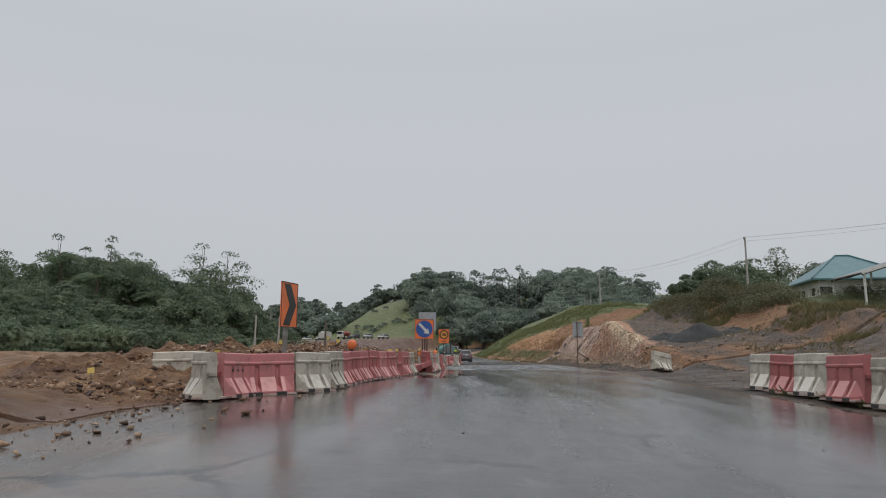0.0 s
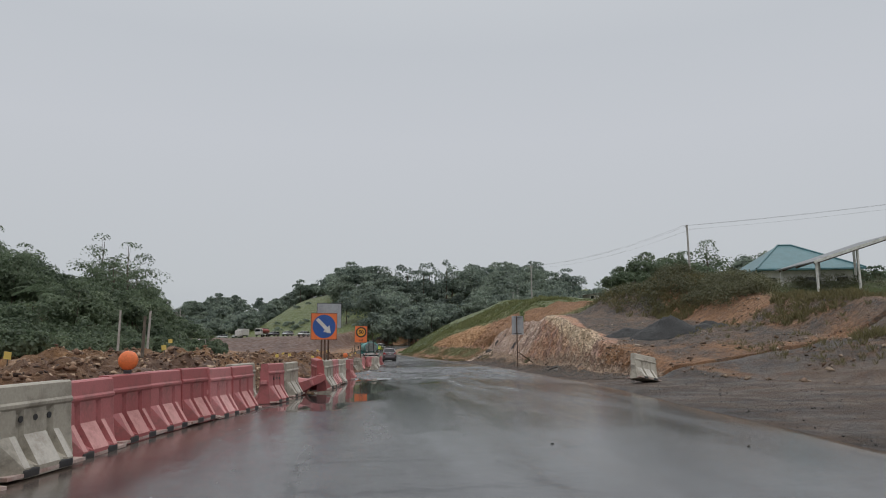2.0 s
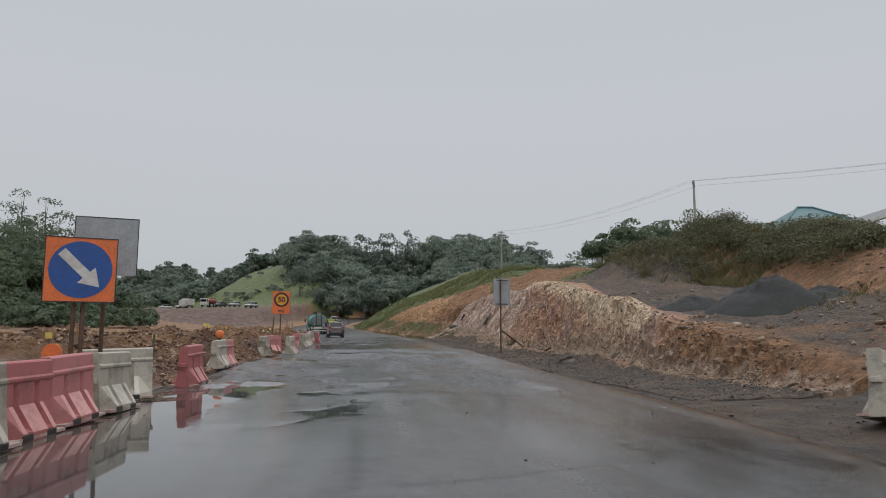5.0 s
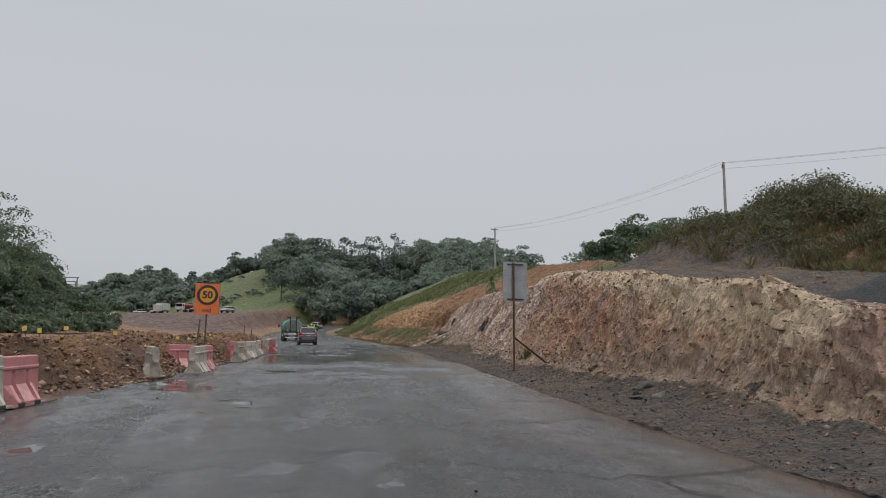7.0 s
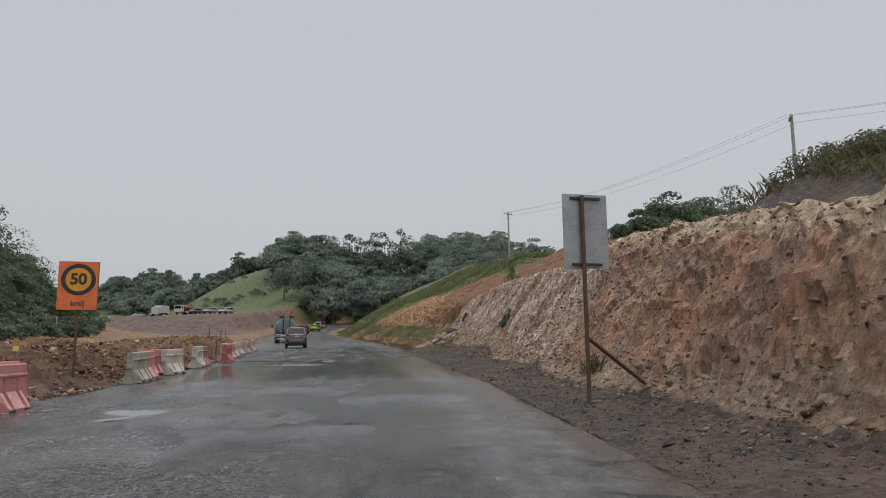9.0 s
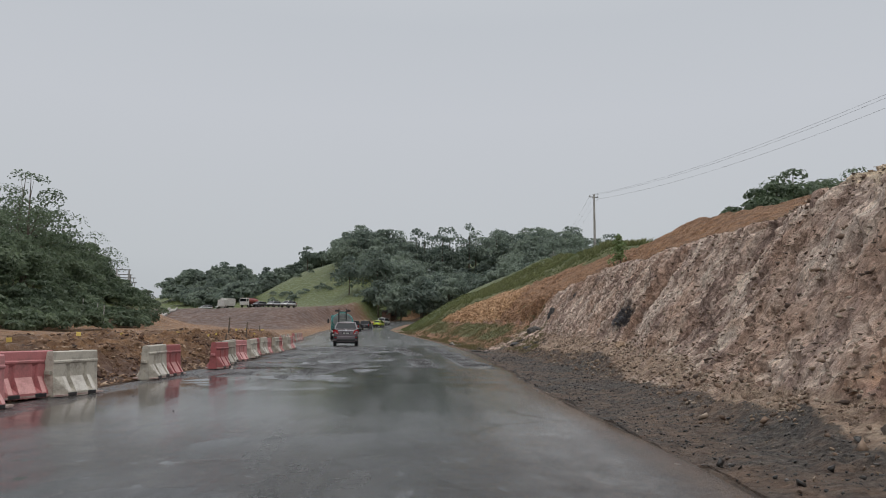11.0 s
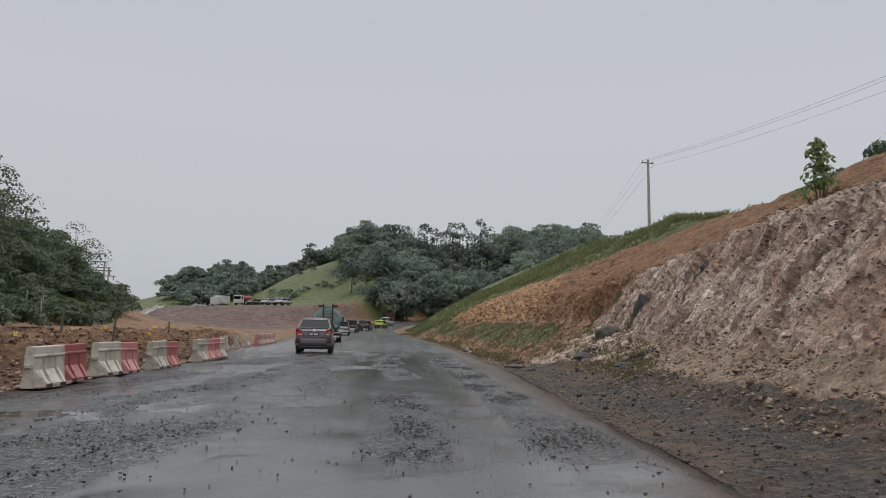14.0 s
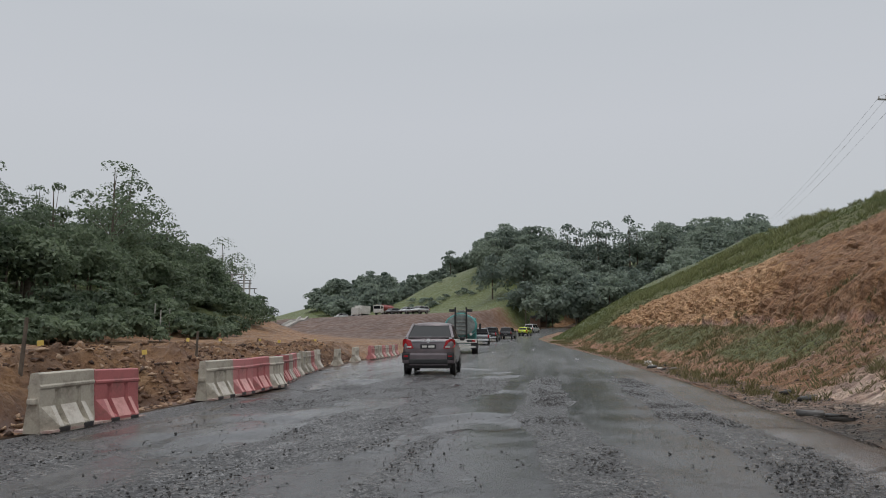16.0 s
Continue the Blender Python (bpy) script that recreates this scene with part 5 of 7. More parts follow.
def bush(name, x, y, h, w, per, size, label, mat, dz=0.0):
    z0 = height(x, y) + dz
    top = empty(name, pose(x, y, z0))
    bl = []
    for k in range(12):
        f = (k + 0.5) / 12
        r = w * 0.42 * (1 - 0.75 * f) * math.sqrt(rng.random())
        a = k * 2.4
        bl.append((r * math.cos(a), r * math.sin(a), h * (0.12 + 0.85 * f), w * (0.26 - 0.15 * f), h * 0.13))
    bm = bmesh.new()
    for b in bl[:6]:
        rod(bm, (0, 0, -0.25), (b[0], b[1], b[2]), 0.03, 0.01, 5)
    part("stems", bm, BARK, top)
    v, q = blob_leaves(bl, per, size)
    array_object("foliage", v, q, mat, parent=top)
    return tagged(top, label, "bush")


bush("slope_bush", 16.75, 83.6, 1.45, 1.15, 45, 0.085, "bright green leafy bush alone on the bare cut slope", LEAF_LIGHT, -0.1)
for x, y, h, w in ((27.0, 63.5, 2.4, 2.2), (22.5, 60.2, 1.2, 1.2), (18.2, 52.5, 1.4, 2.2), (19.8, 54.0, 1.4, 2.2), (21.6, 53.0, 1.2, 2.2)):
    bush("slope_weed", x, y, h * 0.6, w * 0.7, 26 if h < 2 else 130, 0.05 if h < 2 else 0.075, "olive-green weeds rooted in the broken slope", SCRUB)


def tufts(name, px, py, h, blades, mat, label, sink=0.05, zs=None):
    """Grass in tufts: narrow bent blades."""
    n = len(px)
    pz = land(px, py)[0] - sink if zs is None else zs
    k = n * blades
    bx, by, bz, bh = (np.repeat(a, blades) for a in (px, py, pz, h))
    bx = bx + rng.normal(0, 0.16, k) * bh
    by = by + rng.normal(0, 0.16, k) * bh
    a, lean = rng.random(k) * 6.283, (0.15 + 0.5 * rng.random(k)) * bh
    hh = bh * (0.55 + 0.6 * rng.random(k))
    wd = 0.004 + 0.008 * bh
    dx, dy = np.cos(a), np.sin(a)
    p0 = np.stack([bx - dy * wd, by + dx * wd, bz], -1)
    p1 = np.stack([bx + dy * wd, by - dx * wd, bz], -1)
    p2 = np.stack([bx + dx * lean * 0.4 + dy * wd * 0.7, by + dy * lean * 0.4 - dx * wd * 0.7, bz + hh * 0.65], -1)
    p3 = np.stack([bx + dx * lean, by + dy * lean, bz + hh], -1)
    v = np.stack([p0, p1, p2, p3], 1).reshape(-1, 3)
    return tagged(array_object(name, v, np.arange(4 * k).reshape(-1, 4), mat), label, "grass", kind="stuff")


# brownish scrub on the hill over the shelf
n = 16000
py = 34 + 36 * rng.random(n)
dd = 5.6 + 17.4 * rng.random(n) ** 1.2
px = lerp_rows(py, FOOT) + lerp_rows(py, CREST_W) * smooth(70, 60, py) + dd
ok = (px < np.interp(py, [44, 54, 64], [22, 27, 34]) + 3 * fbm(py * 0.2, px * 0.1, 2, 5.0)) & (fbm(px * 0.25, py * 0.25, 3, 80.0) > np.where(py < 50, 0.0, -0.18)) & ((py < 66) | (dd > 9))
px, py = px[ok], py[ok]
tufts("hill_scrub_grass", px, py, 0.10 + 0.32 * rng.random(len(px)) ** 1.5, 16, BLADE, "tall dry brownish grass and scrub on the hill")
n = 5200
py = 34 + 32 * rng.random(n)
px = lerp_rows(py, FOOT) + lerp_rows(py, CREST_W) * smooth(70, 60, py) + 7.5 + 15 * rng.random(n)
ok = (px < np.interp(py, [48, 56, 64], [22, 27, 34])) & ((py > 46) | (px < 15)) & (fbm(px * 0.3, py * 0.3, 3, 88.0) > 0.0) & ((py < 66) | (px > lerp_rows(py, FOOT) + 14))
px, py = px[ok], py[ok]
bl = np.stack([px, py, land(px, py)[0] + 0.3, 0.45 + 0.3 * rng.random(len(px)), 0.35 + 0.35 * rng.random(len(px))], 1)
v, q = blob_leaves(bl[:2300], 75, 0.065)
tagged(array_object("hill_scrub", v, q, SCRUB), "low olive-brown scrub on the hill", "scrub", kind="stuff")
n = 1500
py, dd = 31 + 15 * rng.random(n), 3.5 + 9 * rng.random(n)
px = lerp_rows(py, FOOT) + dd
ok = fbm(px * 0.35, py * 0.35, 3, 95.0) > -0.1
px, py = px[ok], py[ok]
tufts("bank_weeds", px, py, 0.05 + 0.25 * rng.random(len(px)) ** 2, 9, BLADE, "patchy weeds on the stony bank")
# the hillock behind the shelf
n = 330
px, py = 19.9 + 1.9 * rng.normal(0, 1, n), 57.4 + 2.0 * rng.normal(0, 1, n)
ok = px > 16.3
px, py = px[ok], py[ok]
n = len(px)
v, q = blob_leaves(np.stack([px, py, land(px, py)[0] + 0.12, 0.35 + 0.3 * rng.random(n), 0.2 + 0.3 * rng.random(n)], 1), 75, 0.06)
tagged(array_object("hillock_scrub", v, q, SCRUB), "dense olive-brown scrub covering the hillock", "scrub", kind="stuff")
n = 1500
px, py = 19.9 + 2.2 * rng.normal(0, 1, n), 57.4 + 2.3 * rng.normal(0, 1, n)
ok = px > 16
px, py = px[ok], py[ok]
tufts("hillock_grass", px, py, 0.15 + 0.4 * rng.random(len(px)) ** 2, 12, BLADE, "tall dry grass on the hillock")
# scrub on the bank in front of the house and shed
n = 170
px, py = 33 + 12 * rng.random(n), 63 + 11 * rng.random(n)
v, q = blob_leaves(np.stack([px, py, land(px, py)[0] + 0.1 + 0.3 * rng.random(n), 0.5 + 0.4 * rng.random(n), 0.4 + 0.35 * rng.random(n)], 1), 75, 0.075)
tagged(array_object("bank_scrub", v, q, SCRUB), "olive-brown scrub on the bank below the house", "scrub", kind="stuff")
m = 14
tufts("foot_weed", 11.2 + rng.normal(0, 0.08, m), 57.6 + rng.normal(0, 0.14, m), 0.14 + 0.3 * rng.random(m), 9, SCRUB, "pale olive upright weed at the foot of the cut")
# green grass over the far end of the slope and its crest
n = 14000
py = 92 + 100 * rng.random(n)
dd = lerp_rows(py, GRASS_FROM) + 12 * rng.random(n)
px = lerp_rows(py, FOOT) + dd
tufts("slope_grass", px, py, 0.10 + 0.22 * rng.random(n) ** 2, 9, BLADE_GREEN, "long green grass on the far end of the slope")
n = 4200
py = 111 + 53 * rng.random(n)
px = lerp_rows(py, FOOT) + lerp_rows(py, GRASS_FROM) + 1.0 + 8 * rng.random(n)
ok = fbm(px * 0.4, py * 0.4, 3, 97.0) > 0.02
px, py = px[ok], py[ok]
tufts("crest_grass", px, py, 0.25 + 0.4 * rng.random(len(px)) ** 1.5, 14, BLADE_CREST, "tall rank grass along the crest of the slope")
n = 9000
py = 94 + 70 * rng.random(n)
px = lerp_rows(py, RIGHT) + 0.35 + (lerp_rows(py, FOOT) + 2.5 - lerp_rows(py, RIGHT)) * rng.random(n)
ok = fbm(px * 0.7, py * 0.5, 3, 98.0) > -0.12
px, py = px[ok], py[ok]
tufts("roadside_grass", px, py, 0.06 + 0.22 * rng.random(len(px)) ** 2, 10, BLADE, "olive-brown grass growing down to the road edge")
n = 15000
py = 84 + 70 * rng.random(n)
px = lerp_rows(py, FOOT) + 0.2 + 3.4 * rng.random(n) * smooth(80, 96, py)
ok = px > lerp_rows(py, RIGHT) + 0.8
px, py = px[ok], py[ok]
ok = fbm(px * 0.6, py * 0.6, 3, 92.0) > -0.22
px, py = px[ok], py[ok]
tufts("verge_grass", px, py, 0.05 + 0.17 * rng.random(len(px)) ** 2, 10, BLADE, "dry straggling grass along the road verge")
n = 160
py = 16 + 6 * rng.random(n)
px = lerp_rows(py, RIGHT) + 0.9 + 1.6 * rng.random(n) ** 2
ok = fbm(px * 0.9, py * 0.9, 2, 90.0) > 0.02
px, py = px[ok], py[ok]
tufts("roadside_tufts", px, py, 0.1 + 0.2 * rng.random(len(px)), 9, BLADE_GREEN, "tufts of weeds beside the barriers and gravel")

# ---- plastic road barriers ----
def barrier_body(length):
    """Water-filled barrier: flared foot cut by two upright slots on each side."""
    bm = bmesh.new()
    slot = ((0.26, 0.36), (0.64, 0.74))
    prof = [(0.25, 0.0), (0.25, 0.08), (0.095, 0.33), (0.085, 0.54), (0.10, 0.56), (0.10, 0.585), (0.082, 0.605), (0.07, 0.735), (0.05, 0.75)]
    cut = [(0.25, 0.0), (0.215, 0.09), (0.065, 0.18), (0.055, 0.50), (0.10, 0.56), (0.10, 0.585), (0.082, 0.605), (0.07, 0.735), (0.05, 0.75)]
    slim = [(0.13, 0.0), (0.125, 0.10)] + prof[2:]
    st = [(0.0, 2, 0.94), (0.02, 2, 1.0), (0.19, 0, 1.0)]
    for a, b in slot:
        st += [(a, 0, 1.0), (a + 0.025, 1, 1.0), (b - 0.025, 1, 1.0), (b, 0, 1.0)]
    st += [(0.81, 0, 1.0), (0.98, 2, 1.0), (1.0, 2, 0.94)]
    rings = []
    for f, which, k in st:
        x = (f - 0.5) * length
        p = (prof, cut, slim)[which]
        rings.append([bm.verts.new((x, y * k, z)) for y, z in p] + [bm.verts.new((x, -y * k, z)) for y, z in reversed(p)])
    m = len(rings[0])
    for r0, r1 in zip(rings, rings[1:]):
        for i in range(m):
            bm.faces.new((r0[i], r0[(i + 1) % m], r1[(i + 1) % m], r1[i]))
    bm.faces.new(rings[0])
    bm.faces.new(list(reversed(rings[-1])))
    bmesh.ops.recalc_face_normals(bm, faces=bm.faces)
    # upward-sloping flare faces get the paler plastic: painted sky light and dust
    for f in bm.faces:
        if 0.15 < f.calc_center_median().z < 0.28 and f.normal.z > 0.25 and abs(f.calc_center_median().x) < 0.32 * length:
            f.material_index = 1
    return bm


def make_barrier(mat, skylit_worn, label, holes):
    top = empty("plastic_barrier")
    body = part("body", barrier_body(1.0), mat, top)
    body.data.materials.append(skylit_worn)
    for s in (-1, 1):
        part("coupling_lug", one_box(s * 0.515, 0, 0.40, 0.06, 0.12, 0.07, 0.01), mat, top)
    for s in (-1, 1):
        bm = bmesh.new()
        box(bm, s * 0.22, 0, 0.035, 0.2, 0.508, 0.07, 0.015)
        part("fork_slot", bm, BLACK, top)
    part("scuffed_foot", one_box(0, 0, 0.028, 0.994, 0.5035, 0.03), PALE, top, "scuffed muddy foot")
    if holes:
        for k in (-0.18, 0, 0.18):
            for s in (-1, 1):
                part("drain_hole", one_rod((k, s * 0.084, 0.46), (k, s * 0.092, 0.46), 0.028, seg=12), BLACK, top)
    return tagged(top, label, "barrier", "plastic barriers along the road")


RED_ONE = make_barrier(RED, RED_SKYLIT_WORN, "faded red plastic road barrier with a scuffed muddy foot", False)
CREAM_ONE = make_barrier(CREAM, CREAM_SKYLIT_WORN, "dirty cream plastic road barrier with a muddy foot", False)
HOLED_ONE = make_barrier(CREAM, CREAM_SKYLIT_WORN, "dirty cream plastic barrier with drain holes", True)
HOLED_RED = make_barrier(RED, RED_SKYLIT_WORN, "faded red plastic barrier with drain holes", True)
SOURCE = {"r": RED_ONE, "c": CREAM_ONE, "h": HOLED_ONE, "q": HOLED_RED}
first_use = set()


def put_barrier(kind, x, y, yaw, rx=0.0, ry=0.0, dz=0.0, label=""):
    src = SOURCE[kind]
    z = max(float(road_z(np.array([x]), np.array([y]))[0]), -9) + dz
    m = pose(x, y, z, 0, 0, yaw) @ pose(0, 0, 0, rx, ry, 0)
    if kind not in first_use and not label:
        first_use.add(kind)
        src.matrix_world = m
        return src
    ob = copy_thing(src, m)
    if label:
        ob["label"] = label
    return ob


ROW = [("c", -5.2, 19.6, 10), ("c", -3.78, 16.9, 123), ("q", -3.45, 17.4, 80), ("r", -3.05, 18.1, 32), ("c", -2.4, 18.87, 60), ("h", -2.15, 19.87, 78),
       ("r", -2.1, 20.87, 81), ("r", -2.0, 21.87, 82), ("r", -1.87, 22.8, 82), ("r", -1.71, 23.72, 81), ("r", -1.53, 24.58, 81), ("r", -1.36, 25.45, 81),
       ("c", -1.72, 27.62, 74), ("q", -1.07, 27.42, 80), ("c", -0.97, 29.4, 81), ("c", -0.35, 32.9, 80), ("r", -0.33, 33.95, 84), ("r", -0.25, 35.0, 84), ("c", -0.15, 36.2, 84),
       ("c", -0.45, 37.6, 20), ("r", 0.1, 40.4, 84), ("c", -0.25, 46.1, 84), ("r", -0.2, 47.2, 83),
       ("c", 0.2, 54.3, 112), ("r", 0.2, 58.1, 48), ("c", 1.17, 55.2, 82), ("r", 1.18, 56.5, 86), ("c", 1.37, 63.3, 84), ("r", 1.3, 64.4, 86),
       ("r", 0.95, 66.2, 60), ("c", 1.45, 66.9, 72), ("c", 1.48, 70.9, 86), ("r", 1.47, 72.0, 86), ("r", 1.95, 74.95, 84), ("c", 1.5, 77.6, 80), ("c", 1.32, 78.75, 84),
       ("r", 1.45, 79.75, 80), ("c", 1.22, 83.1, 86), ("r", 1.1, 84.3, 88), ("c", 1.08, 86.1, 84), ("r", 1.08, 87.2, 88), ("c", 1.14, 89.2, 88), ("r", 1.1, 90.3, 88), ("c", 1.0, 93.75, 86),
       ("r", 0.93, 94.9, 89), ("r", 0.85, 96.05, 90), ("c", 0.78, 97.15, 92), ("r", 0.3, 98.9, 98), ("c", 0.1, 99.75, 100), ("r", -0.15, 100.8, 102), ("c", -0.45, 102.0, 104),
       ("c", -0.75, 103.3, 104), ("c", -1.0, 104.5, 102), ("r", -1.25, 105.6, 103), ("c", -1.5, 107.0, 102), ("c", -1.9, 111.0, 98), ("c", -2.2, 115.0, 94), ("r", -2.15, 118.0, 93), ("c", -2.2, 119.1, 93), ("c", -2.25, 120.2, 93), ("r", -2.3, 121.3, 93),
       ("c", -2.35, 122.4, 93), ("r", -2.4, 123.5, 93), ("c", -2.45, 124.6, 93), ("r", -2.5, 125.7, 93), ("c", 7.07, 20.1, 100), ("r", 6.95, 19.0, 97), ("c", 6.87, 17.9, 94), ("r", 6.85, 16.8, 92), ("c", 6.85, 15.6, 90)]
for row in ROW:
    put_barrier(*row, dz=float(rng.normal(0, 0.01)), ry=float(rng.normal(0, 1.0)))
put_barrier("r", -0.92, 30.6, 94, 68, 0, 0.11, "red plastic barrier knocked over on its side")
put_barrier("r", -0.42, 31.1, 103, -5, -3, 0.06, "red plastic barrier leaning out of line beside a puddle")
put_barrier("c", 9.05, 33.45, 30, -7, 9, 0.07, "cream plastic barrier leaning askew at the track mouth")
# maker's mark on one barrier, as a plain block
bar = mesh_object("stencil_mark", [(-0.12, -0.0835, 0.64), (0.12, -0.0835, 0.64), (0.12, -0.0775, 0.70), (-0.12, -0.0775, 0.70)], [(0, 1, 2, 3)], BLACK)
tagged(bar, "small black stencilled block on a cream barrier", "marking")
bar.matrix_world = pose(-1.72, 27.62, 0, 0, 0, 74)

# ---- signs ----
def board(name, w, h, mat, back, parent, thick=0.02, label=""):
    """A thin board facing -y with a turned-in rim behind it; origin at its middle."""
    ob = part(name, one_box(0, 0, 0, w, thick, h, 0.004), mat, parent, label)
    part("back_rim", one_box(0, 0.018, h / 2 - 0.03, w * 0.9, 0.02, 0.03), back, ob)
    part("back_rim", one_box(0, 0.018, -h / 2 + 0.03, w * 0.9, 0.02, 0.03), back, ob)
    return ob


def flat_shape(name, pts, y, mat, parent, thick=0.004):
    """A cut film shape on a board: outline in x, z with a little depth."""
    bm = bmesh.new()
    f = bm.faces.new([bm.verts.new((x, y, z)) for x, z in pts])
    r = bmesh.ops.extrude_face_region(bm, geom=[f])
    bmesh.ops.translate(bm, verts=[v for v in r["geom"] if isinstance(v, bmesh.types.BMVert)], vec=(0, -thick, 0))
    bmesh.ops.recalc_face_normals(bm, faces=bm.faces)
    return part(name, bm, mat, parent)


def disc(name, r, y, mat, parent, cx=0.0, cz=0.0, thick=0.004):
    return flat_shape(name, [(cx + r * math.cos(a * math.tau / 40), cz + r * math.sin(a * math.tau / 40)) for a in range(40)], y, mat, parent, thick)


def lettering(name, text, size, x, z, y, mat, parent, bold=0.0):
    cu = bpy.data.curves.new(name, "FONT")
    cu.body, cu.size, cu.extrude, cu.offset = text, size, 0.0015, bold
    cu.align_x, cu.align_y = "CENTER", "CENTER"
    ob = new("lettering_source", cu)
    dg = bpy.context.evaluated_depsgraph_get()
    me = bpy.data.meshes.new_from_object(ob.evaluated_get(dg))
    bpy.data.objects.remove(ob)
    me.materials.clear()
    me.materials.append(mat)
    res = new(name, me)
    res.parent = parent
    res.matrix_local = pose(x, y, z, 90, 0, 0)
    return res


def post(parent, x, y, z0, z1, r=0.03, mat=None, name="post"):
    return part(name, one_rod((x, y, z0), (x, y, z1), r, seg=10), mat or GALV, parent)


# black chevron on orange
t = empty("chevron_sign", pose(-2.74, 18.34, 0, 0, 0, 73) @ Matrix.Scale(1.06, 4))
b = board("board", 0.57, 0.80, ORANGE, SIGN_BACK, t)
b.location = (0, 0, 1.445)
flat_shape("chevron", [(-0.205, 0.37), (0.02, 0.37), (0.235, 0.0), (0.02, -0.37), (-0.205, -0.37), (0.0, 0.0)], -0.0105, BLACK, b)
for sx, sz, w, h in ((0, 0.395, 0.57, 0.012), (0, -0.395, 0.57, 0.012), (0.28, 0, 0.012, 0.79), (-0.28, 0, 0.012, 0.79)):
    part("black_edge", one_box(sx, -0.012, sz, w, 0.006, h), BLACK, b)
post(t, 0, 0.055, -0.3, 1.55, 0.045)
tagged(t, "orange warning board with a black chevron on a steel post", "road sign")

# keep-right arrow on orange
t = empty("arrow_sign", pose(-0.65, 36.42, 0, 0, 0, 17))
b = board("board", 0.88, 0.88, ORANGE, SIGN_BACK, t)
b.location = (0, 0, 1.84)
disc("blue_disc", 0.385, -0.0105, BLUE, b)
a45 = math.radians(-45)
arrow = [(-0.34, 0.06), (0.10, 0.06), (0.10, 0.15), (0.33, 0.0), (0.10, -0.15), (0.10, -0.06), (-0.34, -0.06)]
flat_shape("arrow", [(x * math.cos(a45) - z * math.sin(a45), x * math.sin(a45) + z * math.cos(a45)) for x, z in arrow], -0.0155, WHITE, b)
for sx, sz, w, h in ((0, 0.434, 0.88, 0.012), (0, -0.434, 0.88, 0.012), (0.434, 0, 0.012, 0.87), (-0.434, 0, 0.012, 0.87)):
    part("black_edge", one_box(sx, -0.012, sz, w, 0.006, h), BLACK, b)
post(t, -0.06, 0.06, -0.1, 1.9, 0.03, RUST)
post(t, 0.05, 0.06, -0.1, 2.25, 0.03, RUST)
tagged(t, "orange board with a white arrow on a blue disc", "road sign")
t = empty("turned_sign", pose(-0.52, 37.0, 0, 0, 0, 14))
b = board("board", 0.84, 0.84, SIGN_BACK, BLACK, t)
b.location = (0, 0, 2.23)
for sx, sz, w, h in ((0, 0.414, 0.84, 0.012), (0.414, 0, 0.012, 0.83), (-0.414, 0, 0.012, 0.83)):
    part("black_edge", one_box(sx, -0.012, sz, w, 0.006, h), BLACK, b)
post(t, 0, 0.06, -0.1, 2.3, 0.03, RUST)
tagged(t, "plain grey back of a road sign behind the arrow sign", "road sign")
t = empty("orange_reflector", pose(-0.78, 36.0, 0))
part("disc", one_rod((0, 0, 0.74), (0, -0.03, 0.74), 0.12, seg=20), ORANGE, t)
post(t, 0, 0.03, -0.1, 0.74, 0.015, RUST)
tagged(t, "round orange reflector on a short rusty post", "reflector")

# speed limit board
t = empty("speed_sign", pose(0.31, 62.05, 0, 0, 0, 6))
b = board("board", 0.87, 1.13, ORANGE, SIGN_BACK, t)
b.matrix_local = pose(0, 0, 2.32, 0, 0.8, 0)
disc("black_ring", 0.37, -0.0105, BLACK, b, 0, 0.14)
disc("yellow_disc", 0.275, -0.0155, YELLOW, b, 0, 0.14)
lettering("lettering", "50", 0.36, 0, 0.14, -0.0215, BLACK, b, 0.012)
lettering("lettering", "km/j", 0.17, 0, -0.42, -0.0125, BLACK, b, 0.004)
part("black_edge", one_box(0.43, -0.012, 0, 0.012, 0.006, 1.12), BLACK, b)
part("post", one_rod((-0.03, 0.05, -0.1), (0.0, 0.05, 2.6), 0.028), RUST, t)
tagged(t, "orange speed limit board on a thin rusty post", "road sign")

# back of a sign beside the cut
t = empty("sign_from_behind", pose(9.77, 54.58, 0.03, 0, 0, 8))
b = part("board", one_box(0.09, -0.06, 2.56, 0.75, 0.012, 1.13, 0.003), SIGN_BACK, t)
part("back_rail", one_box(0.09, -0.08, 3.06, 0.5, 0.03, 0.035), BLACK, b)
part("back_rail", one_box(0.09, -0.08, 2.06, 0.5, 0.03, 0.035), BLACK, b)
post(t, 0.02, -0.11, -0.2, 3.1, 0.032, RUST)
part("brace", one_rod((0.03, -0.1, 0.98), (1.3, 0.3, 0.2), 0.03), RUST, t)
part("footing", one_box(0.15, -0.1, 0.02, 0.3, 0.25, 0.1, 0.03), RUST, t)
tagged(t, "bare grey back of a road sign on a braced rusty post", "road sign")

# amber flashers and small yellow survey tags
def loft_disc(r, half, z):
    """A rounded drum lens lying on its edge."""
    bm = bmesh.new()
    bmesh.ops.create_uvsphere(bm, u_segments=18, v_segments=10, radius=1.0)
    bmesh.ops.transform(bm, matrix=Matrix.Translation((0, 0, z)) @ Matrix.Diagonal((r, half, r, 1)), verts=bm.verts)
    return bm


def flasher(x, y, z):
    t = empty("amber_flasher", pose(x, y, z))
    part("lamp", loft_disc(0.115, 0.05, 0.12), ORANGE, t, smooth_it=True)
    part("holder", one_box(0, 0, -0.01, 0.08, 0.06, 0.04, 0.008), BLACK, t)
    return tagged(t, "orange flasher lamp standing on a plastic barrier", "warning lamp", "flashers")


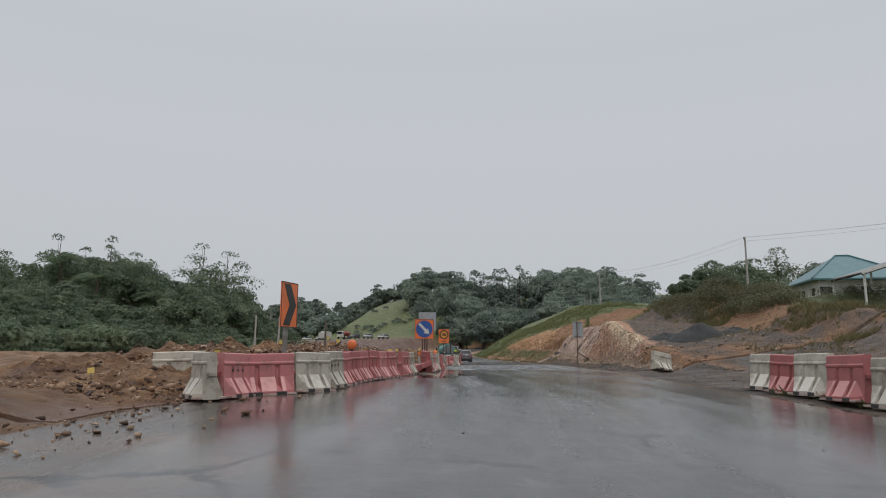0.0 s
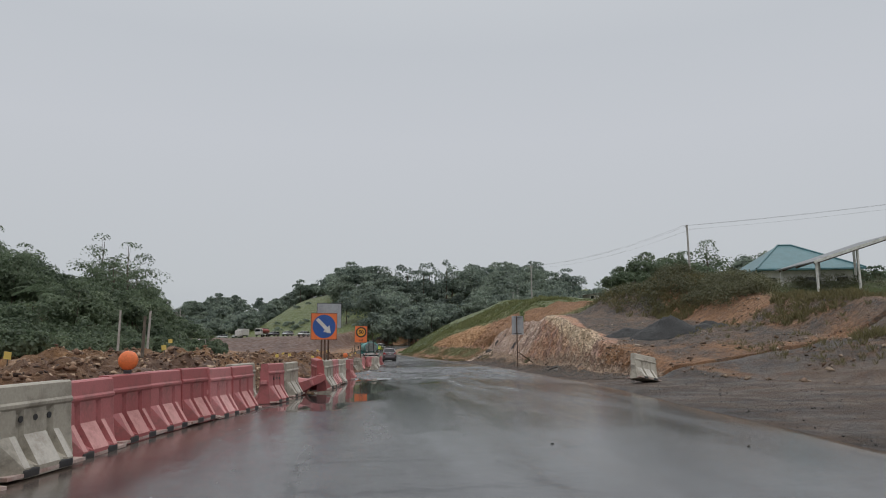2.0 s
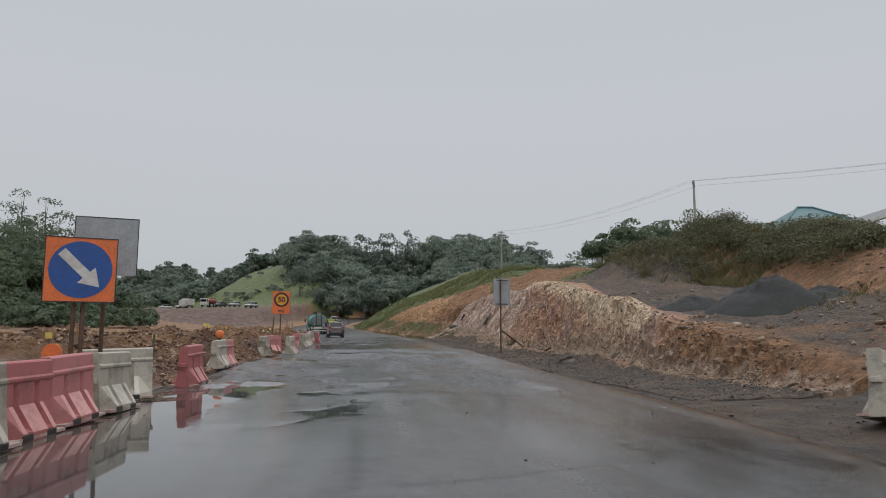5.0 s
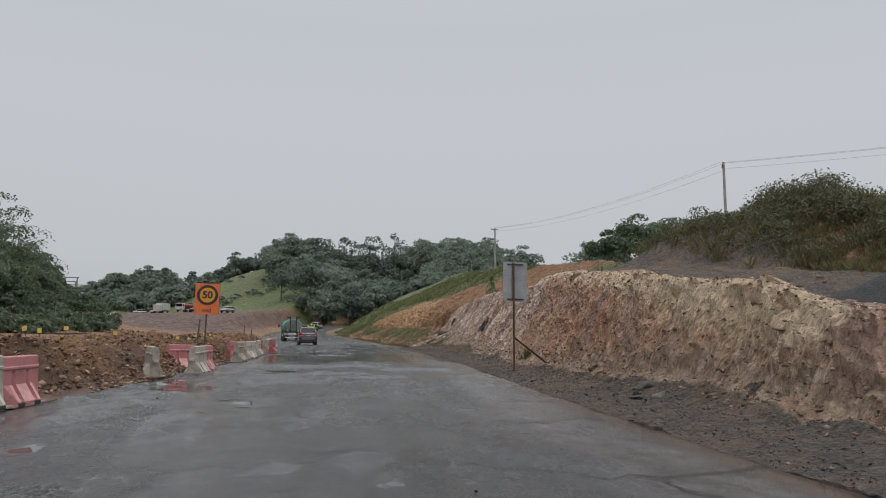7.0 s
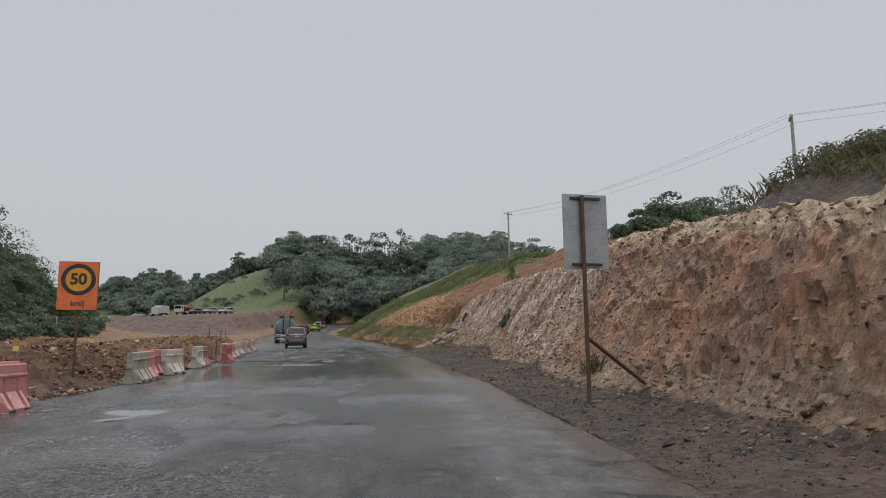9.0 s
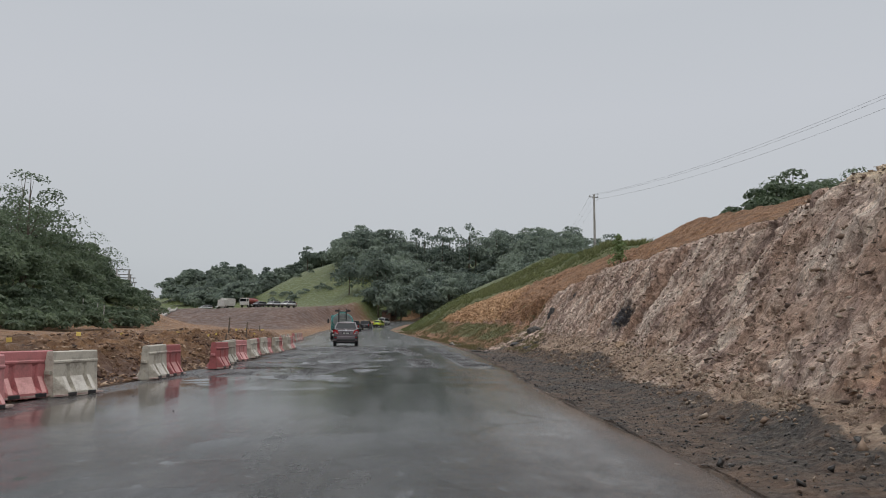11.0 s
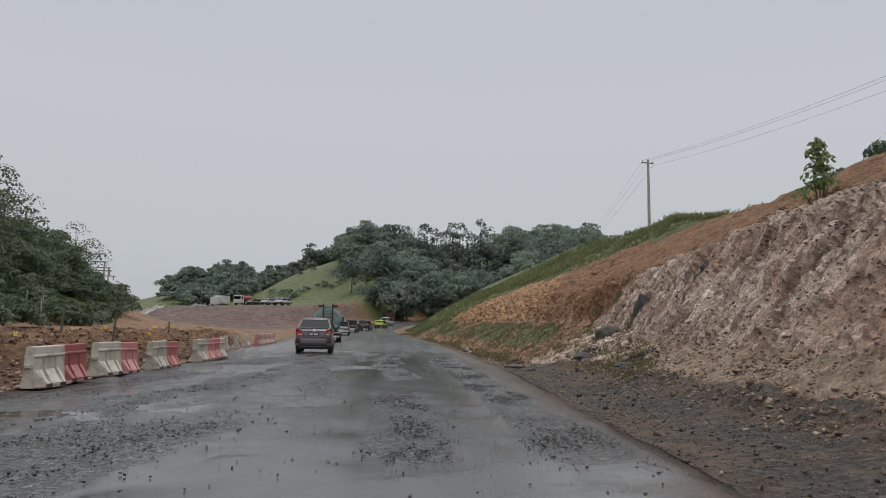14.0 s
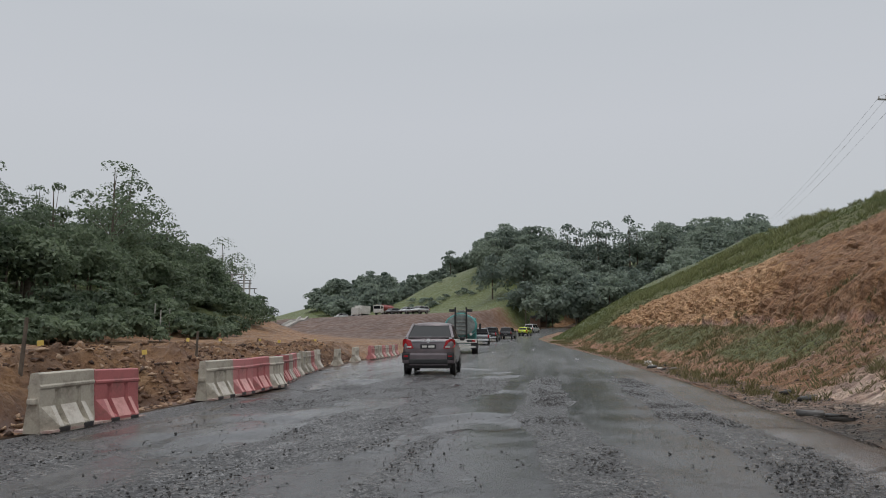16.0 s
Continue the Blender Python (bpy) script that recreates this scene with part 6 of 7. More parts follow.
flasher(-1.99, 21.87, 0.74)
flasher(-0.25, 46.1, 0.76)
TAG = plain("yellow_tag", (0.75, 0.55, 0.14), 0.5)
tag_src = None
for k in range(34):
    y = 17.5 + 3.1 * k + float(rng.normal(0, 0.8))
    x = float(np.interp(y, [r[0] for r in LEFT], [r[1] for r in LEFT])) - 1.5 - 2.2 * float(rng.random())
    m = pose(x, y, height(x, y), float(rng.normal(0, 6)), float(rng.normal(0, 6)), float(rng.normal(0, 25)))
    if tag_src is None:
        tag_src = empty("survey_tag", m)
        part("stake", one_rod((0, 0, -0.1), (0, 0, 0.2), 0.008, seg=6), BARK, tag_src)
        part("plate", one_box(0, -0.012, 0.17, 0.11, 0.01, 0.10, 0.002), TAG, tag_src)
        tagged(tag_src, "small yellow tag on a stake in the earth heap", "marker", "survey tags")
    else:
        copy_thing(tag_src, m)
pole_src = None
for x, y, h in ((-3.6, 27.5, 1.1), (-0.9, 41.5, 1.3), (-0.2, 63.5, 1.0), (0.5, 81.5, 0.9), (-0.9, 88.0, 1.2), (-0.6, 90.5, 1.0), (-1.2, 97.0, 1.0)):
    z = height(x, y)
    if pole_src is None:
        pole_src = empty("timber_stake", pose(x, y, z))
        part("shaft", one_rod((0, 0, -0.3), (0.02, 0, 0.75), 0.035, 0.028, 7), BARK, pole_src)
        tagged(pole_src, "dark weathered timber stake in the heap", "stake", "timber stakes")
    else:
        copy_thing(pole_src, pose(x, y, z, 0, 3, 40 * x))

# ---- power poles and wires ----
def power_pole(x, y, top_z, arm_yaw, label):
    z0 = height(x, y)
    h = top_z - z0
    t = empty("power_pole", pose(x, y, z0, 0, 0, arm_yaw))
    part("shaft", one_rod((0, 0, -0.8), (0, 0, h), 0.14, 0.09, 10), CONCRETE, t)
    arm = part("crossarm", one_box(0, 0.08, h - 0.25, 1.1, 0.08, 0.09, 0.01), GALV, t)
    for k in (-0.48, 0, 0.48):
        part("insulator", one_rod((k, 0.08, h - 0.2), (k, 0.08, h - 0.06), 0.04, 0.025), CONCRETE, arm)
    return tagged(t, label, "power pole", "power poles")


POLES = [(75, 52, 17.0), (34.6, 81.9, 14.3), (27.3, 122.4, 15.2), (40, 196, 17.5), (56, 262, 26)]
for (x, y, z), yaw in zip(POLES, (50, 60, 15, -15, -15)):
    power_pole(x, y, z, yaw, "grey concrete power pole with a short crossarm")


def span(a, b, sag, offs, name="power_line"):
    cu = bpy.data.curves.new(name, "CURVE")
    cu.dimensions, cu.bevel_depth, cu.bevel_resolution = "3D", 0.007, 0
    for ox, oz in offs:
        sp = cu.splines.new("POLY")
        sp.points.add(20)
        for i in range(21):
            f = i / 20
            p = Vector(a).lerp(Vector(b), f)
            sp.points[i].co = (p.x + ox, p.y, p.z + oz - sag * 4 * f * (1 - f), 1)
    cu.materials.append(WIRE)
    ob = new(name, cu)
    dg = bpy.context.evaluated_depsgraph_get()
    me = bpy.data.meshes.new_from_object(ob.evaluated_get(dg))
    bpy.data.objects.remove(ob)
    return tagged(new(name, me), "thin black power lines strung between the poles", "cable", "power lines")


for (x0, y0, z0), (x1, y1, z1) in zip(POLES, POLES[1:]):
    span((x0, y0, z0 - 0.1), (x1, y1, z1 - 0.1), 0.9, ((-0.4, 0.05), (0.05, 0.05), (0.4, -0.35)))


def twin_pole(x, y, top_z, wide):
    z0 = height(x, y)
    h = top_z - z0
    t = empty("twin_power_pole", pose(x, y, z0, 0, 0, 8))
    for s in (-1, 1):
        part("shaft", one_rod((s * wide, 0, -0.8), (s * wide, 0, h), 0.2, 0.15, 8), CONCRETE, t)
    for zz, w in ((h, 1.0), (h - 1.7, 1.9), (h - 3.8, 1.6)):
        part("crossarm", one_box(0, 0.15, zz, wide * 2 * w + 0.6, 0.16, 0.18), GALV, t)
    for s in (-1, 1):
        part("insulator", one_rod((s * wide * 1.8, 0.15, h - 2.6), (s * wide * 1.8, 0.15, h - 1.8), 0.09), CONCRETE, t)
    return tagged(t, "tall grey twin-leg power pole with crossarms", "power pole", "twin poles")


twin_pole(-50.5, 203, 13.4, 1.2)
twin_pole(-54.3, 214, 13.2, 1.2)
POSTS = ((-38.4, 160, 6.4), (-33, 150, 7.0), (-35.4, 151, 7.0), (-28, 140, 5.4), (-12.5, 51.9, 2.6), (-10.7, 50.9, 2.6))
post_src = None
for x, y, top_z in POSTS:
    z0 = height(x, y)
    if post_src is None:
        post_src = empty("bare_post", pose(x, y, z0))
        part("shaft", one_rod((0, 0, -0.5), (0.03, 0, top_z - z0), 0.075, 0.055, 7), CONCRETE, post_src)
        tagged(post_src, "thin bare grey post standing before the wood", "post", "bare posts")
    else:
        copy_thing(post_src, pose(x, y, z0 - 0.2, 0, float(rng.normal(0, 1.5)), 30 * x))

# ---- house, shed and hut on the rise ----
TEAL = paint("teal_roof_sheet", (0.075, 0.18, 0.20), (0.05, 0.125, 0.14), 0.4, 1.5, 0.05)
WALL = paint("house_wall", (0.62, 0.60, 0.56), (0.42, 0.40, 0.36), 0.8, 0.8, 0.1)
PANE = plain("dark_pane", (0.02, 0.022, 0.025), 0.1)
hz = 6.6
t = empty("house", pose(45.2, 81.5, hz, 0, 0, -10))
part("wall", one_box(0.3, 0, 1.1, 8.8, 8.4, 3.0, 0.02), WALL, t)
bm = bmesh.new()
ev = [bm.verts.new(p) for p in ((-5.0, -5.0, 2.45), (5.6, -5.0, 2.45), (5.6, 5.0, 2.45), (-5.0, 5.0, 2.45))]
lo = [bm.verts.new((v.co.x, v.co.y, 2.3)) for v in ev]
r0, r1 = bm.verts.new((-0.7, 0, 5.5)), bm.verts.new((0.7, 0, 5.5))
for f in ((ev[0], ev[1], r1, r0), (ev[1], ev[2], r1), (ev[2], ev[3], r0, r1), (ev[3], ev[0], r0), (lo[3], lo[2], lo[1], lo[0]),
          (ev[0], lo[0], lo[1], ev[1]), (ev[1], lo[1], lo[2], ev[2]), (ev[2], lo[2], lo[3], ev[3]), (ev[3], lo[3], lo[0], ev[0])):
    bm.faces.new(f)
roof = part("roof", bm, TEAL, t, "teal sheet-metal hip roof")
for a, b in (((-5.0, -5.0, 2.48), (-0.7, 0, 5.53)), ((5.6, -5.0, 2.48), (0.7, 0, 5.53)), ((-0.7, 0, 5.54), (0.7, 0, 5.54))):
    part("ridge_cap", one_rod(a, b, 0.1, seg=6), TEAL, roof)
for x in (-3.4, 0.6, 3.6):
    w = part("window", one_box(x, -4.22, 1.2, 1.3, 0.08, 1.0), WHITE, t)
    part("pane", one_box(x, -4.25, 1.2, 1.14, 0.05, 0.84), PANE, w)
    w = part("window", one_box(-4.12, x * 0.8, 1.2, 0.08, 1.2, 1.0), WHITE, t)
    part("pane", one_box(-4.15, x * 0.8, 1.2, 0.05, 1.04, 0.84), PANE, w)
tagged(t, "pale single-storey house with a teal hip roof", "house")
t = empty("car_shed", pose(42.1, 69.5, 6.25, 0, 0, -5))
bm = bmesh.new()
box(bm, 0.3, 0, 3.35, 8.6, 6.5, 0.10, 0, Matrix.Rotation(radians(-17.7), 4, "Y"))
part("roof", bm, paint("grey_roof_sheet", (0.22, 0.23, 0.24), (0.12, 0.12, 0.12), 0.5, 2, 0.05), t)
for x in (-3.4, 0.2, 3.6):
    for y in (-2.9, 2.9):
        part("pillar", one_box(x, y, (3.2 + 0.32 * x - 1.2) / 2, 0.16, 0.16, 3.2 + 0.32 * x + 1.2), WHITE, t)
bm = bmesh.new()
box(bm, 0.3, -3.28, 3.33, 8.6, 0.05, 0.24, 0, Matrix.Rotation(radians(-17.7), 4, "Y"))
part("fascia", bm, WHITE, t, "pale fascia board")
for y in (-2.9, 0, 2.9):
    bm = bmesh.new()
    box(bm, 0.3, y, 3.2, 8.2, 0.08, 0.2, 0, Matrix.Rotation(radians(-17.7), 4, "Y"))
    part("rafter", bm, RUST, t)
tagged(t, "open shed with a sloping grey sheet roof", "shed")
t = empty("field_hut", pose(38.0, 124.4, 8.9, 0, 0, 20))
part("wall", one_box(0, 0, 0.5, 2.2, 1.8, 2.0), WALL, t)
part("roof", one_box(-0.2, 0, 1.62, 3.2, 2.4, 0.08, 0, Matrix.Rotation(radians(-8), 4, "Y")), RUST, t)
part("door", one_box(-0.5, -0.92, 0.45, 0.7, 0.05, 1.7), PANE, t)
tagged(t, "small whitewashed hut with a rusty sheet roof", "hut")

# ---- the concrete chute on the red bank, heaps and litter ----
bm = bmesh.new()
a, b = Vector((-50, 221, 0)), Vector((-55, 252, 0))
rows = []
for i in range(21):
    p = a.lerp(b, i / 20)
    z = height(p.x, p.y) + 0.12
    rows.append([bm.verts.new((p.x + o, p.y, z + dz)) for o, dz in ((-1.2, -0.4), (-1.2, 0.5), (-0.85, 0.5), (-0.7, 0.1), (0.7, 0.1), (0.85, 0.5), (1.2, 0.5), (1.2, -0.4))])
for r0, r1 in zip(rows, rows[1:]):
    for i in range(7):
        bm.faces.new((r0[i], r0[i + 1], r1[i + 1], r1[i]))
ch = part("drain_chute", bm, CONCRETE, None)
tagged(ch, "pale concrete drain chute running down the red bank", "drain")


def gravel_heap(x, y, w, h):
    th, rr = np.meshgrid(np.linspace(0, math.tau, 49), np.linspace(0, 1, 22))
    X = x + w * rr * np.cos(th)
    Y = y + w * 0.8 * rr * np.sin(th)
    Z = land(X, Y)[0] - 0.08 + h * (1 - rr) ** 0.8 * (1 + 0.25 * fbm(X * 2, Y * 2, 3, 14.0)) + 0.12 * fbm(X * 4, Y * 4, 3, 15.0) * (1 - rr)
    return tagged(grid_object("spoil_mound", X, Y, Z, HEAP), "dark mound of wet road gravel on the shelf", "mound", "dark mounds")


HEAP, nt, bb = base("dark_gravel", 0.7)
nt.links.new(ramped(nt, noise_of(nt, coords(nt, "World"), 22, 5), [(0.35, (0.008, 0.008, 0.008)), (0.6, (0.02, 0.02, 0.02)), (0.75, (0.06, 0.058, 0.055))]), bb.inputs["Base Color"])
bumped(nt, bb, noise_of(nt, coords(nt, "World"), 30, 4), 1.0, 0.04)
gravel_heap(14.0, 42.9, 1.7, 0.95)
gravel_heap(12.9, 44.6, 1.2, 0.5)
gravel_heap(16.5, 44.0, 1.4, 0.45)
t = stones("shoulder_lumps", np.array([9.6, 9.75, 9.9, 9.5]), np.array([46.6, 46.9, 46.4, 47.2]), np.array([0.06, 0.06, 0.07, 0.05]), np.array([0.14, 0.11, 0.1, 0.08]), CHIP)
tagged(t, "lumps of broken black asphalt on the shoulder", "rubble", kind="stuff")
n = 40
py = 86 + 24 * rng.random(n)
px = lerp_rows(py, RIGHT) + 0.4 + 0.9 * rng.random(n)
t = stones("broken_slabs", px[:14], py[:14], land(px[:14], py[:14])[0] + 0.05, np.full(14, 0.22), CHIP, 0.3)
tagged(t, "broken dark slabs of asphalt along the verge", "rubble", kind="stuff")

TRIM_DARK = plain("dark_steel", (0.03, 0.03, 0.032), 0.5)


def on_ground(x, y, yaw):
    return pose(x, y, height(x, y) - 0.02, 0, 0, yaw)


def boulder(x, y, z, sx, sy, sz, yaw, seed, mat, label):
    """A rough block with broken faces, half sunk."""
    bm = bmesh.new()
    bmesh.ops.create_icosphere(bm, subdivisions=3, radius=1.0)
    for v in bm.verts:
        p = v.co.copy()
        k = 1 + 0.35 * noise.noise(p * 1.3 + Vector((seed, 0, 0))) + 0.14 * noise.noise(p * 4 + Vector((0, seed, 0)))
        flat = max(abs(p.x), abs(p.y), abs(p.z))
        v.co = p * k * (0.85 + 0.1 / flat)
    bmesh.ops.transform(bm, matrix=Matrix.Diagonal((sx, sy, sz, 1)), verts=bm.verts)
    ob = part("boulder", bm, mat, None)
    ob.matrix_world = pose(x, y, z, 0, 0, yaw)
    return tagged(ob, label, "boulder")


DARK_ROCK = stone_material("dark_rock", [(0.0, (0.06, 0.055, 0.05)), (1.0, (0.10, 0.09, 0.08))])
PALE_ROCK = stone_material("pale_rock", [(0.0, (0.36, 0.25, 0.165)), (1.0, (0.48, 0.36, 0.25))])
for x, y, sx, sy, sz, yaw, seed, mat, label in ((14.8, 92.2, 0.85, 0.36, 0.3, 100, 4.4, DARK_ROCK, "long dark boulder fallen at the foot of the cut"), (14.1, 94.0, 0.26, 0.2, 0.15, 40, 7.0, PALE_ROCK, "pale orange boulder beside the dark one"),
                                         (13.5, 73.9, 0.2, 0.15, 0.13, 30, 9.0, PALE_ROCK, "pale block of rock lying on the talus"), (12.9, 76.5, 0.14, 0.12, 0.1, 70, 11.0, PALE_ROCK, "pale broken block on the talus"),
                                         (10.2, 47.4, 0.3, 0.2, 0.12, 20, 5.0, DARK_ROCK, "black lump of broken asphalt on the shoulder"), (10.35, 49.3, 0.2, 0.15, 0.1, 60, 6.0, DARK_ROCK, "small black lump of asphalt on the shoulder")):
    boulder(x, y, height(x, y) + sz * 0.15, sx, sy, sz, yaw, seed, mat, label)
COAL_ROCK = stone_material("coal_rock", [(0.0, (0.032, 0.031, 0.032)), (1.0, (0.085, 0.08, 0.08))])
for x, y, z, sx, sy, sz, yaw, seed, label in ((15.6, 91.4, 1.75, 0.2, 0.34, 0.5, 20, 12.0, "upright black crag of coaly rock in the cut face"), (15.3, 89.7, 1.2, 0.16, 0.24, 0.26, 50, 14.0, "black coaly rock at the foot of the face"),
                                               (13.6, 90.5, 0.42, 0.75, 0.5, 0.16, 80, 15.0, "low black mound of coaly spoil on the talus"), (13.4, 85.8, 0.3, 0.6, 0.45, 0.14, 60, 16.0, "low black mound of coaly spoil beside the shoulder")):
    boulder(x, y, max(z, height(x, y) - 0.1), sx, sy, sz, yaw, seed, COAL_ROCK, label)
n = 2600
spot = rng.integers(0, 2, n)
px, py = np.array([13.6, 13.4])[spot] + rng.normal(0, 0.45, n), np.array([90.5, 85.8])[spot] + rng.normal(0, 0.8, n)
size = 0.008 + 0.05 * rng.random(n) ** 4
tagged(stones("coaly_scree", px, py, land(px, py)[0] + 0.12 * np.exp(-((px - 13.5) / 0.45) ** 2 - ((py - np.array([90.5, 85.8])[spot]) / 0.6) ** 2) + size * 0.2, size, COAL_ROCK), "black broken scree round the coaly mounds", "rubble", kind="stuff")


def litter(x, y, size, seed):
    """A crumpled plastic bag."""
    bm = bmesh.new()
    bmesh.ops.create_icosphere(bm, subdivisions=3, radius=1.0)
    for v in bm.verts:
        v.co *= 0.7 + 0.6 * abs(noise.noise(v.co * 2.2 + Vector((seed, seed, 0))))
    bmesh.ops.transform(bm, matrix=Matrix.Diagonal((size, size * 0.6, size * 0.4, 1)), verts=bm.verts)
    ob = part("plastic_bag", bm, WHITE, None)
    ob.matrix_world = pose(x, y, height(x, y) + size * 0.2, 0, 0, 50 * seed)
    return tagged(ob, "crumpled white plastic bag on the verge", "litter", "litter on the verge")


for x, y, size, seed in ((11.75, 110.5, 0.22, 1.0), (11.9, 112.5, 0.3, 2.0), (11.7, 108.0, 0.14, 3.0)):
    litter(x, y, size, seed)
t = empty("pipe_stack", on_ground(5.5, 247, 78))
for k in range(11):
    part("pipe", one_rod((-4.5 + 0.3 * (k % 3), -0.9 + 0.42 * (k % 5), 2.4 + 0.32 * (k // 5)), (5.0 - 0.5 * (k % 4), -0.9 + 0.42 * (k % 5), 1.3 + 0.32 * (k // 5)), 0.14, seg=8), TRIM_DARK, t)
for x in (-3.4, 3.2):
    part("trestle", one_box(x, 0, 0.75 + (0.45 if x < 0 else 0), 0.3, 2.4, 1.5 + (0.9 if x < 0 else 0), 0.03), RUST, t)
tagged(t, "stack of long dark pipes on rusty trestles", "pipe stack")

# ---- vehicles ----
def car_paint(name, colour, rough=0.28, metal=0.5):
    m, nt, b = base(name, rough, metal)
    dirt = ramped(nt, noise_of(nt, coords(nt), 3.0, 7, 0.7), [(0.4, tuple(c * 0.75 + 0.01 for c in colour)), (0.65, colour)])
    nt.links.new(dirt, b.inputs["Base Color"])
    b.inputs["Coat Weight"].default_value = 0.6
    b.inputs["Coat Roughness"].default_value = 0.08
    return m


TINT = plain("tinted_glass", (0.014, 0.015, 0.017), 0.06)
TINT.node_tree.nodes["Principled BSDF"].inputs["Specular IOR Level"].default_value = 0.22
LAMP_RED = plain("red_lens", (0.42, 0.015, 0.02), 0.15)
LAMP_CLEAR = plain("clear_lens", (0.55, 0.5, 0.48), 0.12)
CHROME = plain("chrome", (0.8, 0.8, 0.81), 0.32, 1.0)
TRIM = plain("black_trim", (0.02, 0.02, 0.021), 0.5)
RIM = plain("alloy_rim", (0.4, 0.4, 0.41), 0.35, 0.9)


def loft(rings, close=True):
    """Skin over rings of points, ends closed."""
    bm = bmesh.new()
    vs = [[bm.verts.new(p) for p in r] for r in rings]
    n = len(vs[0])
    for a, b in zip(vs, vs[1:]):
        for i in range(n if close else n - 1):
            bm.faces.new((a[i], a[(i + 1) % n], b[(i + 1) % n], b[i]))
    if close:
        bm.faces.new(vs[0])
        bm.faces.new(list(reversed(vs[-1])))
    bmesh.ops.recalc_face_normals(bm, faces=bm.faces)
    return bm


def body_ring(y, zb, zt, w):
    """Half-round car section at y: sill, flank, shoulder, deck."""
    h = zt - zb
    right = [(w * 0.82, zb), (w * 0.97, zb + h * 0.18), (w, zb + h * 0.45), (w * 0.985, zb + h * 0.72), (w * 0.93, zb + h * 0.92), (w * 0.80, zt)]
    return [(x, y, z) for x, z in right] + [(0, y, zt + 0.012)] + [(-x, y, z) for x, z in reversed(right)]


def wheel(parent, x, y, r, w):
    ty = part("wheel", one_rod((x - w / 2, y, r), (x + w / 2, y, r), r, seg=28), RUBBER, parent)
    s = 1 if x > 0 else -1
    part("rim", one_rod((x + s * (w / 2 - 0.01), y, r), (x + s * (w / 2 + 0.012), y, r), r * 0.66, r * 0.6, seg=20), RIM, ty)
    bm = bmesh.new()
    for k in range(5):
        a = k * math.tau / 5
        rod(bm, (x + s * (w / 2 + 0.016), y, r), (x + s * (w / 2 + 0.016), y + r * 0.55 * math.cos(a), r + r * 0.55 * math.sin(a)), 0.02, seg=5)
    part("spokes", bm, TRIM, ty)
    return ty


def cabin(parent, paint_mat, y0, y1, y2, y3, zb, zr, wb, wr):
    """Glass house between belt and roof, with painted roof and posts. y0..y3: rear foot, rear roof, front roof, front foot."""
    def quad(name, pts, mat, inset=0.0):
        bm = bmesh.new()
        f = bm.faces.new([bm.verts.new(p) for p in pts])
        r = bmesh.ops.extrude_face_region(bm, geom=[f])
        c = Vector((0, (y0 + y3) / 2, (zb + zr) / 2 - 0.3))
        for v in [g for g in r["geom"] if isinstance(g, bmesh.types.BMVert)]:
            v.co += (c - v.co).normalized() * 0.03
        bmesh.ops.recalc_face_normals(bm, faces=bm.faces)
        return part(name, bm, mat, parent)
    A, B, C, D = (wb, y0, zb), (wr, y1, zr), (wr, y2, zr), (wb, y3, zb)
    mirror = lambda p: (-p[0], p[1], p[2])
    quad("rear_window", [A, B, mirror(B), mirror(A)], TINT)
    quad("windscreen", [D, C, mirror(C), mirror(D)], TINT)
    quad("side_window", [A, B, C, D], TINT)
    quad("side_window", [mirror(A), mirror(B), mirror(C), mirror(D)], TINT)
    bm = bmesh.new()
    rings = []
    for y, z, w in ((y1 - 0.05, zr - 0.005, wr), (y1 + 0.2, zr + 0.035, wr + 0.01), ((y1 + y2) / 2, zr + 0.05, wr + 0.015), (y2 - 0.2, zr + 0.035, wr + 0.01), (y2 + 0.05, zr - 0.005, wr)):
        rings.append([(-w - 0.01, y, z - 0.07), (-w * 0.93, y, z - 0.018), (-w * 0.75, y, z + 0.012), (-w * 0.35, y, z + 0.03), (0, y, z + 0.035), (w * 0.35, y, z + 0.03), (w * 0.75, y, z + 0.012), (w * 0.93, y, z - 0.018), (w + 0.01, y, z - 0.07), (0, y, z - 0.06)])
    bm.free()
    part("roof", loft(rings), paint_mat, parent, smooth_it=True)
    for s in (-1, 1):
        for a, b, r in ((A, B, 0.045), (D, C, 0.035), ((wb, (y0 + y3) / 2, zb), (wr, (y1 + y2) / 2, zr), 0.03)):
            part("pillar", one_rod((s * a[0], a[1], a[2] - 0.02), (s * b[0], b[1], b[2] + 0.005), r, seg=6), paint_mat, parent)


def number_plate(parent, y, z, w=0.46):
    p = part("number_plate", one_box(0, y, z, w, 0.015, 0.13, 0.004), TRIM, parent)
    for x, ww in ((-0.12, 0.15), (0.1, 0.19)):
        part("plate_bar", one_box(x, y - 0.009, z, ww, 0.004, 0.06), WHITE, p)


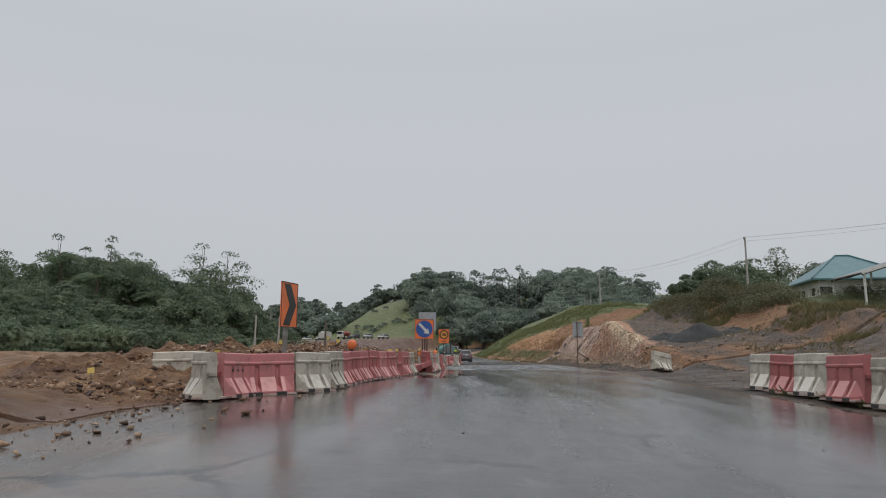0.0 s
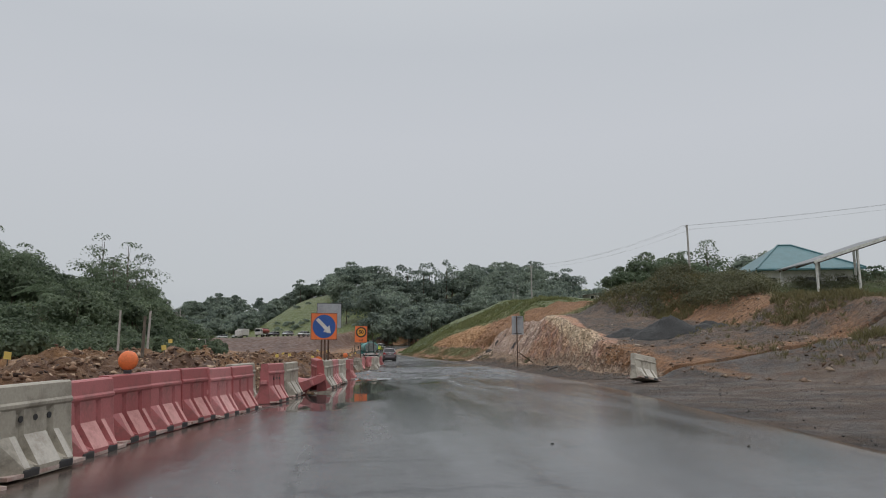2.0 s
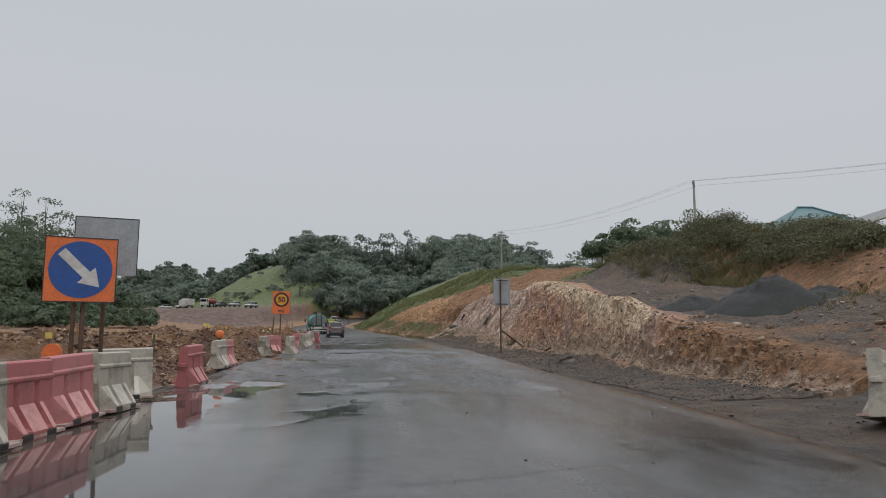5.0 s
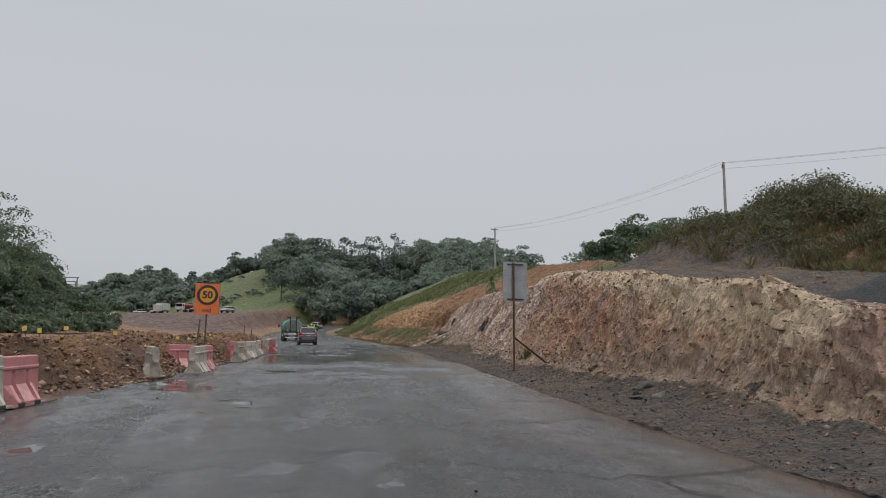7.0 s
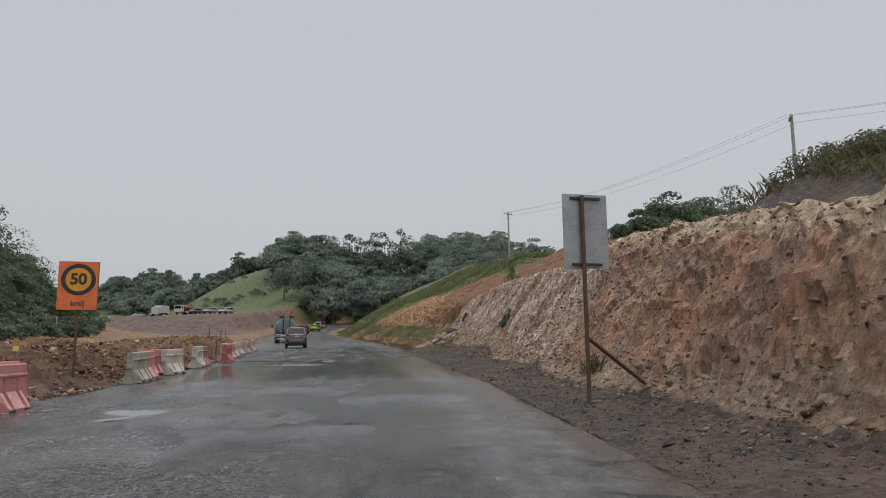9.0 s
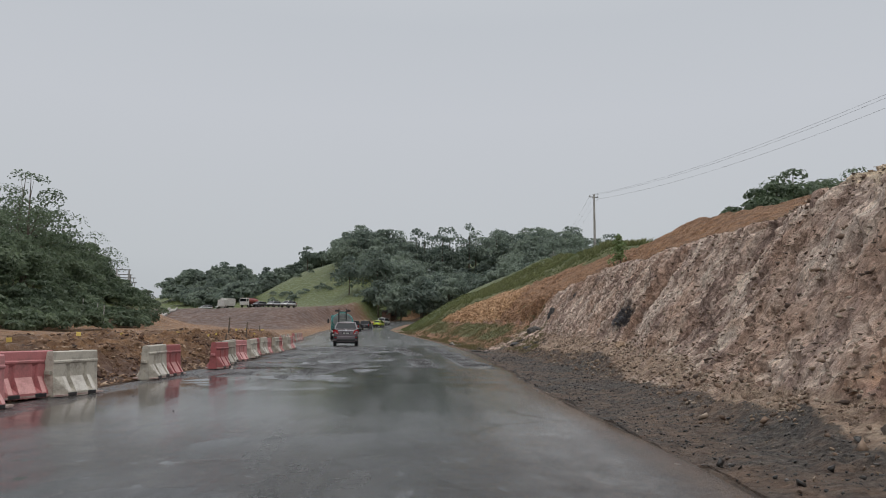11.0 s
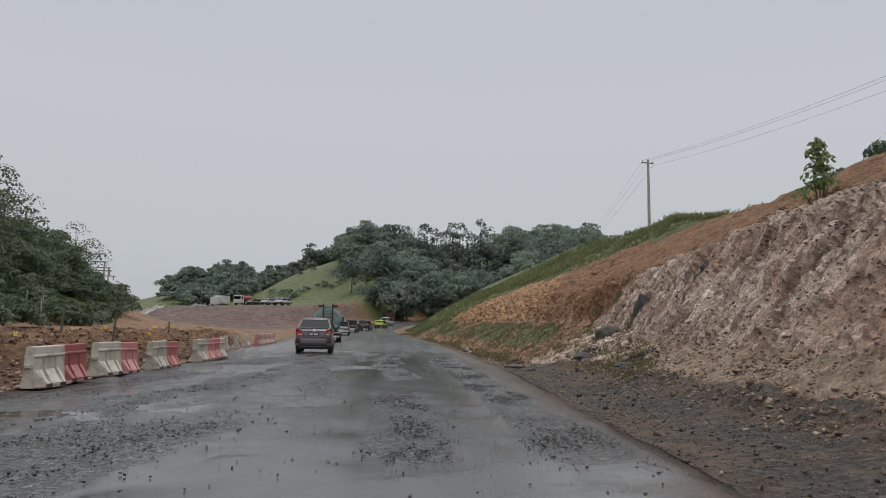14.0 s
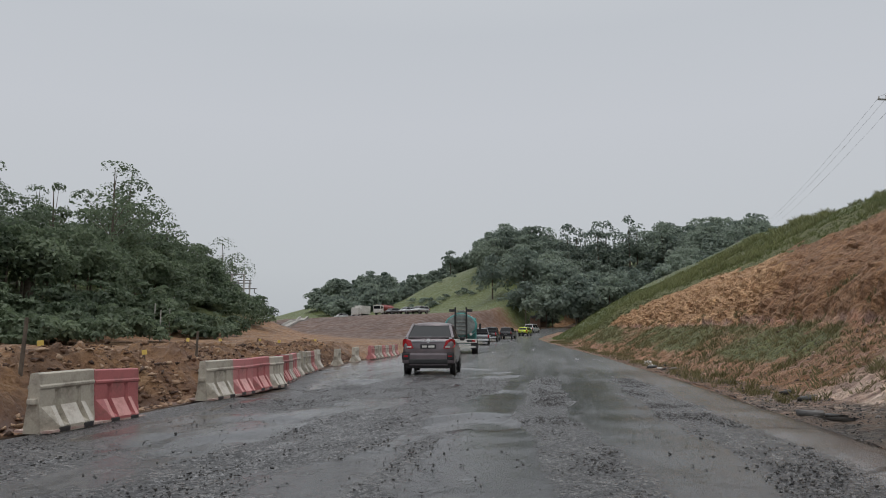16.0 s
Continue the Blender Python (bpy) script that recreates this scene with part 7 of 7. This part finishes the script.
def saloon(name, m, colour, label):
    """Four-door saloon, tail at the origin and nose along +y."""
    t = empty(name, m)
    pm = car_paint(name + "_paint", colour)
    rings = [body_ring(*r) for r in ((0.0, 0.5, 0.97, 0.70), (0.025, 0.4, 1.03, 0.76), (0.07, 0.34, 1.075, 0.795), (0.16, 0.28, 1.1, 0.82), (0.55, 0.22, 1.11, 0.83), (1.2, 0.2, 1.05, 0.83), (2.6, 0.2, 0.96, 0.825),
                                     (3.35, 0.22, 0.92, 0.81), (3.8, 0.25, 0.84, 0.77), (4.05, 0.3, 0.72, 0.68), (4.15, 0.4, 0.6, 0.55))]
    body = part("body", loft(rings), pm, t, smooth_it=True)
    cabin(t, pm, 0.40, 1.05, 2.3, 3.15, 1.085, 1.49, 0.745, 0.60)
    part("boot_lip", one_box(0, 0.10, 1.095, 1.30, 0.14, 0.035, 0.015), pm, body)
    part("rear_bumper", one_box(0, 0.10, 0.49, 1.66, 0.30, 0.32, 0.07), pm, body)
    part("chrome_strip", one_box(0, -0.02, 0.985, 1.08, 0.04, 0.035, 0.008), CHROME, body)
    part("badge", one_rod((0, 0.03, 1.0), (0, -0.022, 1.0), 0.062, seg=20), CHROME, body)
    number_plate(t, -0.012, 0.83, 0.5)
    for s in (-1, 1):
        front = ((0.56, -0.014, 1.0), (0.70, -0.006, 1.05), (0.775, 0.03, 1.055), (0.825, 0.16, 1.02), (0.845, 0.2, 0.9), (0.82, 0.1, 0.82), (0.74, 0.0, 0.775), (0.60, -0.02, 0.765), (0.47, -0.024, 0.775))
        lamp = part("tail_light", loft([[(s * x, y, z) for x, y, z in front], [(s * x * 0.96, y + 0.16, z) for x, y, z in front]]), LAMP_RED, t)
        part("clear_lens", one_box(s * 0.61, -0.018, 0.815, 0.15, 0.03, 0.045, 0.008), LAMP_CLEAR, lamp)
        part("bumper_vent", one_box(s * 0.70, -0.045, 0.55, 0.24, 0.05, 0.22, 0.04), TRIM, t)
        part("reflector", one_box(s * 0.69, -0.075, 0.55, 0.12, 0.02, 0.035), LAMP_RED, t)
        part("door_mirror", one_box(s * 0.92, 2.75, 1.06, 0.17, 0.1, 0.13, 0.035), TRIM, t)
        part("headlight", one_box(s * 0.58, 3.98, 0.72, 0.28, 0.2, 0.12, 0.03), LAMP_CLEAR, t)
        for y in (0.72, 3.25):
            wheel(t, s * 0.725, y, 0.29, 0.18)
            part("wheel_arch", one_rod((s * 0.735, y, 0.31), (s * 0.822, y, 0.31), 0.34, seg=24), TRIM, t)
    part("lower_bumper", one_box(0, 0.05, 0.40, 1.24, 0.24, 0.15, 0.04), TRIM, t)
    part("rear_valance", one_box(0, 0.5, 0.27, 1.4, 0.8, 0.14, 0.02), TRIM, t)
    part("diffuser", one_box(0, 0.06, 0.305, 1.2, 0.16, 0.05, 0.015), pm, t)
    part("underbody", one_box(0, 2.05, 0.24, 1.35, 3.4, 0.12, 0.02), TRIM, t)
    part("roof_fin", loft([[(-0.02, 1.22, 1.49), (0.02, 1.22, 1.49), (0.02, 1.42, 1.5), (-0.02, 1.42, 1.5)], [(-0.006, 1.2, 1.575), (0.006, 1.2, 1.575), (0.006, 1.26, 1.575), (-0.006, 1.26, 1.575)]]), TRIM, t)
    return tagged(t, label, "car")


def tall_car(name, m, colour, label, length=4.7, width=1.85, high=1.8, bed=False, category="car"):
    """Pickup or tall estate, tail at the origin."""
    t = empty(name, m)
    pm = car_paint(name + "_paint", colour)
    w = width / 2
    deck = 1.08
    rings = [body_ring(*r) for r in ((0.0, 0.55, deck - 0.06, w * 0.9), (0.1, 0.45, deck, w * 0.97), (1.2, 0.42, deck, w), (3.2, 0.42, deck, w), (length - 0.7, 0.45, deck - 0.06, w * 0.97), (length - 0.1, 0.5, deck - 0.2, w * 0.9), (length, 0.55, 0.8, w * 0.8))]
    part("body", loft(rings), pm, t, smooth_it=True)
    if bed:
        cabin(t, pm, 1.75, 1.95, 3.0, 3.75, deck, high - 0.05, w * 0.88, w * 0.72)
        part("load_bed", one_box(0, 0.85, deck + 0.006, width * 0.8, 1.5, 0.02), TRIM, t)
        part("bed_rail", one_rod((-w * 0.8, 1.6, deck + 0.25), (w * 0.8, 1.6, deck + 0.25), 0.03), TRIM, t)
    else:
        cabin(t, pm, 0.1, 0.45, 2.7, 3.5, deck, high - 0.05, w * 0.88, w * 0.74)
    number_plate(t, -0.01, 0.72)
    part("bumper", one_box(0, 0.0, 0.52, width * 0.92, 0.16, 0.18, 0.03), CHROME if bed else TRIM, t)
    for s in (-1, 1):
        part("tail_light", one_box(s * w * 0.88, 0.03, 0.92, 0.14, 0.08, 0.3, 0.02), LAMP_RED, t)
        part("door_mirror", one_box(s * (w + 0.1), 3.2, 1.2, 0.18, 0.1, 0.18, 0.03), TRIM, t)
        for y in (0.95, length - 0.95):
            wheel(t, s * (w - 0.1), y, 0.36, 0.22)
    part("underbody", one_box(0, length / 2, 0.45, width * 0.8, length * 0.8, 0.12), TRIM, t)
    return tagged(t, label, category)


def on_road(x, y, yaw=0.0):
    return pose(x, y, float(road_z(np.array([x]), np.array([y]))[0]) - 0.01, 0, 0, yaw)


saloon("grey_saloon", on_road(3.62, 103.2, 4) @ Matrix.Diagonal((1.05, 1.05, 1.12, 1)), (0.17, 0.142, 0.152), "mauve-grey saloon car with red tail lights on wet asphalt")


def tanker(name, m, tank_mat, label, plain_rear=False):
    """Rigid tank lorry, tail at the origin: oval tank, chassis, cab, rear ladder."""
    t = empty(name, m)

    def oval(y, k=1.0):
        return [(1.2 * k * math.cos(a * math.tau / 36), y, 2.05 + 0.86 * k * math.sin(a * math.tau / 36)) for a in range(36)]
    tank = part("tank", loft([oval(0.25, 0.9), oval(0.32, 0.97), oval(0.45), oval(6.2), oval(6.35, 0.97), oval(6.45, 0.88)]), tank_mat, t, smooth_it=False)
    part("rear_end", loft([oval(0.24, 0.86), oval(0.21, 0.8), oval(0.19, 0.5)]), END_GREY, tank, "dirty grey tank end")
    part("top_walkway", one_box(0, 3.3, 2.95, 0.7, 5.2, 0.08), tank_mat, tank)
    for y in (1.6, 3.4, 5.2):
        part("hatch", one_rod((0, y, 2.97), (0, y, 3.12), 0.28, seg=16), GALV, tank)
    for s in (-1, 1):
        part("ladder_rail", one_rod((s * 0.4, 0.16, 1.1), (s * 0.4, 0.16, 3.35), 0.06), TRIM, t)
        part("mudguard", one_box(s * 0.98, 0.75, 1.02, 0.5, 1.5, 0.05, 0.01), WHITE, t)
        part("mud_flap", one_box(s * 0.98, 0.12, 0.62, 0.5, 0.03, 0.55), TRIM, t)
        part("tail_light", one_box(s * 0.85, 0.03, 0.93, 0.34, 0.05, 0.13), LAMP_RED, t)
        part("lamp_bracket", one_box(s * 0.62, 0.2, 3.12, 0.45, 0.1, 0.2), TRIM, t)
        part("panel", one_box(s * 0.68, 0.235, 2.12, 0.52, 0.02, 0.45), WHITE if s < 0 else ORANGE, t)
        for y in (0.9, 2.1, 6.9):
            wheel(t, s * 1.0, y, 0.5, 0.42 if y < 5 else 0.28)
        part("side_guard", one_box(s * 1.12, 4.5, 0.8, 0.04, 2.4, 0.3), WHITE, t)
        part("side_lamp", one_rod((s * 0.72, 0.14, 1.42), (s * 0.72, 0.24, 1.42), 0.1, seg=14), LAMP_CLEAR, t)
    bm = bmesh.new()
    for k in range(8):
        rod(bm, (-0.4, 0.16, 1.15 + 0.28 * k), (0.4, 0.16, 1.15 + 0.28 * k), 0.025)
    part("rungs", bm, GALV, t)
    if not plain_rear:
        lettering("lettering", "AWAS", 0.17, -0.68, 2.22, 0.222, LAMP_RED, t)
    part("bumper", one_box(0, 0.08, 0.93, 2.3, 0.12, 0.28, 0.02), WHITE, t)
    part("number_plate", one_box(0.62, 0.01, 0.93, 0.42, 0.02, 0.14), TRIM, t)
    part("under_bar", one_box(0, 0.1, 0.5, 2.1, 0.1, 0.12), WHITE, t)
    part("chassis", one_box(0, 3.8, 0.95, 0.9, 7.2, 0.3), TRIM, t)
    cab = part("cab", one_box(0, 7.55, 1.75, 2.3, 1.7, 2.1, 0.12), WHITE if plain_rear else tank_mat, t)
    part("windscreen", one_box(0, 8.37, 2.15, 2.0, 0.08, 0.85, 0.03), TINT, cab)
    for s in (-1, 1):
        part("side_window", one_box(s * 1.13, 7.75, 2.15, 0.08, 0.9, 0.7, 0.03), TINT, cab)
        part("door_mirror", one_box(s * 1.45, 8.2, 2.1, 0.2, 0.1, 0.5, 0.03), TRIM, cab)
    part("beacon", one_rod((0.7, 7.2, 2.8), (0.7, 7.2, 2.98), 0.09, seg=12), ORANGE, cab)
    return tagged(t, label, "truck")


END_GREY = paint("dirty_tank_end", (0.22, 0.25, 0.24), (0.1, 0.11, 0.105), 0.55, 2.5, 0.1)
TEAL_DARK = paint("teal_truck_paint", (0.07, 0.30, 0.28), (0.05, 0.17, 0.16), 0.4, 2.0, 0.05)
TANK_RED = paint("red_tank_paint", (0.30, 0.05, 0.04), (0.16, 0.04, 0.04), 0.4, 2.0, 0.05)
tanker("tank_lorry", on_road(1.35, 130.0, 6), TEAL_DARK, "teal tank lorry with a white rear bumper")
tall_car("silver_pickup", on_road(0.6, 152.5, 4), (0.16, 0.17, 0.18), "grey pickup truck queuing on the wet road", 5.2, 1.86, 1.8, True, "pickup")
tall_car("black_pickup", on_road(0.4, 166, -2), (0.02, 0.02, 0.022), "black pickup truck queuing on the wet road", 5.2, 1.86, 1.82, True, "pickup")
tall_car("dark_estate", on_road(1.5, 181, -6), (0.025, 0.025, 0.03), "dark tall estate car on the far road", 4.6, 1.85, 1.7)
tall_car("yellow_car", on_road(3.3, 199, -14), (0.50, 0.60, 0.03), "bright yellow-green small car on the far road", 3.9, 1.7, 1.52)
tall_car("white_estate", on_road(4.0, 212, -18), (0.6, 0.6, 0.6), "white estate car on the far road", 4.5, 1.85, 1.75)


def on_land(x, y, yaw):
    return pose(x, y, height(x, y) + 0.02, 0, 0, yaw)


for x, y, c, yaw in ((-16.9, 219.5, (0.6, 0.6, 0.6), 150), (-24, 241, (0.55, 0.56, 0.58), 150), (-29.5, 250, (0.12, 0.12, 0.13), 150), (-47, 282, (0.5, 0.5, 0.5), 130), (-53, 285, (0.5, 0.5, 0.5), 120)):
    tall_car("distant_car", on_land(x, y, yaw), c, "small distant car queuing on top of the red bank", 4.3, 1.75, 1.6)
tanker("red_tank_lorry", on_land(-36, 270, 166), TANK_RED, "distant lorry with a dark red tank on the bank", True)
t = empty("box_lorry", on_land(-44, 274, 164))
part("load_body", one_box(0, 2.6, 2.1, 2.3, 5.0, 2.3, 0.03), WHITE, t)
part("cab", one_box(0, 6.1, 1.6, 2.2, 1.7, 2.1, 0.12), WHITE, t)
part("chassis", one_box(0, 3.3, 0.8, 0.9, 6.4, 0.25), TRIM, t)
for s in (-1, 1):
    for y in (1.2, 6.0):
        wheel(t, s * 0.95, y, 0.45, 0.3)
tagged(t, "distant white box lorry on the bank", "truck")
